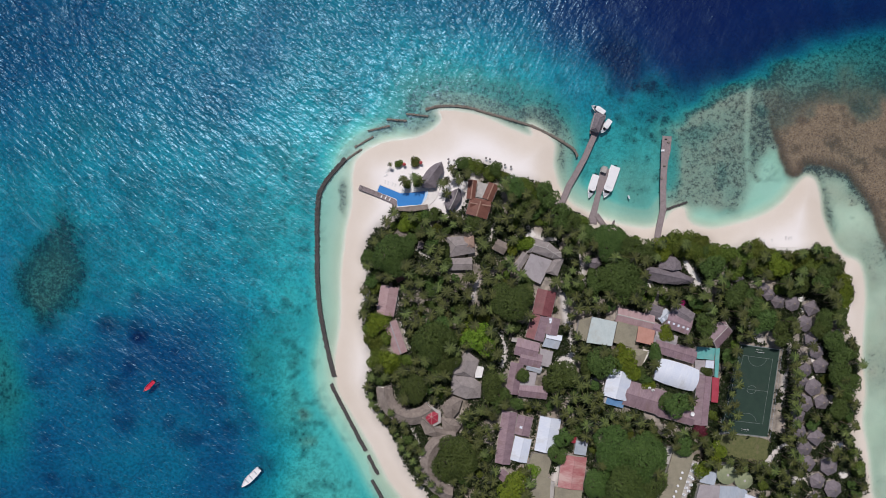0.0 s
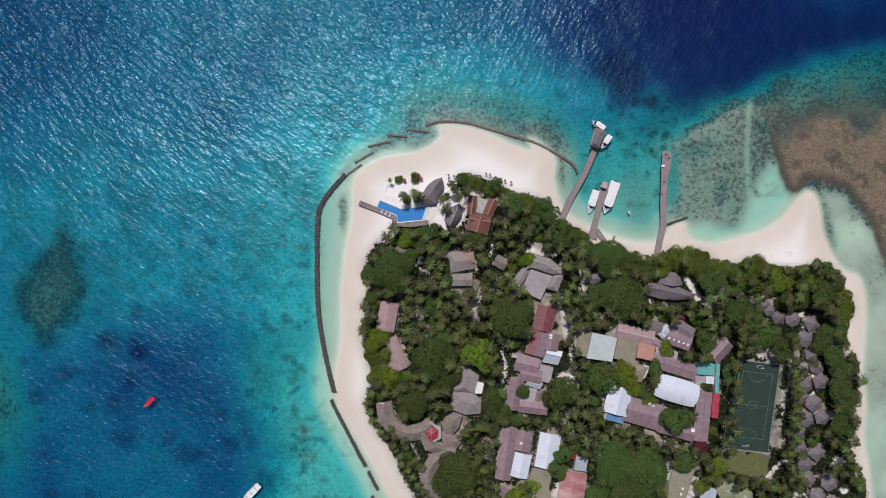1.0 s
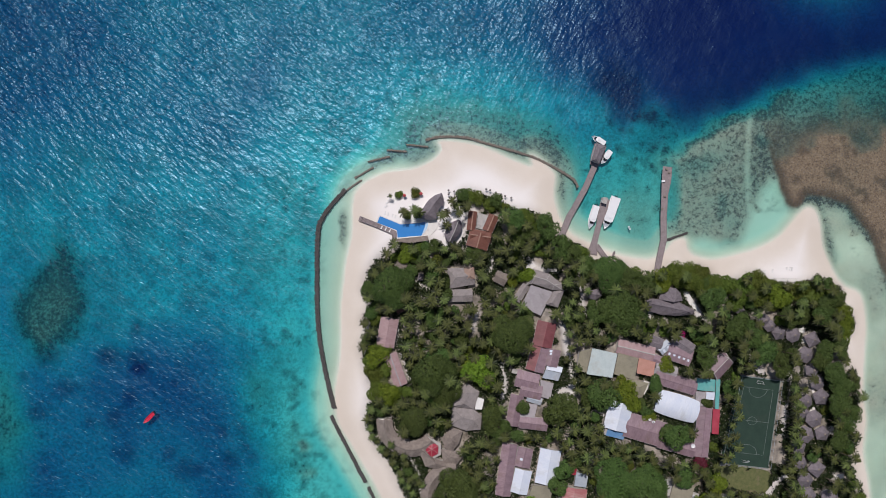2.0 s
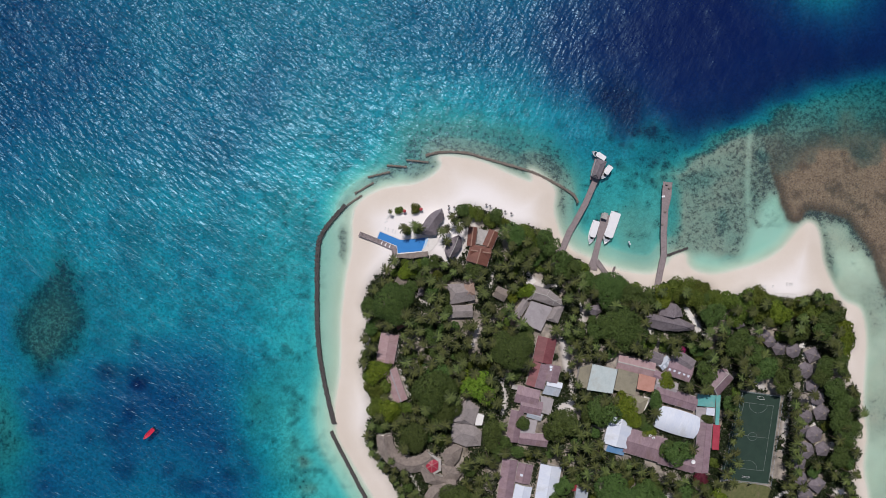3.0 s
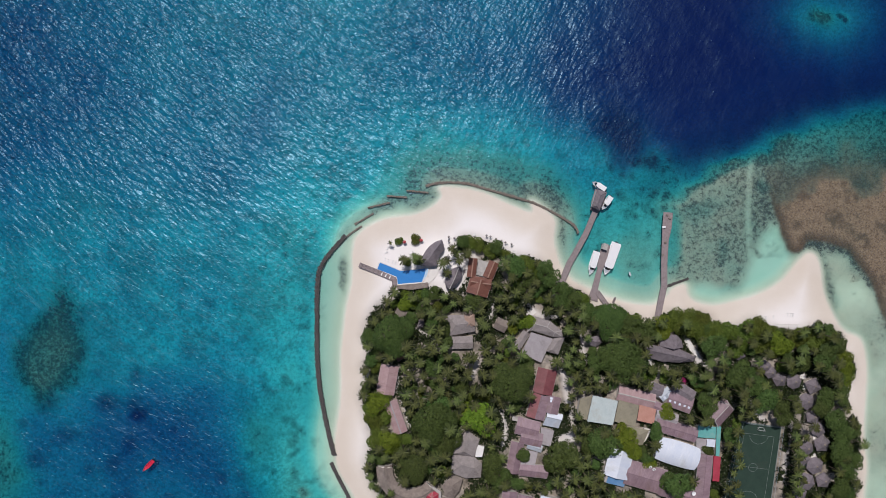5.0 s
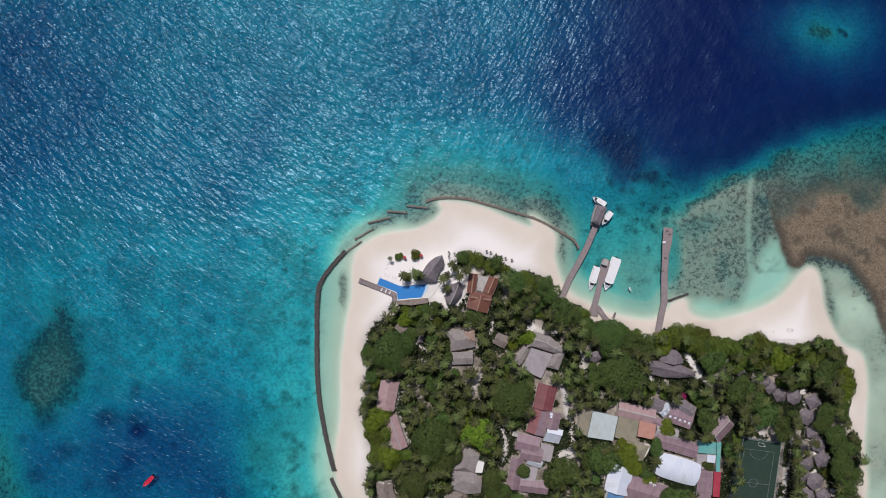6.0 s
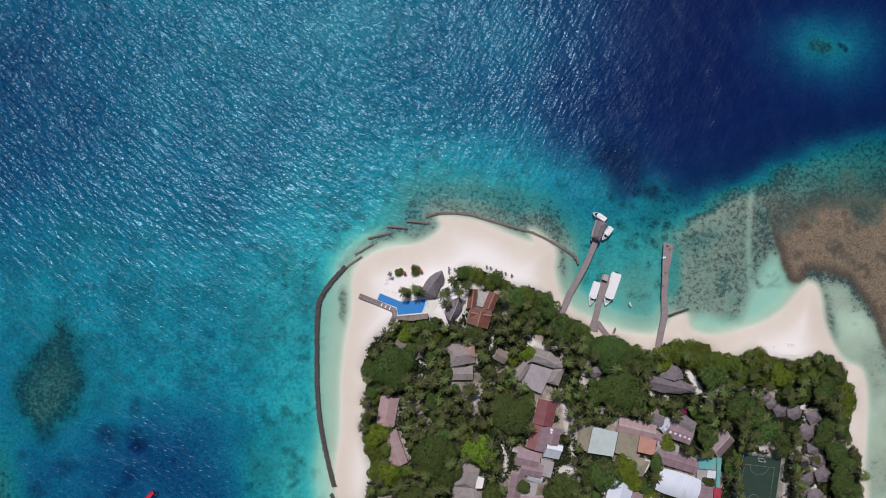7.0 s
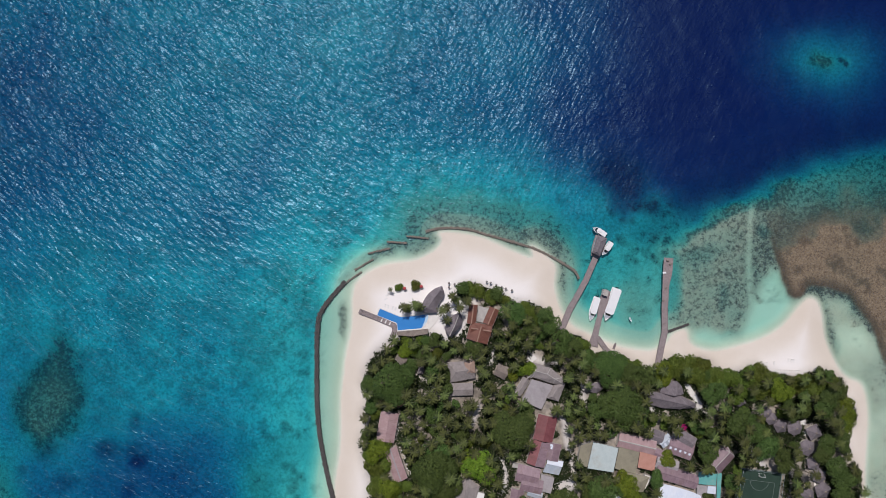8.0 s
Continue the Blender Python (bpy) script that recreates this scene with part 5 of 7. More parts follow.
jetty("jetty", [(75.1, 24.8, 2.0), (78.6, 19.8, 2.0), (81.6, 16.7, 2.0)], 2.0, "short timber branch of the jetty reaching the sand", 1.22)
jetty("jetty", [(101.6, 11.2, 2.6), (103.5, 20.3, 2.6), (105.1, 27.1, 2.6), (105.2, 37.5, 2.6), (105.8, 47.7, 2.8), (106.6, 53.3, 4.0), (107.2, 59.9, 4.0)], 2.6, "long straight greyish pink timber jetty with a wider head")
hip_house([(74.6, 69.7), (78.9, 68.4), (75.6, 60.5), (72.2, 62.0)], [(75.7, 66.7), (74.0, 62.4)], THATCH, "dark thatched hip roof over the landing stage", 3.4, 1.5, "pavilion", "pavilion", base=1.1)
boat((73.4, 73.5), (79.2, 69.7), 2.7, "white covered speedboat moored at the landing stage", roof=0.66)
boat((77.6, 61.1), (81.7, 66.9), 2.8, "white covered speedboat tied beside the landing stage", roof=0.6)
boat((71.9, 32.0), (75.2, 42.6), 3.4, "white motor boat with a full roof beside the jetty", roof=0.66)
boat((78.7, 32.0), (84.1, 46.4), 4.9, "large white dive boat with a full roof beside the jetty", roof=0.74, keel=1.0)
boat((-80.4, -94.1), (-72.9, -86.4), 3.1, "white open motor boat anchored on blue water", cabin=False)
boat((-123.0, -52.7), (-118.7, -48.3), 1.9, "bright red open boat anchored on deep blue water", GELCOAT_RED, cabin=False, keel=0.4)
boat((83.4, 22.3), (82.3, 19.5), 1.1, "small grey dinghy pulled up on the sand", TIMBER, cabin=False, keel=0.1, motors=False)
boat((90.3, 31.6), (89.7, 33.4), 0.7, "tiny white dinghy floating in the boat basin", cabin=False, keel=0.2, motors=False)

flat_house([(76.8, 43.6), (77.8, 46.1), (79.8, 45.6), (79.0, 42.8)], CONCRETE, "small grey roofed shelter at the jetty's end", 2.4, 0.15, name="shelter", category="shelter", base=1.15)


def dock_box(place, label, material, size=0.55):
    root = thing("dock_box", place, rnd.uniform(-0.2, 0.2), label, "storage box", "boxes on the jetty", z=1.16)
    bm = bmesh.new()
    block(bm, -size, size, -size * 0.55, size * 0.55, 0, 0.6)
    part("box", bm, material, root)
    bm = bmesh.new()
    block(bm, -size - 0.04, size + 0.04, -size * 0.55 - 0.04, size * 0.55 + 0.04, 0.602, 0.68)
    part("lid", bm, material, root)


dock_box((105.0, 53.3), "white storage box on the jetty planks", GELCOAT, 0.7)
for p in [(106.6, 58.7), (107.8, 57.1), (105.7, 46.5), (104.4, 40.9), (75.1, 65.1)]:
    dock_box(p, "dark timber storage box on the jetty planks", STONE_BROWN, 0.5)

# ---- pool and beach ----
POOL = [(-20.9, 37.8), (-11.8, 34.1), (-5.6, 34.5), (0.4, 35.4), (0.6, 33.7), (-0.1, 31.8), (-1.1, 30.2), (-2.6, 28.7), (-8.1, 28.3), (-13.2, 27.8), (-13.5, 31.1), (-22.2, 34.5)]


def pool():
    mid = np.mean(np.array(POOL), 0)
    root = thing("swimming_pool", mid, 0.0, "angular bright blue swimming pool with a pale rim beside the beach", "swimming pool")
    o = [Vector((p[0] - mid[0], p[1] - mid[1])) for p in POOL]
    if sum(a.x * b.y - b.x * a.y for a, b in zip(o, o[1:] + o[:1])) < 0:
        o = o[::-1]
    bm = bmesh.new()
    prism(bm, o, 0.0, 0.42)
    part("basin", bm, POOL_BLUE, root)
    for a, b in zip(o, o[1:] + o[:1]):
        part("rim", bar((*a, 0.40), (*b, 0.40), 0.28, 0.14), PAVING, root)
    bm = bmesh.new()
    prism(bm, [p * 0.985 for p in o], 0.43, 0.455)
    part("water_surface", bm, POOL_WATER, root)
    bm = bmesh.new()
    tip = [Vector((p[0] - mid[0], p[1] - mid[1])) for p in [(-0.9, 34.9), (0.2, 35.2), (0.3, 33.7), (-0.3, 31.9), (-1.3, 30.3), (-2.3, 29.5), (-1.3, 32.0), (-0.8, 33.7)]]
    prism(bm, tip[::-1], 0.44, 0.462)
    bmesh.ops.recalc_face_normals(bm, faces=bm.faces)
    part("shallow_step", bm, POOL_PALE, root, "pale shallow end of the pool")
    keep_clear(POOL)


POOL_BLUE = surface("pool_tiles", (0.03, 0.19, 0.52), (0.05, 0.25, 0.60), 3.0, 0.4, 0.1, 5.0)
POOL_PALE = surface("pale_pool_tiles", (0.36, 0.55, 0.72), (0.50, 0.66, 0.78), 1.2, 0.3, 0.1, 4.0)
POOL_WATER, pw_n, pw_l = nodes_of("pool_water")
pw_n["Principled BSDF"].inputs["Base Color"].default_value = (0.05, 0.26, 0.62, 1)
pw_n["Principled BSDF"].inputs["Roughness"].default_value = 0.12
pw_t, pw_b = pw_n.new("ShaderNodeTexNoise"), pw_n.new("ShaderNodeBump")
pw_t.inputs["Scale"].default_value, pw_b.inputs["Strength"].default_value, pw_b.inputs["Distance"].default_value = 1.6, 0.4, 0.15
pw_r = pw_n.new("ShaderNodeMix")
pw_r.data_type = "RGBA"
pw_r.inputs["A"].default_value, pw_r.inputs["B"].default_value = (0.03, 0.19, 0.52, 1), (0.06, 0.28, 0.64, 1)
pw_l.new(pw_t.outputs[0], pw_r.inputs["Factor"])
pw_l.new(pw_r.outputs["Result"], pw_n["Principled BSDF"].inputs["Base Color"])
pw_l.new(pw_t.outputs[0], pw_b.inputs["Height"])
pw_l.new(pw_b.outputs[0], pw_n["Principled BSDF"].inputs["Normal"])
pool()
flat_house([(-13.2, 27.4), (0.3, 28.9), (0.3, 26.7), (-6.9, 25.6), (-13.2, 26.1)], THATCH_WARM, "low brown pool bar roof beside the blue pool", 2.6, 0.3, name="pool_bar")
flat_house([(0.9, 35.5), (4.2, 36.0), (5.4, 34.5), (4.4, 32.2), (2.9, 30.4), (0.9, 28.5), (-2.1, 27.7), (-0.8, 30.2), (0.2, 31.9), (0.9, 33.7)], PAVING, "pale paved pool terrace at sand level", 0.35, 0.02, walls=PAVING, name="terrace", category="terrace")
jetty("boardwalk", [(-29.9, 36.6), (-21.9, 33.4), (-13.9, 29.9)], 1.9, "timber boardwalk from the beach along the pool", 1.75)
jetty("boardwalk", [(-14.4, 30.4), (-14.4, 27.6), (-15.4, 24.9)], 1.9, "short timber boardwalk beside the pool", 1.72)

SHELL = "dark grey thatched shell-shaped pavilion roof on the sand"
hip_house([(-2.2, 36.0), (-2.4, 38.3), (-1.8, 40.8), (-0.6, 42.9), (1.0, 44.8), (3.5, 46.6), (6.4, 47.6), (7.3, 45.0), (7.0, 42.5), (5.6, 41.2), (4.5, 38.8), (3.9, 36.0), (1.1, 35.7)], [(0.1, 37.9), (2.9, 42.2), (5.5, 45.5)], THATCH, SHELL, 3.2, 2.6, "pavilion", "pavilion")
hip_house([(13.8, 35.9), (11.8, 35.2), (9.7, 33.8), (8.3, 31.7), (7.6, 29.3), (8.1, 26.8), (9.3, 25.5), (11.4, 26.4), (13.2, 28.4), (14.7, 30.5), (15.2, 33.0), (14.9, 34.9)], [(9.6, 26.0), (10.8, 28.4), (11.9, 30.7), (13.5, 35.0)], THATCH, "dark grey thatched leaf-shaped pavilion roof with a pale ridge", 3.2, 2.8, "pavilion", "pavilion", cap=CONCRETE)


def parasol(place, label, material, r=1.25, high=2.3):
    root = thing("parasol", place, rnd.uniform(0, 3), label, "parasol", "beach parasols")
    part("pole", tube([(0, 0, -0.1), (0, 0, high)], [0.06, 0.05], 6), TIMBER, root)
    bm = bmesh.new()
    rows = [[bm.verts.new((*q, z)) for q in ring(rad, 10)] for rad, z in ((r, high - 0.12), (r, high), (r * 0.5, high + 0.42), (0.08, high + 0.75))]
    for p, q in zip(rows, rows[1:]):
        for i in range(10):
            bm.faces.new((p[i], p[(i + 1) % 10], q[(i + 1) % 10], q[i]))
    bm.faces.new(rows[-1]), bm.faces.new(rows[0][::-1])
    part("canopy", bm, material, root)
    return root


for p in [(-10.0, 46.5), (-2.7, 47.3)]:
    parasol(p, "red canvas parasol open beside a bush on the sand", CANVAS_RED, 0.75)
for p in [(26.0, 49.4), (27.7, 48.9), (30.2, 47.9), (32.5, 47.1), (34.3, 46.4), (37.0, 45.6), (9.4, 48.8), (11.9, 48.3), (9.4, 47.1)]:
    parasol(p, "grey palm-thatched parasol standing on the white beach", CANVAS_DARK, 0.5)


def lounger(cloth, label):
    root = thing("sun_lounger", (0, 0), 0.0, label, "sun lounger", "beach loungers", z=0.0)
    bm = bmesh.new()
    block(bm, -1.0, 0.45, -0.36, 0.36, 0.28, 0.40)
    part("seat", bm, cloth, root)
    bm = bmesh.new()
    slab(bm, (0.45, 0.36, 0.40), (0.45, -0.36, 0.40), (1.05, -0.36, 0.78), (1.05, 0.36, 0.78), 0.1)
    part("backrest", bm, cloth, root)
    for x in (-0.8, 0.5):
        for y in (-0.3, 0.3):
            bm = bmesh.new()
            block(bm, x - 0.04, x + 0.04, y - 0.04, y + 0.04, -0.05, 0.3)
            part("leg", bm, TIMBER, root)
    return root


first_lounger = lounger(CANVAS_WHITE, "white sun lounger on the beach sand")
deck_lounger = lounger(LOUNGER_GREY, "grey brown slatted sun lounger on the timber boardwalk")
seats = [(-17.0, 44.7, 0.6), (-17.7, 43.5, 0.5), (-18.2, 41.9, 0.5), (-18.5, 38.9, 1.4), (-17.2, 38.4, 1.4), (-15.2, 37.9, 1.2), (-14.0, 37.4, 1.2), (18.7, 50.4, 0.3), (20.7, 49.9, 0.3), (37.8, 42.6, 0.2), (39.0, 42.1, 0.2), (149.5, 13.0, 1.4), (150.6, 13.0, 1.5), (153.9, 13.3, 1.5), (160.3, 14.5, 1.6), (161.6, 14.3, 1.5), (162.6, 14.3, 1.6), (186.4, -18.6, 1.6), (186.4, -20.1, 1.6), (186.4, -21.6, 1.5)]
for p in [(26.5, 48.6), (28.2, 48.1), (30.7, 47.1), (33.0, 46.4), (34.8, 45.6), (37.5, 44.9), (9.9, 48.1), (12.4, 47.6), (9.9, 46.3)]:
    seats.append((p[0], p[1], 0.5))
for k in range(11):
    seats.append(((154.9, 9.7)[0] + 1.0 * k, (154.9, 9.7)[1] - 0.03 * k, 1.5 + 0.05 * (k % 3)))
on_deck = len(seats)
walk_a, walk_b = [(-28.9, 36.1), (-16.4, 31.1)]
for k in range(8):
    seats.append((walk_a[0] + (walk_b[0] - walk_a[0]) * k / 7, walk_a[1] + (walk_b[1] - walk_a[1]) * k / 7, 1.1))
for k, (x, y, a) in enumerate(seats):
    m = pose(x, y, (1.76 if k >= on_deck else land((x, y))) + 0.02, 0, 0, math.degrees(a)) @ Matrix.Diagonal((0.85, 0.85, 0.85, 1))
    if k in (0, on_deck):
        (first_lounger if k == 0 else deck_lounger).matrix_basis = m
    else:
        copy_thing(deck_lounger if on_deck < k < on_deck + 5 else first_lounger, m)

# ---- village: roofs from the beach inwards ----
RIDGE_BROWN = surface("faded_ridge_sheet", (0.26, 0.15, 0.11), (0.36, 0.22, 0.17), 1.0, 0.6, 0.3)
gable_house((20.1, 39.5), (19.1, 31.1), 3.8, SHEET_BROWN, "red-brown sheet roof wing beside a pale courtyard", 3.2, 1.2, cap=RIDGE_BROWN)
gable_house((29.3, 37.8), (26.3, 30.8), 4.6, SHEET_BROWN, "red-brown sheet roof wing among palms", 3.2, 1.2, cap=RIDGE_BROWN)
gable_house((18.9, 29.3), (27.8, 27.9), 5.2, SHEET_BROWN, "red-brown sheet roof cross wing of the reception", 3.4, 1.4, cap=RIDGE_BROWN)
gable_house((23.4, 30.0), (21.5, 23.4), 9.6, SHEET_BROWN, "wide red-brown sheet roof block under palms", 3.3, 1.9, cap=RIDGE_BROWN)
flat_house([(22.4, 38.9), (27.4, 37.4), (25.4, 31.2), (21.4, 32.2)], CONCRETE, "pale flat courtyard roof between red-brown wings", 2.9, 0.1)
hip_house([(8.5, 14.5), (20.4, 15.0), (20.9, 7.6), (9.7, 5.6)], [(12.4, 10.5), (17.6, 11.2)], SHINGLE_GREY, "grey shingled hip roof with pinkish patches", 3.2, 2.0)
gable_house((10.0, 2.6), (19.8, 2.8), 5.2, SHINGLE_GREY, "narrow grey shingled roof behind the hip roof", 3.0, 1.0)
hip_house([(15.9, 14.9), (20.4, 15.2), (20.8, 10.0), (16.9, 9.5)], [(18.3, 13.4), (18.5, 11.4)], surface("terracotta_patch", (0.33, 0.22, 0.17), (0.43, 0.31, 0.25), 1.2, 0.9, 0.5, 5.0), "small pinkish tiled hip roof", 4.2, 1.4)
flat_house([(45.1, 7.3), (54.8, 4.3), (49.6, -6.1), (40.9, -2.1)], GREY_SLAB, "large pale grey sloping sheet roof of the meeting hall", 4.0, 0.9, name="hall")
hip_house([(43.2, 7.3), (44.2, 12.5), (46.7, 14.2), (53.6, 12.0), (58.6, 7.8), (59.0, 5.1), (54.6, 5.1), (45.6, 8.0)], [(46.8, 10.9), (51.8, 9.5), (55.2, 7.3)], SHINGLE_GREY, "grey shingled hip roof round the meeting hall", 4.0, 1.7, cap=CONCRETE)
hip_house([(55.3, 4.6), (60.0, 5.1), (57.0, -2.6), (51.6, -1.1)], [(56.4, 3.1), (54.4, -0.4)], SHINGLE_GREY, "grey shingled side roof of the meeting hall", 3.6, 1.2)
gable_house((38.9, 0.4), (43.4, 7.3), 3.4, SHINGLE_GREY, "narrow grey shingled side roof along the hall", 3.4, 0.8)
hip_house([(95.1, -0.1), (98.6, 1.4), (103.6, 0.6), (110.6, -0.4), (117.6, -3.9), (116.6, -5.8), (110.0, -6.3), (102.5, -5.8), (96.3, -3.9)], [(97.8, -0.9), (104.7, -2.3), (113.7, -4.3)], THATCH, "wide dark thatched roof like spread wings", 3.2, 2.6, "pavilion", "pavilion")
hip_house([(101.6, 1.1), (102.6, 4.1), (105.6, 6.1), (109.2, 5.8), (111.4, 3.6), (112.1, 0.4), (108.1, -0.9)], [(107.2, -0.1), (107.5, 0.1)], THATCH, "dark thatched half-cone roof joined to the wide roof", 3.2, 3.0, "pavilion", "pavilion")
flat_house([(113.5, 4.2), (115.5, 4.2), (122.0, -5.4), (118.5, -3.9), (114.0, 1.1)], PAVING, "pale paved terrace behind the thatched roof", 0.3, 0.02, walls=PAVING, name="terrace", category="terrace")
gable_house((-16.1, -7.0), (-18.3, -19.5), 7.8, SHEET_PINK, "long pinkish sheet-roofed house near the beach", 3.2, 1.5)
gable_house((-16.1, -22.5), (-11.2, -36.2), 5.8, SHEET_PINK, "long pinkish sheet-roofed house with a pale ridge", 3.2, 1.3, cap=GREY_SLAB)
hip_house([(-3.6, 12.5), (-1.4, 12.0), (-1.9, 9.3), (-4.4, 9.3)], [(-2.9, 10.9), (-2.9, 10.2)], THATCH, "tiny dark thatched shelter under palms", 2.6, 1.2, "pavilion", "pavilion")
gable_house((29.8, 11.5), (34.7, 9.0), 5.0, THATCH_WARM, "brown thatched cottage roof half under palms", 2.8, 1.4)
gable_house((-12.7, 17.4), (-9.8, 14.4), 4.0, THATCH_WARM, "brown thatched cottage roof under coconut palms", 2.6, 1.2)
gable_house((-13.7, -3.6), (-10.5, -2.1), 4.0, SHEET_BROWN, "rusty brown cottage roof half hidden by trees", 2.6, 1.1)
hip_house([(70.6, 4.6), (75.1, 5.6), (76.6, 2.6), (73.6, 0.6), (70.6, 1.6)], [(72.3, 3.3), (73.7, 3.1)], THATCH, "grey thatched roof showing between tree crowns", 3.0, 1.8)
hip_house([(133.8, -1.9), (138.3, -1.4), (139.8, -3.9), (136.7, -5.4), (134.2, -4.4)], [(135.6, -2.9), (137.1, -3.4)], THATCH, "grey thatched roof among dark palms", 3.0, 1.8)
gable_house((52.5, -8.8), (50.0, -19.6), 8.6, SHEET_MAROON, "maroon sheet-roofed staff house", 3.4, 1.5)
gable_house((49.7, -19.9), (46.7, -30.2), 8.0, SHEET_MAUVE, "staff house with one maroon and one faded mauve roof slope", 3.4, 1.4, west=SHEET_MAROON)
gable_house((55.2, -20.6), (53.4, -28.0), 6.6, SHEET_MAUVE, "mauve roof with rusty red sheets", 3.2, 1.0, strips=((0.15, 0.5), (0.3, 0.4)))
flat_house([(52.2, -27.5), (59.2, -28.6), (58.5, -30.9), (51.8, -29.4)], SHEET_WHITE, "white patched sheet roof of a workshop", 3.4, 0.5)
flat_house([(51.7, -29.6), (58.4, -31.1), (57.2, -34.6), (50.2, -33.2)], SHEET_ZINC, "grey zinc sheet roof beside the workshop", 2.9, 0.3)
gable_house((38.6, -32.9), (48.4, -35.4), 7.4, SHEET_MAUVE, "pinkish sheet-roofed village house", 3.4, 1.3)
gable_house((40.5, -37.8), (49.9, -39.8), 6.0, SHEET_MAUVE, "dusky mauve sheet-roofed house with rust", 3.2, 1.0)
gable_house((39.3, -40.3), (36.8, -53.7), 5.6, SHEET_MAUVE, "long dark mauve sheet-roofed block", 3.4, 1.2)
gable_house((40.0, -52.0), (52.3, -53.5), 5.4, SHEET_MAUVE, "mauve grey sheet-roofed block beside a tree", 3.2, 1.1)
flat_house([(40.6, -43.6), (48.1, -44.8), (46.5, -51.2), (39.6, -49.7)], GREY_SLAB, "grey sheet roof over a yard", 3.0, 0.4)
flat_house([(49.3, -34.0), (55.1, -35.5), (53.5, -42.4), (49.6, -41.4)], GREY_SLAB, "grey flat roof beside the sandy path", 3.2, 0.2)
flat_house([(37.2, -29.3), (45.1, -31.0), (44.6, -32.5), (36.7, -31.0)], CONCRETE, "narrow pale concrete roof between houses", 2.8, 0.1)
gable_house((43.5, -41.7), (49.9, -43.7), 3.0, SHEET_ZINC, "small pale patched shed roof", 2.6, 0.5)
# middle row
flat_house([(72.1, -20.2), (82.8, -22.6), (80.5, -33.0), (69.5, -31.5)], SHEET_PALE, "large pale green-grey sheet roof of a store", 4.0, 0.5)
flat_house([(66.5, -21.7), (72.0, -20.2), (69.4, -31.1), (65.0, -29.6)], SHEET_OLIVE, "flat olive brown roof beside the pale store", 3.4, 0.2)
flat_house([(83.3, -22.2), (92.2, -24.6), (90.4, -34.0), (81.2, -31.5)], SHEET_OLIVE, "flat olive beige roof in the village centre", 4.0, 0.2)
flat_house([(92.5, -24.4), (99.8, -26.4), (98.5, -32.8), (91.2, -31.1)], SHEET_ORANGE, "flat faded orange sheet roof", 3.8, 0.3)
gable_house((83.0, -19.2), (99.2, -23.2), 6.4, SHEET_PINK, "long dusky pink sheet-roofed house with a pale ridge", 3.4, 1.2, cap=CONCRETE)
hip_house([(85.2, -33.0), (96.6, -35.5), (93.6, -42.4), (83.1, -38.9)], [(87.9, -35.9), (92.3, -37.3)], SHEET_OLIVE, "olive beige hip roof partly under trees", 3.4, 1.1)
flat_house([(94.7, -34.4), (97.9, -35.4), (94.9, -40.6), (93.4, -40.1)], PLASTER, "small white flat roof beside the hip roof", 3.0, 0.1)
gable_house((97.8, -17.2), (102.8, -19.2), 5.6, THATCH, "grey roof beside the long pink house", 3.0, 1.0)
gable_house((101.7, -21.7), (106.3, -18.2), 4.2, SHEET_ZINC, "grey sheet roof with white stripes", 3.0, 0.5, strips=((0.3, 0.9), (0.7, 0.9)))
gable_house((105.2, -21.4), (115.7, -25.2), 7.0, SHEET_MAUVE, "mauve roof with a row of white skylights", 3.2, 0.7, strips=((0.1, 0.45), (0.3, 0.4), (0.5, 0.45), (0.7, 0.4), (0.88, 0.45)))
gable_house((108.3, -16.5), (116.2, -21.7), 6.0, THATCH, "dark grey roof behind the skylight house", 3.0, 1.2)
gable_house((98.2, -24.6), (103.9, -27.1), 4.5, SHEET_MAUVE, "small mauve roof next to bushes", 3.0, 0.8)
# sunlit upper and duller lower slope of the workshop, told apart by roof colour
gable_house((99.7, -28.6), (109.1, -31.6), 5.4, GREY_SLAB, "pinkish grey sheet-roofed workshop", 3.2, 0.9)
gable_house((99.6, -32.6), (117.6, -38.0), 6.2, SHEET_MAUVE, "long mauve grey sheet-roofed workshop", 3.4, 1.1)
barrel_hall((99.7, -42.8), (118.3, -48.5), 10.8, SHEET_WHITE, "white arched hall roof with rounded ends")
flat_house([(118.0, -33.4), (126.0, -34.1), (125.7, -39.3), (117.7, -38.6)], SHEET_TEAL, "flat bright teal sheet roof", 3.6, 0.3)
flat_house([(126.4, -33.9), (128.5, -34.2), (127.5, -47.1), (125.8, -46.8)], SHEET_TEAL, "narrow pale teal sheet roof along the wall", 3.2, 0.2)
flat_house([(117.5, -39.1), (123.8, -39.8), (123.0, -46.0), (117.2, -45.3)], GREY_SLAB, "grey flat roof beside the teal roof", 3.2, 0.2)
flat_house([(121.9, -39.3), (125.6, -39.6), (125.3, -43.0), (121.6, -42.5)], SHEET_WHITE, "small white flat roof on the corner", 3.8, 0.1)
gable_house((121.5, -45.9), (119.2, -67.6), 6.4, SHEET_MAUVE, "long mauve sheet-roofed block beside the court", 3.4, 0.8)
flat_house([(125.0, -46.8), (128.0, -47.1), (127.2, -57.9), (124.4, -57.7)], SHEET_CRIMSON, "narrow crimson sheet roof beside the court", 3.2, 0.2)
hip_house([(120.4, -27.2), (128.0, -22.9), (131.1, -22.5), (134.3, -26.9), (127.2, -34.6)], [(124.9, -31.2), (131.4, -24.5)], SHEET_MAUVE, "brown mauve hip-roofed house with a pale ridge", 3.2, 2.0, cap=CONCRETE)
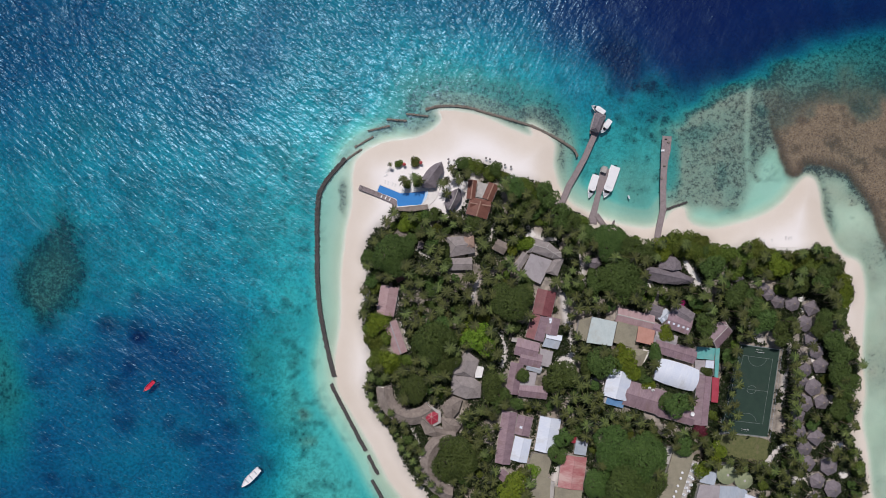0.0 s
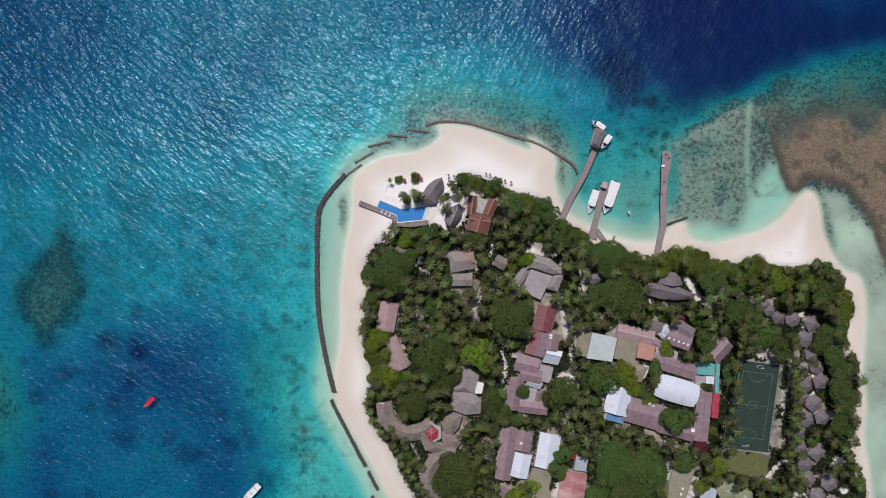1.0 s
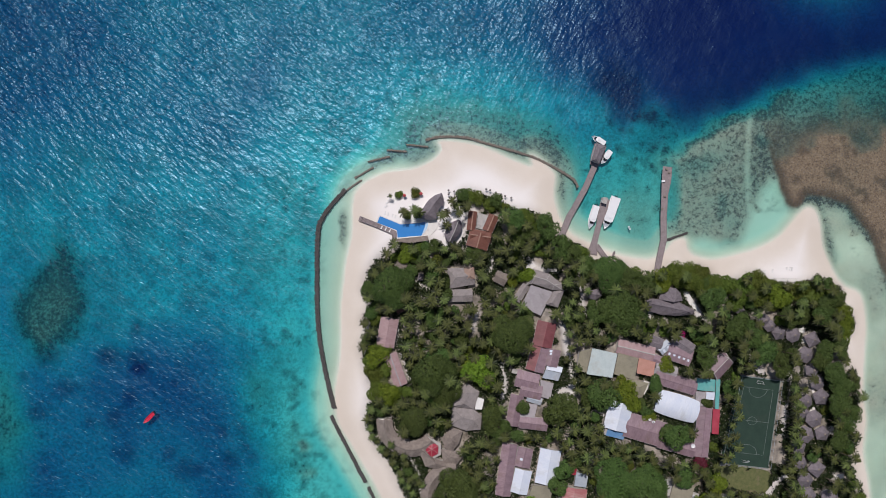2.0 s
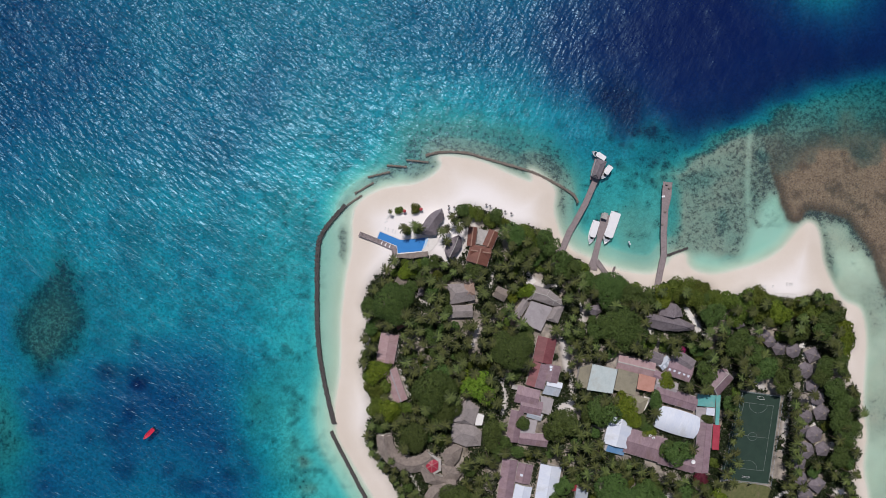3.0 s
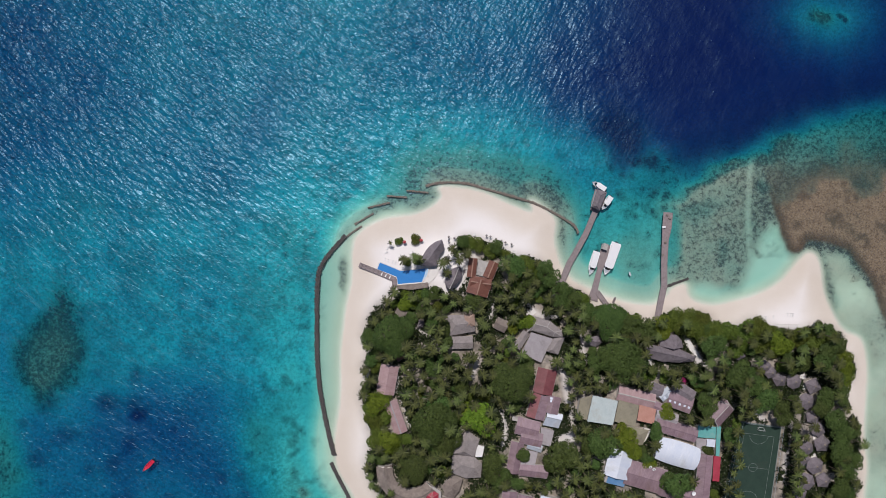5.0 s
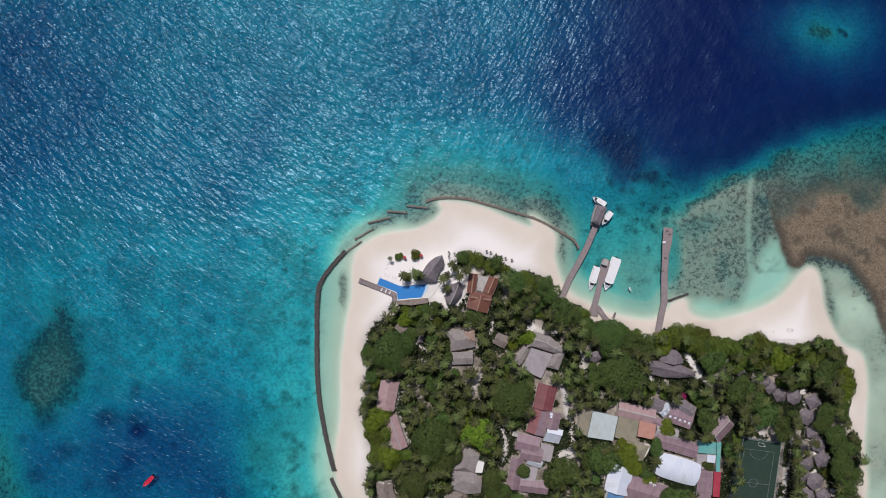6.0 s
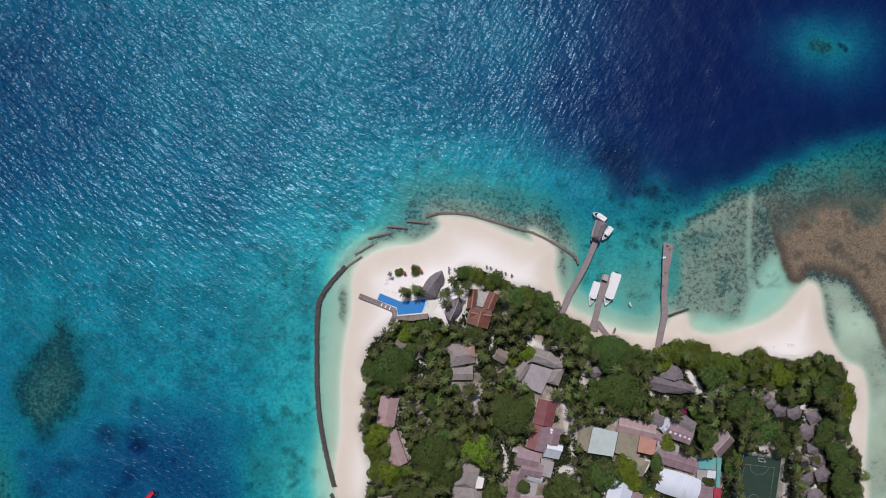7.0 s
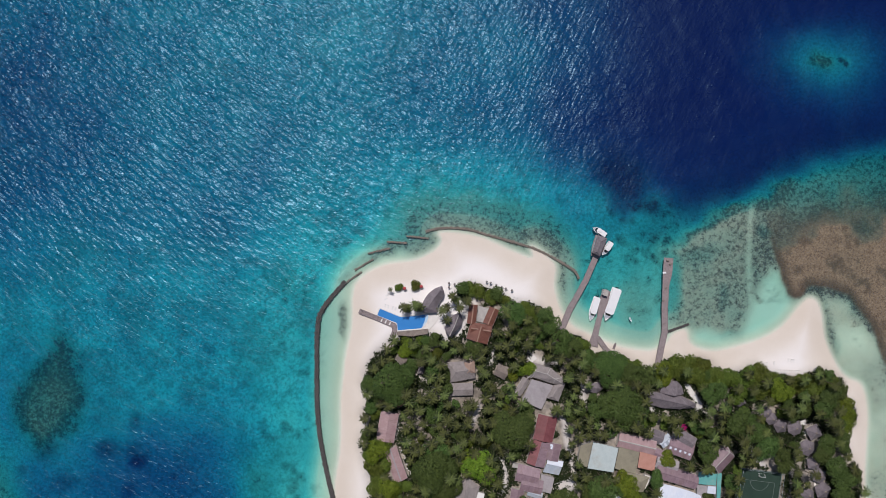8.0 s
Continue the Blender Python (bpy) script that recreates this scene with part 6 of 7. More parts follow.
gable_house((84.6, -43.8), (81.5, -55.6), 10.6, SHEET_WHITE, "white and pale blue sheet-roofed storehouse", 4.0, 1.9)
flat_house([(78.8, -55.3), (86.3, -57.5), (85.5, -60.2), (77.8, -58.2)], SHEET_BLUE, "small blue sheet roof below the white store", 2.8, 0.2)
gable_house((86.5, -53.2), (103.4, -58.2), 10.8, SHEET_MAUVE, "wide mauve sheet-roofed house", 3.4, 1.3)
flat_house([(77.9, -54.8), (80.4, -55.8), (79.3, -58.8), (76.9, -57.8)], CONCRETE, "small grey concrete water tank roof", 2.6, 0.1)
gable_house((100.9, -60.6), (116.8, -65.1), 6.0, SHEET_MAUVE, "pinkish grey sheet-roofed block under trees", 3.2, 0.9)
# lower row
gable_house((36.0, -61.3), (32.7, -83.7), 6.6, SHEET_MAUVE, "long dusky mauve sheet-roofed block", 3.4, 1.2)
gable_house((42.9, -63.3), (41.1, -71.6), 6.6, SHEET_MAUVE, "mauve roof with pale patched sheets", 3.2, 0.8, strips=((0.6, 0.5),))
gable_house((41.9, -72.5), (39.6, -82.7), 7.4, SHEET_WHITE, "pale blue-white sheet-roofed store", 3.6, 1.2)
gable_house((53.7, -63.8), (51.0, -78.7), 9.2, SHEET_WHITE, "large white sheet-roofed store", 4.0, 1.5)
flat_house([(45.6, -79.2), (54.7, -80.0), (52.2, -90.2), (42.9, -87.3)], SHEET_OLIVE, "flat olive beige roof below the white store", 3.6, 0.3)
flat_house([(44.9, -87.8), (53.7, -90.3), (53.2, -99.5), (45.3, -99.5)], SHEET_OLIVE, "flat beige roof beside sandy yard", 3.2, 0.2)
gable_house((64.0, -80.5), (62.0, -94.6), 11.0, SHEET_RED, "faded red and pink sheet-roofed house", 3.6, 1.0)
flat_house([(55.7, -93.7), (67.5, -95.3), (66.5, -103.5), (54.7, -102.5)], SHEET_OLIVE, "flat beige roof below the red house", 3.3, 0.2)
flat_house([(64.7, -73.8), (70.1, -74.8), (69.1, -80.6), (63.7, -79.6)], SHEET_ZINC, "zinc sheet roof behind the red house", 3.4, 0.4)
gable_house((31.5, -87.5), (34.9, -90.5), 4.5, SHEET_MAUVE, "small pinkish shed roof among palms", 2.8, 0.8)
gable_house((64.1, -71.7), (63.6, -75.1), 2.4, SHEET_CRIMSON, "tiny red roof beside trees", 2.6, 0.5)
flat_house([(53.1, -91.5), (55.8, -92.0), (54.8, -99.8), (52.3, -99.3)], CONCRETE, "narrow pale concrete yard wall roof", 2.4, 0.1)
flat_house([(107.7, -76.8), (116.1, -80.3), (108.4, -103.7), (100.0, -101.6)], SHEET_OLIVE, "long olive beige warehouse roof with white vents", 4.2, 0.3)
flat_house([(104.0, -77.5), (107.5, -77.1), (105.5, -84.9), (103.0, -83.4)], CONCRETE, "narrow pale roof beside the warehouse", 3.0, 0.2)
flat_house([(115.3, -82.8), (119.3, -84.3), (113.1, -100.9), (109.6, -99.9)], CONCRETE, "pale service yard roof with machinery", 1.2, 0.1)
flat_house([(119.9, -86.9), (126.9, -88.5), (125.3, -93.8), (118.8, -92.3)], SHEET_ZINC, "pale grey flat roof near the tanks", 3.0, 0.2)
flat_house([(118.7, -93.2), (127.6, -93.7), (127.0, -102.8), (116.6, -101.5)], GREY_SLAB, "grey sheet-roofed workshop with a white edge", 3.4, 0.3)
flat_house([(127.7, -93.8), (137.2, -94.4), (139.7, -96.3), (139.1, -102.9), (127.1, -102.9)], SHEET_ZINC, "pale zinc roof below the round tanks", 3.2, 0.2)
flat_house([(138.7, -97.3), (145.9, -99.8), (147.1, -104.2), (137.6, -104.2)], SHEET_WHITE, "white sheet roof at the edge of the village", 3.2, 0.2)


def roof_vent(place, z):
    root = thing("roof_vent", place, 0.0, "round white turbine vent on the warehouse roof", "roof vent", "warehouse vents", z=z)
    bm = bmesh.new()
    bmesh.ops.create_cone(bm, cap_ends=True, segments=12, radius1=0.35, radius2=0.35, depth=0.5, matrix=Matrix.Translation((0, 0, 0.2)))
    part("neck", bm, SHEET_ZINC, root)
    bm = bmesh.new()
    bmesh.ops.create_uvsphere(bm, u_segments=12, v_segments=6, radius=0.62, matrix=Matrix.Translation((0, 0, 0.7)) @ Matrix.Diagonal((1, 1, 0.7, 1)))
    part("turbine", bm, GELCOAT, root)


for p in [(110.6, -87.7), (109.9, -90.1), (108.6, -93.3), (107.8, -95.7), (106.8, -97.9)]:
    roof_vent(p, land(p) + 4.25)


def machine(place, size, label):
    root = thing("air_conditioner", place, rnd.uniform(-0.3, 0.3) - 0.4, label, "air conditioner", "service machines", z=land(place) + 1.25)
    bm = bmesh.new()
    block(bm, -size, size, -size * 0.7, size * 0.7, 0, 0.9)
    bmesh.ops.bevel(bm, geom=bm.edges[:], offset=0.05, segments=1, affect="EDGES")
    part("case", bm, GELCOAT, root)
    bm = bmesh.new()
    bmesh.ops.create_cone(bm, cap_ends=True, segments=12, radius1=size * 0.5, radius2=size * 0.45, depth=0.12, matrix=Matrix.Translation((0, 0, 0.95)))
    part("fan_grille", bm, DECK_GREY, root)


for p in [(116.8, -85.2), (115.8, -87.7), (117.3, -88.2), (115.0, -90.2), (116.2, -91.1), (114.0, -92.6), (115.5, -93.8), (113.2, -95.1), (114.4, -96.5), (112.2, -98.0)]:
    machine(p, 0.75, "white boxed cooling machine on the service yard")


def tank(place, r, label):
    root = thing("storage_tank", place, 0.3, label, "tank", "round storage tanks")
    keep_clear(ring(r, 10, place[0], place[1]))
    bm = bmesh.new()
    prism(bm, ring(r, 28), 0, 3.4)
    part("shell", bm, CONCRETE, root)
    for k in range(14):
        a, b = 2 * math.pi * k / 14, 2 * math.pi * (k + 1) / 14
        bm = bmesh.new()
        pts = [(0.4, 4.6), (r * 0.55, 4.3), (r * 1.04, 3.4)]
        va = [bm.verts.new((q * math.cos(t), q * math.sin(t), z)) for t in (a, b) for q, z in pts]
        vb = [bm.verts.new((q * math.cos(t), q * math.sin(t), z - 0.12)) for t in (a, b) for q, z in pts]
        for f in ((0, 1, 4, 3), (1, 2, 5, 4)):
            bm.faces.new([va[i] for i in f]), bm.faces.new([vb[i] for i in f[::-1]])
        for i, j in ((0, 1), (1, 2), (2, 5), (5, 4), (4, 3), (3, 0)):
            bm.faces.new((va[j], va[i], vb[i], vb[j]))
        bmesh.ops.recalc_face_normals(bm, faces=bm.faces)
        part("roof_panel", bm, TANK_GREEN, root)
    bm = bmesh.new()
    prism(bm, ring(0.55, 12), 4.3, 4.8)
    part("hatch", bm, CONCRETE, root)


tank((130.7, -88.9), 4.3, "round tank with a dull green ribbed cover")
tank((138.1, -91.4), 3.9, "round tank with an olive green ribbed cover")

# restaurant of curved roofs by the south-west beach
CURVED = "long curved grey-brown thatched restaurant roof"
arc_house((-6.7, -51.8), 8.2, 15.2, 175, 318, CURVED, THATCH_WARM)
arc_house((12.9, -84.0), 9.6, 15.8, 92, 262, "curved grey-brown thatched roof round a large tree", THATCH_WARM)
hip_house([(-4.3, -62.4), (-1.8, -61.1), (3.1, -67.7), (9.0, -69.5), (10.9, -71.9), (4.8, -72.6), (-0.8, -70.9)], [(-1.3, -64.1), (4.0, -69.4)], THATCH_WARM, "brown thatched roof joining the curved roofs", 3.4, 2.0)
hip_house([(6.5, -58.7), (10.9, -54.4), (15.4, -55.9), (13.9, -61.2), (10.9, -64.6), (7.5, -63.1)], [(10.4, -58.3), (10.9, -59.8)], THATCH_WARM, "pointed grey-brown thatched roof of the restaurant", 3.4, 2.2)
hip_house([(6.0, -63.6), (11.4, -64.1), (15.3, -67.1), (12.4, -71.0), (7.0, -69.5)], [(9.4, -66.1), (11.8, -67.1)], THATCH_WARM, "low brown thatched roof of the restaurant", 3.4, 1.8)
hip_house(ring(4.6, 6, *(2.1, -63.6), 0.5), [(2.1, -63.1)], CONCRETE, "six-sided pale roof base with a low rim", 3.4, 0.5, "pavilion", "pavilion")
hip_house(ring(3.2, 6, *(2.1, -63.6), 0.5), [(2.1, -63.1)], SHEET_CRIMSON, "six-sided crimson pavilion roof at the restaurant", 4.1, 1.3, "pavilion", "pavilion", cap=SHEET_RED)
hip_house([(12.4, -39.7), (17.3, -35.0), (22.7, -39.2), (20.3, -46.6), (10.9, -45.1)], [(16.2, -39.4), (16.2, -43.8)], SHINGLE_GREY, "grey shingled hip-roofed house by the restaurant", 3.4, 2.0)
hip_house([(10.9, -45.5), (20.3, -46.6), (23.7, -49.5), (23.2, -55.4), (16.8, -55.8), (10.4, -53.4)], [(14.8, -49.6), (20.1, -51.1)], SHINGLE_GREY, "grey shingled wing roof with a pale edge", 3.2, 1.6)
flat_house([(21.6, -41.3), (24.8, -42.3), (23.8, -46.7), (20.8, -46.7)], CANVAS_WHITE, "small white awning beside the grey roof", 3.0, 0.2, name="awning", category="awning")
flat_house([(-18.5, -50.5), (-15.1, -50.0), (-16.1, -55.4), (-18.5, -54.4)], THATCH_WARM, "low grey-brown thatched annex by the beach", 3.0, 0.4)

# small things about the houses
def water_tank(place, label):
    root = thing("water_tank", place, 0.0, label, "water tank")
    bm = bmesh.new()
    prism(bm, ring(0.95, 16), 0, 1.9)
    part("shell", bm, DARK_GLASS, root)
    bm = bmesh.new()
    bmesh.ops.create_cone(bm, cap_ends=True, segments=16, radius1=0.98, radius2=0.3, depth=0.35, matrix=Matrix.Translation((0, 0, 2.06)))
    part("lid", bm, CANVAS_DARK, root)


water_tank((52.7, -37.1), "round black plastic water tank on the village yard")
boat((54.5, -40.3), (55.8, -37.3), 0.9, "small bright blue boat stored beside the sandy lane", SHEET_BLUE, cabin=False, keel=0.1)


def dish(place, z):
    root = thing("satellite_dish", place, 0.6, "round white satellite dish on a house roof", "satellite dish", z=z)
    part("mast", tube([(0, 0, 0), (0, 0, 0.9)], [0.06, 0.06], 6), SHEET_ZINC, root)
    bm = bmesh.new()
    rows = [[bm.verts.new((*q, zz)) for q in ring(rad, 16)] for rad, zz in ((0.1, 0.9), (0.55, 1.0), (0.95, 1.3), (0.93, 1.34), (0.5, 1.06), (0.08, 0.96))]
    for p, q in zip(rows, rows[1:]):
        for i in range(16):
            bm.faces.new((p[i], p[(i + 1) % 16], q[(i + 1) % 16], q[i]))
    bm.faces.new(rows[0][::-1]), bm.faces.new(rows[-1])
    part("reflector", bm, GELCOAT, root)


dish((115.5, -62.6), 1.2 + 3.4)
for p in [(96.8, -51.2), (98.3, -52.2)]:
    root = thing("air_conditioner", p, 0.3, "white boxed air conditioner on the mauve roof", "air conditioner", "service machines", z=1.2 + 3.9)
    bm = bmesh.new()
    block(bm, -0.6, 0.6, -0.4, 0.4, 0, 0.8)
    bmesh.ops.bevel(bm, geom=bm.edges[:], offset=0.05, segments=1, affect="EDGES")
    part("case", bm, GELCOAT, root)
    bm = bmesh.new()
    bmesh.ops.create_cone(bm, cap_ends=True, segments=12, radius1=0.24, radius2=0.22, depth=0.1, matrix=Matrix.Translation((0, 0, 0.84)))
    part("fan_grille", bm, DARK_GLASS, root)


def garden_wall(place, facing, r=0.95):
    """A low white wall bent round a little terrace."""
    root = thing("garden_wall", place, facing, "low curved white garden wall round a small terrace", "garden wall", "terrace walls")
    bm = bmesh.new()
    angles = [math.pi * (i / 10) - math.pi / 2 for i in range(11)]
    rows = [[bm.verts.new((q * math.cos(a), q * math.sin(a), z)) for q, z in ((r, -0.1), (r + 0.17, -0.1), (r + 0.17, 1.0), (r, 1.0))] for a in angles]
    for p, q in zip(rows, rows[1:]):
        for i in range(4):
            bm.faces.new((p[i], p[(i + 1) % 4], q[(i + 1) % 4], q[i]))
    bm.faces.new(rows[0]), bm.faces.new(rows[-1][::-1])
    bmesh.ops.recalc_face_normals(bm, faces=bm.faces)
    part("wall", bm, CANVAS_WHITE, root)
    keep_clear(ring(r, 8, place[0], place[1]))


for x, y in [(-13.1, -9.3), (-13.4, -12.3), (-13.6, -15.6), (-14.1, -18.3), (-12.1, -23.8), (-10.6, -27.2), (-9.3, -31.0), (-8.3, -33.7)]:
    garden_wall((x, y), 0.15)
for c in ([(165.0, -12.2), (167.3, -11.7), (167.8, -13.8), (165.2, -14.3)], [(165.7, -17.0), (167.7, -16.8), (167.5, -18.6), (165.4, -18.8)], [(169.3, -47.7), (171.4, -46.7), (172.3, -48.2), (170.0, -49.7)], [(174.3, -85.2), (176.3, -83.7), (177.3, -85.2), (175.3, -86.9)], [(181.3, -89.7), (184.9, -88.7), (186.4, -91.2), (182.8, -92.7)],
          [(177.8, -55.7), (179.9, -55.3), (180.4, -57.3), (178.3, -57.7)], [(180.5, -77.2), (184.1, -76.3), (184.6, -78.3), (181.0, -79.0)], [(42.7, 15.2), (46.3, 17.7), (48.3, 15.7), (45.8, 13.7)], [(172.8, -20.6), (175.4, -20.1), (175.9, -21.6), (173.3, -22.1)], [(170.5, -37.7), (171.8, -37.2), (172.0, -40.7), (170.7, -40.7)]):
    flat_house(c, PAVING, "small pale paved terrace between thatched bungalows", 0.3, 0.02, walls=PAVING, name="terrace", category="terrace")

# round bungalows
for k, (x, y, r) in enumerate([(148.5, -8.3, 2.6), (155.0, -14.1, 3.0), (161.3, -14.8, 3.2), (169.9, -16.8, 3.5), (166.7, -23.5, 3.5), (169.6, -30.2, 3.2), (171.8, -35.7, 3.0), (173.5, -42.1, 3.6), (166.4, -43.9, 3.0), (164.6, -48.6, 3.1), (170.0, -51.5, 3.7), (173.7, -58.0, 3.3), (166.2, -58.4, 3.4), (163.1, -63.8, 3.2), (163.5, -70.5, 3.0), (170.9, -73.2, 3.7), (165.8, -78.1, 3.3), (167.0, -84.8, 3.5), (176.5, -86.1, 3.6), (171.1, -92.4, 3.5), (178.1, -95.9, 3.7), (170.0, -100.2, 3.0), (151.0, -10.8, 2.6)]):
    bungalow((x, y), r * (1.08 if k % 3 else 1.16), rnd.uniform(0, 1.6), "bungalow with a faceted mauve grey thatched roof on pale walls", (6, 5, 7, 4, 6, 5)[k % 6])


# ---- football court ----
def court():
    c = [Vector(p) for p in [(138.6, -32.8), (156.6, -35.2), (150.5, -73.7), (128.7, -71.2)]]
    mid = sum(c, Vector((0, 0))) / 4
    root = thing("football_court", mid, 0.0, "dark green fenced football court with worn white lines", "sports court")
    keep_clear([mid + (p - mid) * 1.03 for p in c])
    q = [p - mid for p in c]
    order = q[::-1]
    bm = bmesh.new()
    prism(bm, order, -0.5, 0.12)
    part("playing_surface", bm, TURF, root)

    def at(u, v):
        p = q[0].lerp(q[1], u).lerp(q[3].lerp(q[2], u), v)
        return (p.x, p.y, 0.118)

    def stripe(points):
        for a, b in zip(points, points[1:]):
            part("line", bar(at(*a), at(*b), 0.055, 0.012), PAINT, root)

    stripe([(0.15, 0.12), (0.86, 0.12), (0.86, 0.86), (0.15, 0.86), (0.15, 0.12)])
    stripe([(0.15, 0.49), (0.86, 0.49)])
    for cv, r0, r1 in ((0.49, 0, 360), (0.12, 0, 180), (0.86, 180, 360)):
        rad = 0.1 if cv == 0.49 else 0.22
        stripe([(0.5 + rad * math.cos(radians(a)), cv + rad * 0.46 * math.sin(radians(a))) for a in np.linspace(r0, r1, 17)])
    for a, b in zip(q, q[1:] + q[:1]):
        part("kerb", bar((a.x, a.y, 0.0), (b.x, b.y, 0.0), 0.22, 0.28), PAINT, root)
        d = b - a
        n = int(d.length / 4)
        for i in range(n):
            p = a + d * (i / n)
            part("fence_post", tube([(p.x, p.y, 0), (p.x, p.y, 2.6)], [0.05, 0.05], 5), SHEET_ZINC, root)
        part("fence_rail", bar((a.x, a.y, 2.55), (b.x, b.y, 2.55), 0.04, 0.06), SHEET_ZINC, root)
    for u, v, s in ((0.5, 0.06, 1), (0.5, 0.935, -1)):
        g = thing("football_goal", (mid.x + at(u, v)[0], mid.y + at(u, v)[1]), math.atan2((q[1] - q[0]).y, (q[1] - q[0]).x), "small white framed football goal on the court", "goal", "football goals", z=root.location.z + 0.13)
        for x in (-1.3, 1.3):
            part("goal_post", tube([(x, 0, 0), (x, 0, 2.0)], [0.06, 0.06], 6), GELCOAT, g)
            part("back_stay", tube([(x, 0, 2.0), (x, s * 1.0, 0.1)], [0.05, 0.05], 6), GELCOAT, g)
        part("crossbar", tube([(-1.3, 0, 2.0), (1.3, 0, 2.0)], [0.06, 0.06], 6), GELCOAT, g)
        part("ground_bar", tube([(-1.3, s * 1.0, 0.08), (1.3, s * 1.0, 0.08)], [0.05, 0.05], 6), GELCOAT, g)


court()
GRASS_PATCH = [(128.8, -72.5), (150.8, -75.1), (148.9, -84.3), (136.3, -83.4), (130.0, -79.2)]
bm = bmesh.new()
gp = [Vector(p) for p in smooth_line(GRASS_PATCH, True, 5)][::-1]
prism(bm, gp, 0.5, 1.32)
tagged(part("lawn", bm, GRASS, None), "dry yellowish grass strip beside the football court", "lawn", kind="stuff")
keep_clear(GRASS_PATCH)

for line, w in LANES:
    line_s = smooth_line(line, False, 3)
    nrm = np.gradient(line_s, axis=0)
    nrm = np.stack([-nrm[:, 1], nrm[:, 0]], -1) / np.maximum(np.linalg.norm(nrm, axis=1), 1e-6)[:, None] * w * 0.3
    keep_clear(np.concatenate([line_s + nrm, (line_s - nrm)[::-1]]))


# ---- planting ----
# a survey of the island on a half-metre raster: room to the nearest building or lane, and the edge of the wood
SURVEY_X, SURVEY_Y = np.arange(-60, 215, 0.5), np.arange(-130, 75, 0.5)
SX, SY = np.meshgrid(SURVEY_X, SURVEY_Y)
ROOM = np.full(SX.shape, 9.0)
for f in FOOTPRINTS:
    lo, hi = f.min(0) - 4, f.max(0) + 4
    j0, j1 = np.searchsorted(SURVEY_Y, (lo[1], hi[1]))
    i0, i1 = np.searchsorted(SURVEY_X, (lo[0], hi[0]))
    if i1 > i0 and j1 > j0:
        ROOM[j0:j1, i0:i1] = np.minimum(ROOM[j0:j1, i0:i1], -signed(SX[j0:j1, i0:i1], SY[j0:j1, i0:i1], f))
IN_WOOD = inside(SX, SY, WOOD)


def surveyed(table, p):
    j, i = int((p[1] - SURVEY_Y[0]) * 2), int((p[0] - SURVEY_X[0]) * 2)
    return table[min(max(j, 0), table.shape[0] - 1), min(max(i, 0), table.shape[1] - 1)]


def may_grow(p, margin, lean=1.0):
    return surveyed(IN_WOOD, p) and surveyed(IN_WOOD, (p[0] * lean, p[1] * lean)) and surveyed(ROOM, p) > margin


def near_hut(p, margin):
    return any((p[0] - x) ** 2 + (p[1] - y) ** 2 < (r + margin) ** 2 for x, y, r in HUTS)


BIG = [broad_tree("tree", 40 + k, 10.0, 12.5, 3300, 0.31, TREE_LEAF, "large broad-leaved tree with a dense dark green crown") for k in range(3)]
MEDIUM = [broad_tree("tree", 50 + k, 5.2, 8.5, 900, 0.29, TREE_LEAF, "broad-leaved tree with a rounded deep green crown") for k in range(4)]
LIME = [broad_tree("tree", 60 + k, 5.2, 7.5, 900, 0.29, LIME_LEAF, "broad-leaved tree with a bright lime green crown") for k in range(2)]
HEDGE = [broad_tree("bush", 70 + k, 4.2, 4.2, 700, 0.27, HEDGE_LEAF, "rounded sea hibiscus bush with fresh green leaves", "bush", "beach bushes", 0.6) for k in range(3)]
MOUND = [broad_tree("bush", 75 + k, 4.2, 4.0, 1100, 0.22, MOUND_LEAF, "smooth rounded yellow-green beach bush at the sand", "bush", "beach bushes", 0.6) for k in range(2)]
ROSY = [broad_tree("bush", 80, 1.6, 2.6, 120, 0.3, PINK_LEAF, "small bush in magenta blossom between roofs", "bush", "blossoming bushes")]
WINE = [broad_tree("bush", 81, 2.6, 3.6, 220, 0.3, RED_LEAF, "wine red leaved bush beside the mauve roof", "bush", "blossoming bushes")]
used = set()
taken = []


def plant(stock, p, size, turn=None):
    proto = stock[rnd.randrange(len(stock))]
    m = pose(p[0], p[1], land(p) + 0.02, 0, 0, rnd.uniform(0, 360)) @ Matrix.Diagonal((size, size, size * rnd.uniform(0.92, 1.08), 1))
    if proto.name in used:
        ob = copy_thing(proto, m)
        ob.matrix_basis = m
    else:
        used.add(proto.name)
        proto.matrix_basis = m
    taken.append((p[0], p[1]))


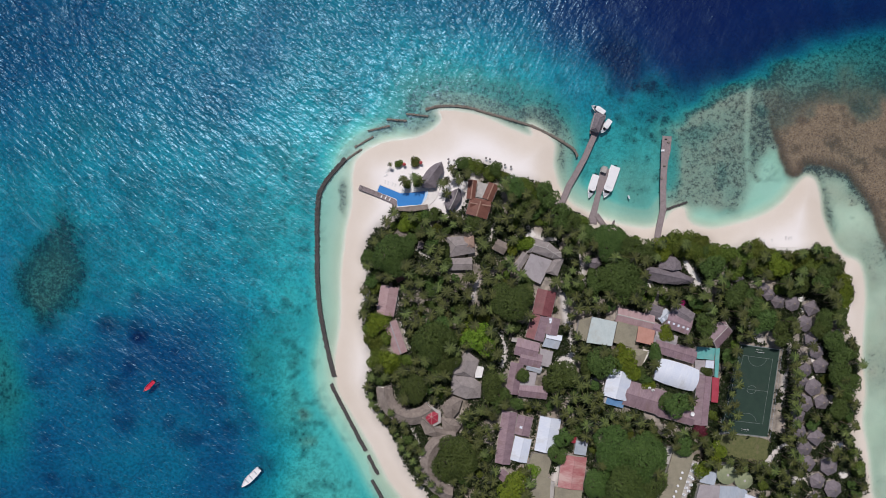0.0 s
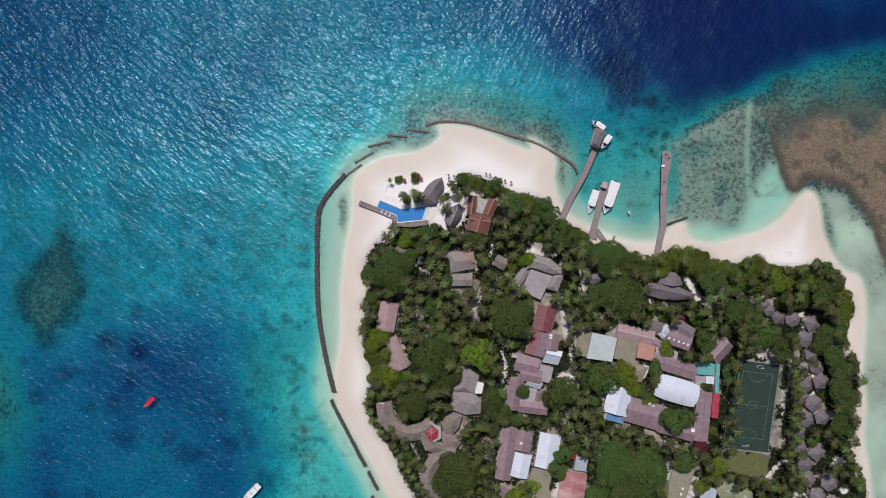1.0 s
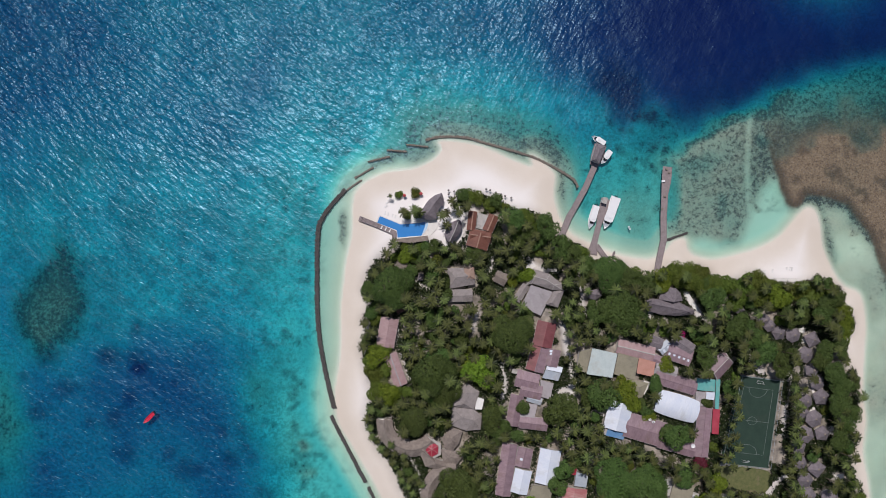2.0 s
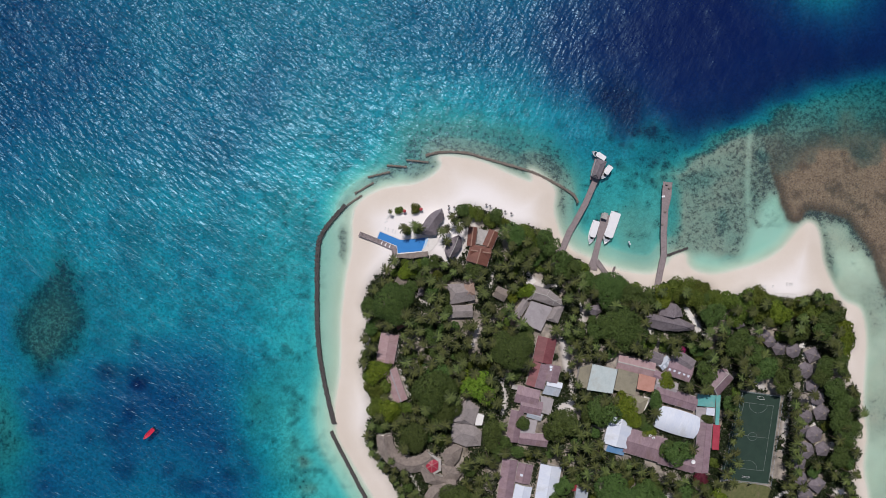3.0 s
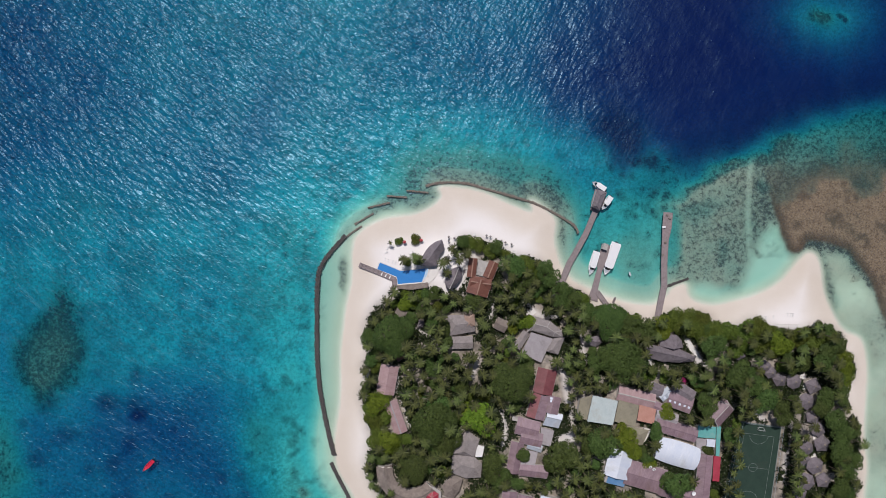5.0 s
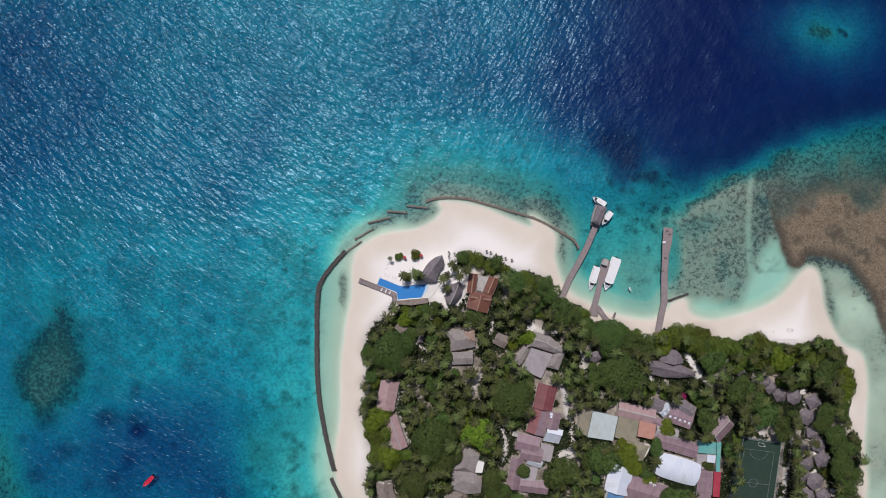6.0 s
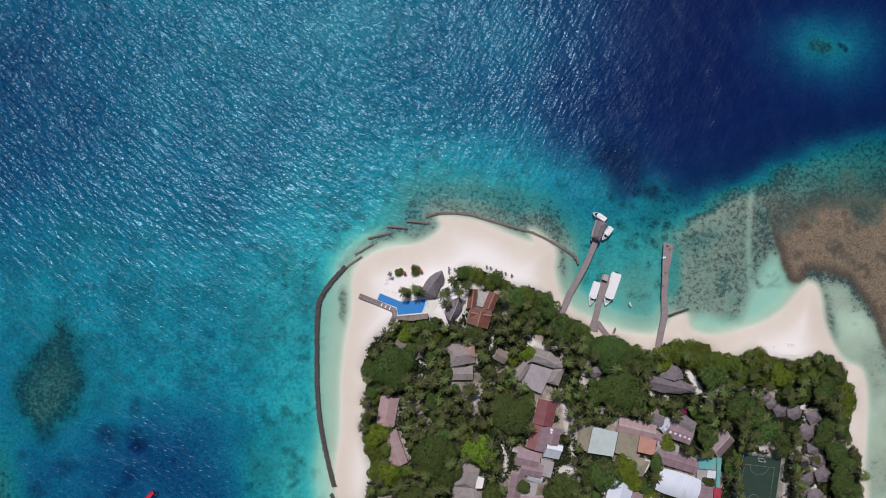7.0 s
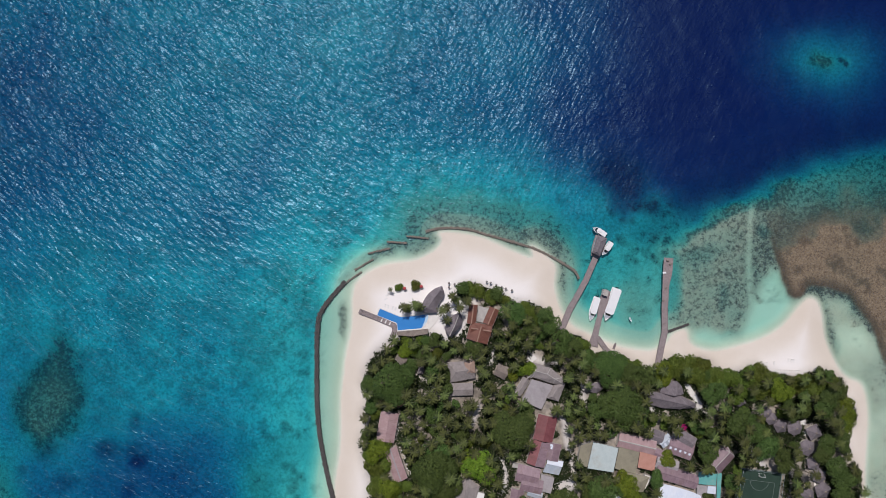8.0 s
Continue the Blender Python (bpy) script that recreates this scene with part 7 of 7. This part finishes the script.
# the crowns that stand out, each with its radius in metres
CROWNS = []
for stock, unit, spots in (
    (BIG, 10.0, [(-15.9, 6.9, 10.5), (1.6, -29.3, 10.5), (-4.9, -50.3, 8), (10.7, -80.0, 10.5), (36.1, -14.9, 10.5), (84.9, -5.2, 9.5), (79.5, -75.1, 9.5), (91.6, -80.5, 10.5), (82.5, -91.4, 11), (95.6, -92.5, 8.5), (72.1, -91.3, 8), (78.5, 11.3, 8.5), (7.1, -38.9, 7.5)]),
    (MEDIUM, 5.2, [(51.3, 32.7, 6), (36.5, 35.9, 5.5), (56.9, 24.1, 6), (62.3, 20.4, 5), (79.4, -1.3, 6.5), (74.4, -5.3, 5.5), (75.7, -39.4, 7), (69.3, -40.5, 5), (98.8, -35.8, 4), (122.1, -44.4, 2.6), (57.5, -45.6, 7), (52.6, -49.0, 4), (41.2, -46.0, 3.4), (108.4, -56.9, 6.5), (104.7, -57.6, 4.5), (58.8, -72.6, 4.6), (55.6, -79.4, 4.6), (110.7, -74.9, 5), (89.3, 9.4, 6), (94.3, 8.2, 5)]
     + [(-25.7, 5.7, 4), (3.5, -23.4, 6), (119.9, -23.6, 5.5), (27.8, -49.4, 6), (31.2, -53.7, 5), (174.9, 0.1, 5), (172.3, -5.3, 5), (176.9, -29.9, 5.5), (180.5, -37.2, 5.5), (177.9, -44.5, 5.5), (181.5, -51.9, 5), (178.8, -59.2, 5), (173.8, -21.5, 4.5), (171.9, -26.2, 4.5), (145.9, -22.5, 6), (153.3, -27.4, 5.5), (141.0, -16.3, 5.5), (133.7, -10.2, 6), (123.9, 2.1, 6)]),
    (LIME, 5.2, [(22.0, -29.6, 7), (18.1, -27.2, 5), (86.3, -39.5, 5), (88.7, -43.2, 4.5), (83.8, -35.9, 4), (37.5, -93.9, 7), (126.3, -78.1, 4), (119.5, -86.5, 4), (125.3, -81.5, 3.4), (-22.0, -23.5, 5), (-17.1, -39.2, 5), (104.6, -27.8, 3.6), (96.5, -49.8, 3), (-8.7, 20.4, 4), (42.7, 11.9, 4), (37.3, 9.4, 3), (141.9, 16.9, 0.5), (46.0, -86.5, 3.2), (154.2, 2.1, 5), (102.0, 9.5, 5)]),
    (HEDGE, 4.2, [(145.8, 9.4, 4.2), (142.0, 8.1, 4.2), (108.1, 13.1, 4.5), (114.4, 13.1, 4.5), (120.6, 12.1, 4.5), (118.1, 8.3, 5), (126.1, 8.3, 4.5), (133.1, 7.1, 4.8), (138.2, 5.9, 4.5), (150.8, 6.6, 4), (160.8, 4.6, 4.5), (165.9, 5.9, 4.5), (170.9, 2.1, 4.5), (153.2, -0.4, 4.5), (128.1, 4.6, 4.5), (-23.4, -29.8, 4.5), (-24.7, -24.9, 4), (-19.8, -20.0, 4), (-18.5, -29.8, 4.2)]
     + [(-21.5, -34.7, 4.2), (-16.1, -42.0, 4.2), (-13.6, -39.6, 4), (-22.9, -39.6, 3.5), (-12.1, 46.9, 2), (-5.1, 47.6, 2.4), (-8.8, 37.9, 2.0), (-4.4, 38.5, 2.2), (18.4, 46.2, 3.5), (22.1, 45.3, 3.5), (27.8, 43.0, 3.5), (40.8, 37.3, 4), (44.5, 36.4, 4), (49.5, 33.1, 4), (65.6, 21.5, 3.6), (85.5, 13.3, 4.5), (90.5, 11.6, 4.5), (81.8, 13.5, 4), (135.6, -0.4, 5), (145.7, 2.1, 5), (178.5, 3.4, 4), (123.0, 2.1, 5), (71.8, 18.2, 1.6), (113.1, 9.6, 5), (105.6, 10.6, 4.5), (189.5, -87.1, 3.5)]),
    (MOUND, 4.2, [(183.9, -4.3, 4.4), (184.3, -9.3, 4.9), (183.5, -14.3, 4.4)]),
    (ROSY, 1.6, [(112.2, -14.8, 1.6), (126.3, -54.5, 1.2), (127.3, -56.0, 1.0)]),
    (WINE, 2.6, [(119.8, -69.8, 3.0), (121.1, -71.7, 2.2)]),
):
    for x, y, r in spots:
        if r > 0.8:
            plant(stock, (x, y), r / unit)
            CROWNS.append((x, y, r))

# coconut palms fill the wood, leaving roofs and lanes open
crowns = np.array(CROWNS)
palm_rows = [(*p, 0.95) for p in [(-9.8, 38.4), (-5.1, 38.9), (-2.9, 38.5), (8.2, 38.5), (6.7, 36.5), (10.9, 43.9), (12.4, 41.5), (12.9, 38.5), (32.8, 38.6), (33.1, 35.3), (8.4, 32.8), (10.9, 24.2)]] + [(-16.4, 46.1, 0.45)]
palm_rows += [(*p, 0.8) for p in [(-24.5, -54.0), (-22.8, -56.9), (-21.3, -59.4), (-19.4, -62.5), (-17.4, -65.0), (-15.2, -67.6), (-13.5, -70.1), (-11.6, -72.5), (-9.6, -65.7), (-10.6, -75.9), (-8.6, -78.8), (-5.7, -81.9), (-6.7, -75.9), (-3.7, -84.6), (-0.8, -87.5), (-1.8, -78.3), (-4.2, -74.0), (1.6, -90.4), (4.8, -93.4), (-3.3, -90.4), (-8.6, -68.6), (-13.5, -65.0), (-16.0, -61.3), (-3.8, -77.1)]]
palm_rows += [(*p, 1.0) for p in [(184.3, -32.8), (186.9, -40.2), (183.1, -29.9), (185.2, -78.7), (187.0, -87.2), (188.2, -92.8), (169.3, 9.2), (162.5, 7.5), (-26.8, -19.7), (-26.1, -8.9), (-26.1, 2.1), (121.3, -6.5), (117.6, -10.2), (108.9, -10.2), (101.5, -8.9), (101.7, 11.4), (111.6, 11.4), (96.8, 11.4), (36.4, 0.9), (59.8, 9.4)]]
palm_rows += [(158.6 - 0.16 * k + 0.9 * (k % 2), -38.0 - 3.1 * k, 0.9 + 0.06 * (k % 4)) for k in range(15)] + [(161.0 - 0.1 * k, -40.5 - 5.2 * k, 0.9) for k in range(7)]
palm_rows += [(133.5 - 0.28 * k, -41.0 - 4.2 * k, 0.85 + 0.08 * (k % 3)) for k in range(8)]
palm_rows += [(131.0 + 3.3 * k, -82.6 - 0.25 * k, 0.9) for k in range(6)] + [(134.0 + 3.4 * k, -85.4, 1.0) for k in range(5)]
palm_rows += [(*p, 0.85) for p in [(60.5, -13.5), (62.2, -19.5), (60.6, -24.8), (64.2, -28.0), (62.0, -33.5), (65.0, -38.0), (66.8, -3.0), (69.6, 4.5)]]
# this belt along the beach is half bush, half palms
BUSHY = np.array([(103.2, 16.8), (124.8, 16.0), (145.2, 13.5), (175.9, 11.0), (187.4, 6.0), (192.1, -13.0), (185.5, -24.4), (179.2, -20.6), (174.3, -6.7), (157.7, -2.9), (137.4, 0.1), (122.1, 2.1), (117.1, 7.2), (103.1, 7.2)])
tries = 0
box_lo, box_hi = WOOD.min(0), WOOD.max(0)
south = -105.7
cell = {}
for x, y, s in palm_rows:
    cell.setdefault((int(x // 4), int(y // 4)), []).append((x, y))
while len(palm_rows) < 520 and tries < 60000:
    tries += 1
    p = (rnd.uniform(box_lo[0], box_hi[0]), rnd.uniform(max(box_lo[1], south), box_hi[1]))
    ci, cj = int(p[0] // 4), int(p[1] // 4)
    if any((p[0] - q[0]) ** 2 + (p[1] - q[1]) ** 2 < 3.35 ** 2 for i in (-1, 0, 1) for j in (-1, 0, 1) for q in cell.get((ci + i, cj + j), ())):
        continue
    if ((crowns[:, 0] - p[0]) ** 2 + (crowns[:, 1] - p[1]) ** 2 < (crowns[:, 2] * 0.72) ** 2).any():
        continue
    if not may_grow(p, 1.9, 1.03) or near_hut(p, 1.5) or (tries % 2 and inside(np.array([p[0]]), np.array([p[1]]), BUSHY)[0]) or (p[0] > 177.5 and -19.5 < p[1] < -2.5):
        continue
    cell.setdefault((ci, cj), []).append(p)
    palm_rows.append((*p, rnd.uniform(0.85, 1.2)))
for x, y, s in palm_rows[:300]:
    plant(PALMS, (x, y), s)
# the palms past those stand together as one grove
gv, gf, tv, tf, gt = [], [], [], [], []
for x, y, s in palm_rows[300:]:
    proto = PALMS[rnd.randrange(len(PALMS))]
    place = pose(x, y, land((x, y)), 0, 0, rnd.uniform(0, 360)) @ Matrix.Diagonal((s, s, s, 1))
    for ob in proto.children:
        vs, fs = (gv, gf) if ob.name.startswith("crown") else (tv, tf)
        base = len(vs)
        shift = place @ Matrix.Translation(ob.location)
        vs += [shift @ v.co for v in ob.data.vertices]
        fs += [[base + i for i in f.vertices] for f in ob.data.polygons]
        if vs is gv:
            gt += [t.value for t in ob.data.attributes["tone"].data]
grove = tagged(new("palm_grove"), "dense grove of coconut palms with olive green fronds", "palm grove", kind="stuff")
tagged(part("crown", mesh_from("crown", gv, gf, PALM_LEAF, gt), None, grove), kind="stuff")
tagged(part("trunk", mesh_from("trunk", tv, tf, BARK), None, grove), kind="stuff")

# smaller broad-leaved trees and bushes close the gaps
spots, tries = [(q[0], q[1]) for q in palm_rows], 0
added = 0
while added < 200 and tries < 40000:
    tries += 1
    p = (rnd.uniform(box_lo[0], box_hi[0]), rnd.uniform(max(box_lo[1], south), box_hi[1]))
    if min((p[0] - q[0]) ** 2 + (p[1] - q[1]) ** 2 for q in spots) < 2.6 ** 2:
        continue
    if ((crowns[:, 0] - p[0]) ** 2 + (crowns[:, 1] - p[1]) ** 2 < (crowns[:, 2] * 0.75) ** 2).any():
        continue
    if not may_grow(p, 2.3, 1.015) or near_hut(p, 2.4):
        continue
    spots.append(p)
    added += 1
    plant(MEDIUM if rnd.random() < 0.68 else HEDGE, p, rnd.uniform(0.42, 0.72))

# undergrowth: low leaves between the trees, coloured dark to stand for the shade there
g = np.random.default_rng(99)
n = 48000
pts = np.stack([g.uniform(box_lo[0], box_hi[0], n * 3), g.uniform(max(box_lo[1], south), box_hi[1], n * 3)], -1)
keep = cloudy(pts[:, 0], pts[:, 1], 7, 123, 3) > 0.42
keep &= np.array([may_grow(p, 0.35) for p in pts])
pts = pts[keep][:n]
per = 4
c = np.repeat(np.concatenate([pts, (0.9 + 2.2 * cloudy(pts[:, 0], pts[:, 1], 5, 321, 2) ** 1.5 * g.random(len(pts)) + 0.8)[:, None]], 1), per, 0)
c += g.normal(size=c.shape) * np.array([0.45, 0.45, 0.2])
out = g.normal(size=c.shape) * 0.6 + np.array([0, 0, 0.9])
out /= np.linalg.norm(out, axis=1)[:, None]
u = np.cross(out, g.normal(size=c.shape))
u /= np.linalg.norm(u, axis=1)[:, None]
v = np.cross(out, u)
s = 0.32 + 0.38 * g.random((len(c), 1))
quad = np.stack([c - u * s, c - v * s * 0.45, c + u * s, c + v * s * 0.45], 1).reshape(-1, 3)
m = bpy.data.meshes.new("undergrowth")
m.from_pydata(quad.tolist(), [], np.arange(len(quad)).reshape(-1, 4).tolist())
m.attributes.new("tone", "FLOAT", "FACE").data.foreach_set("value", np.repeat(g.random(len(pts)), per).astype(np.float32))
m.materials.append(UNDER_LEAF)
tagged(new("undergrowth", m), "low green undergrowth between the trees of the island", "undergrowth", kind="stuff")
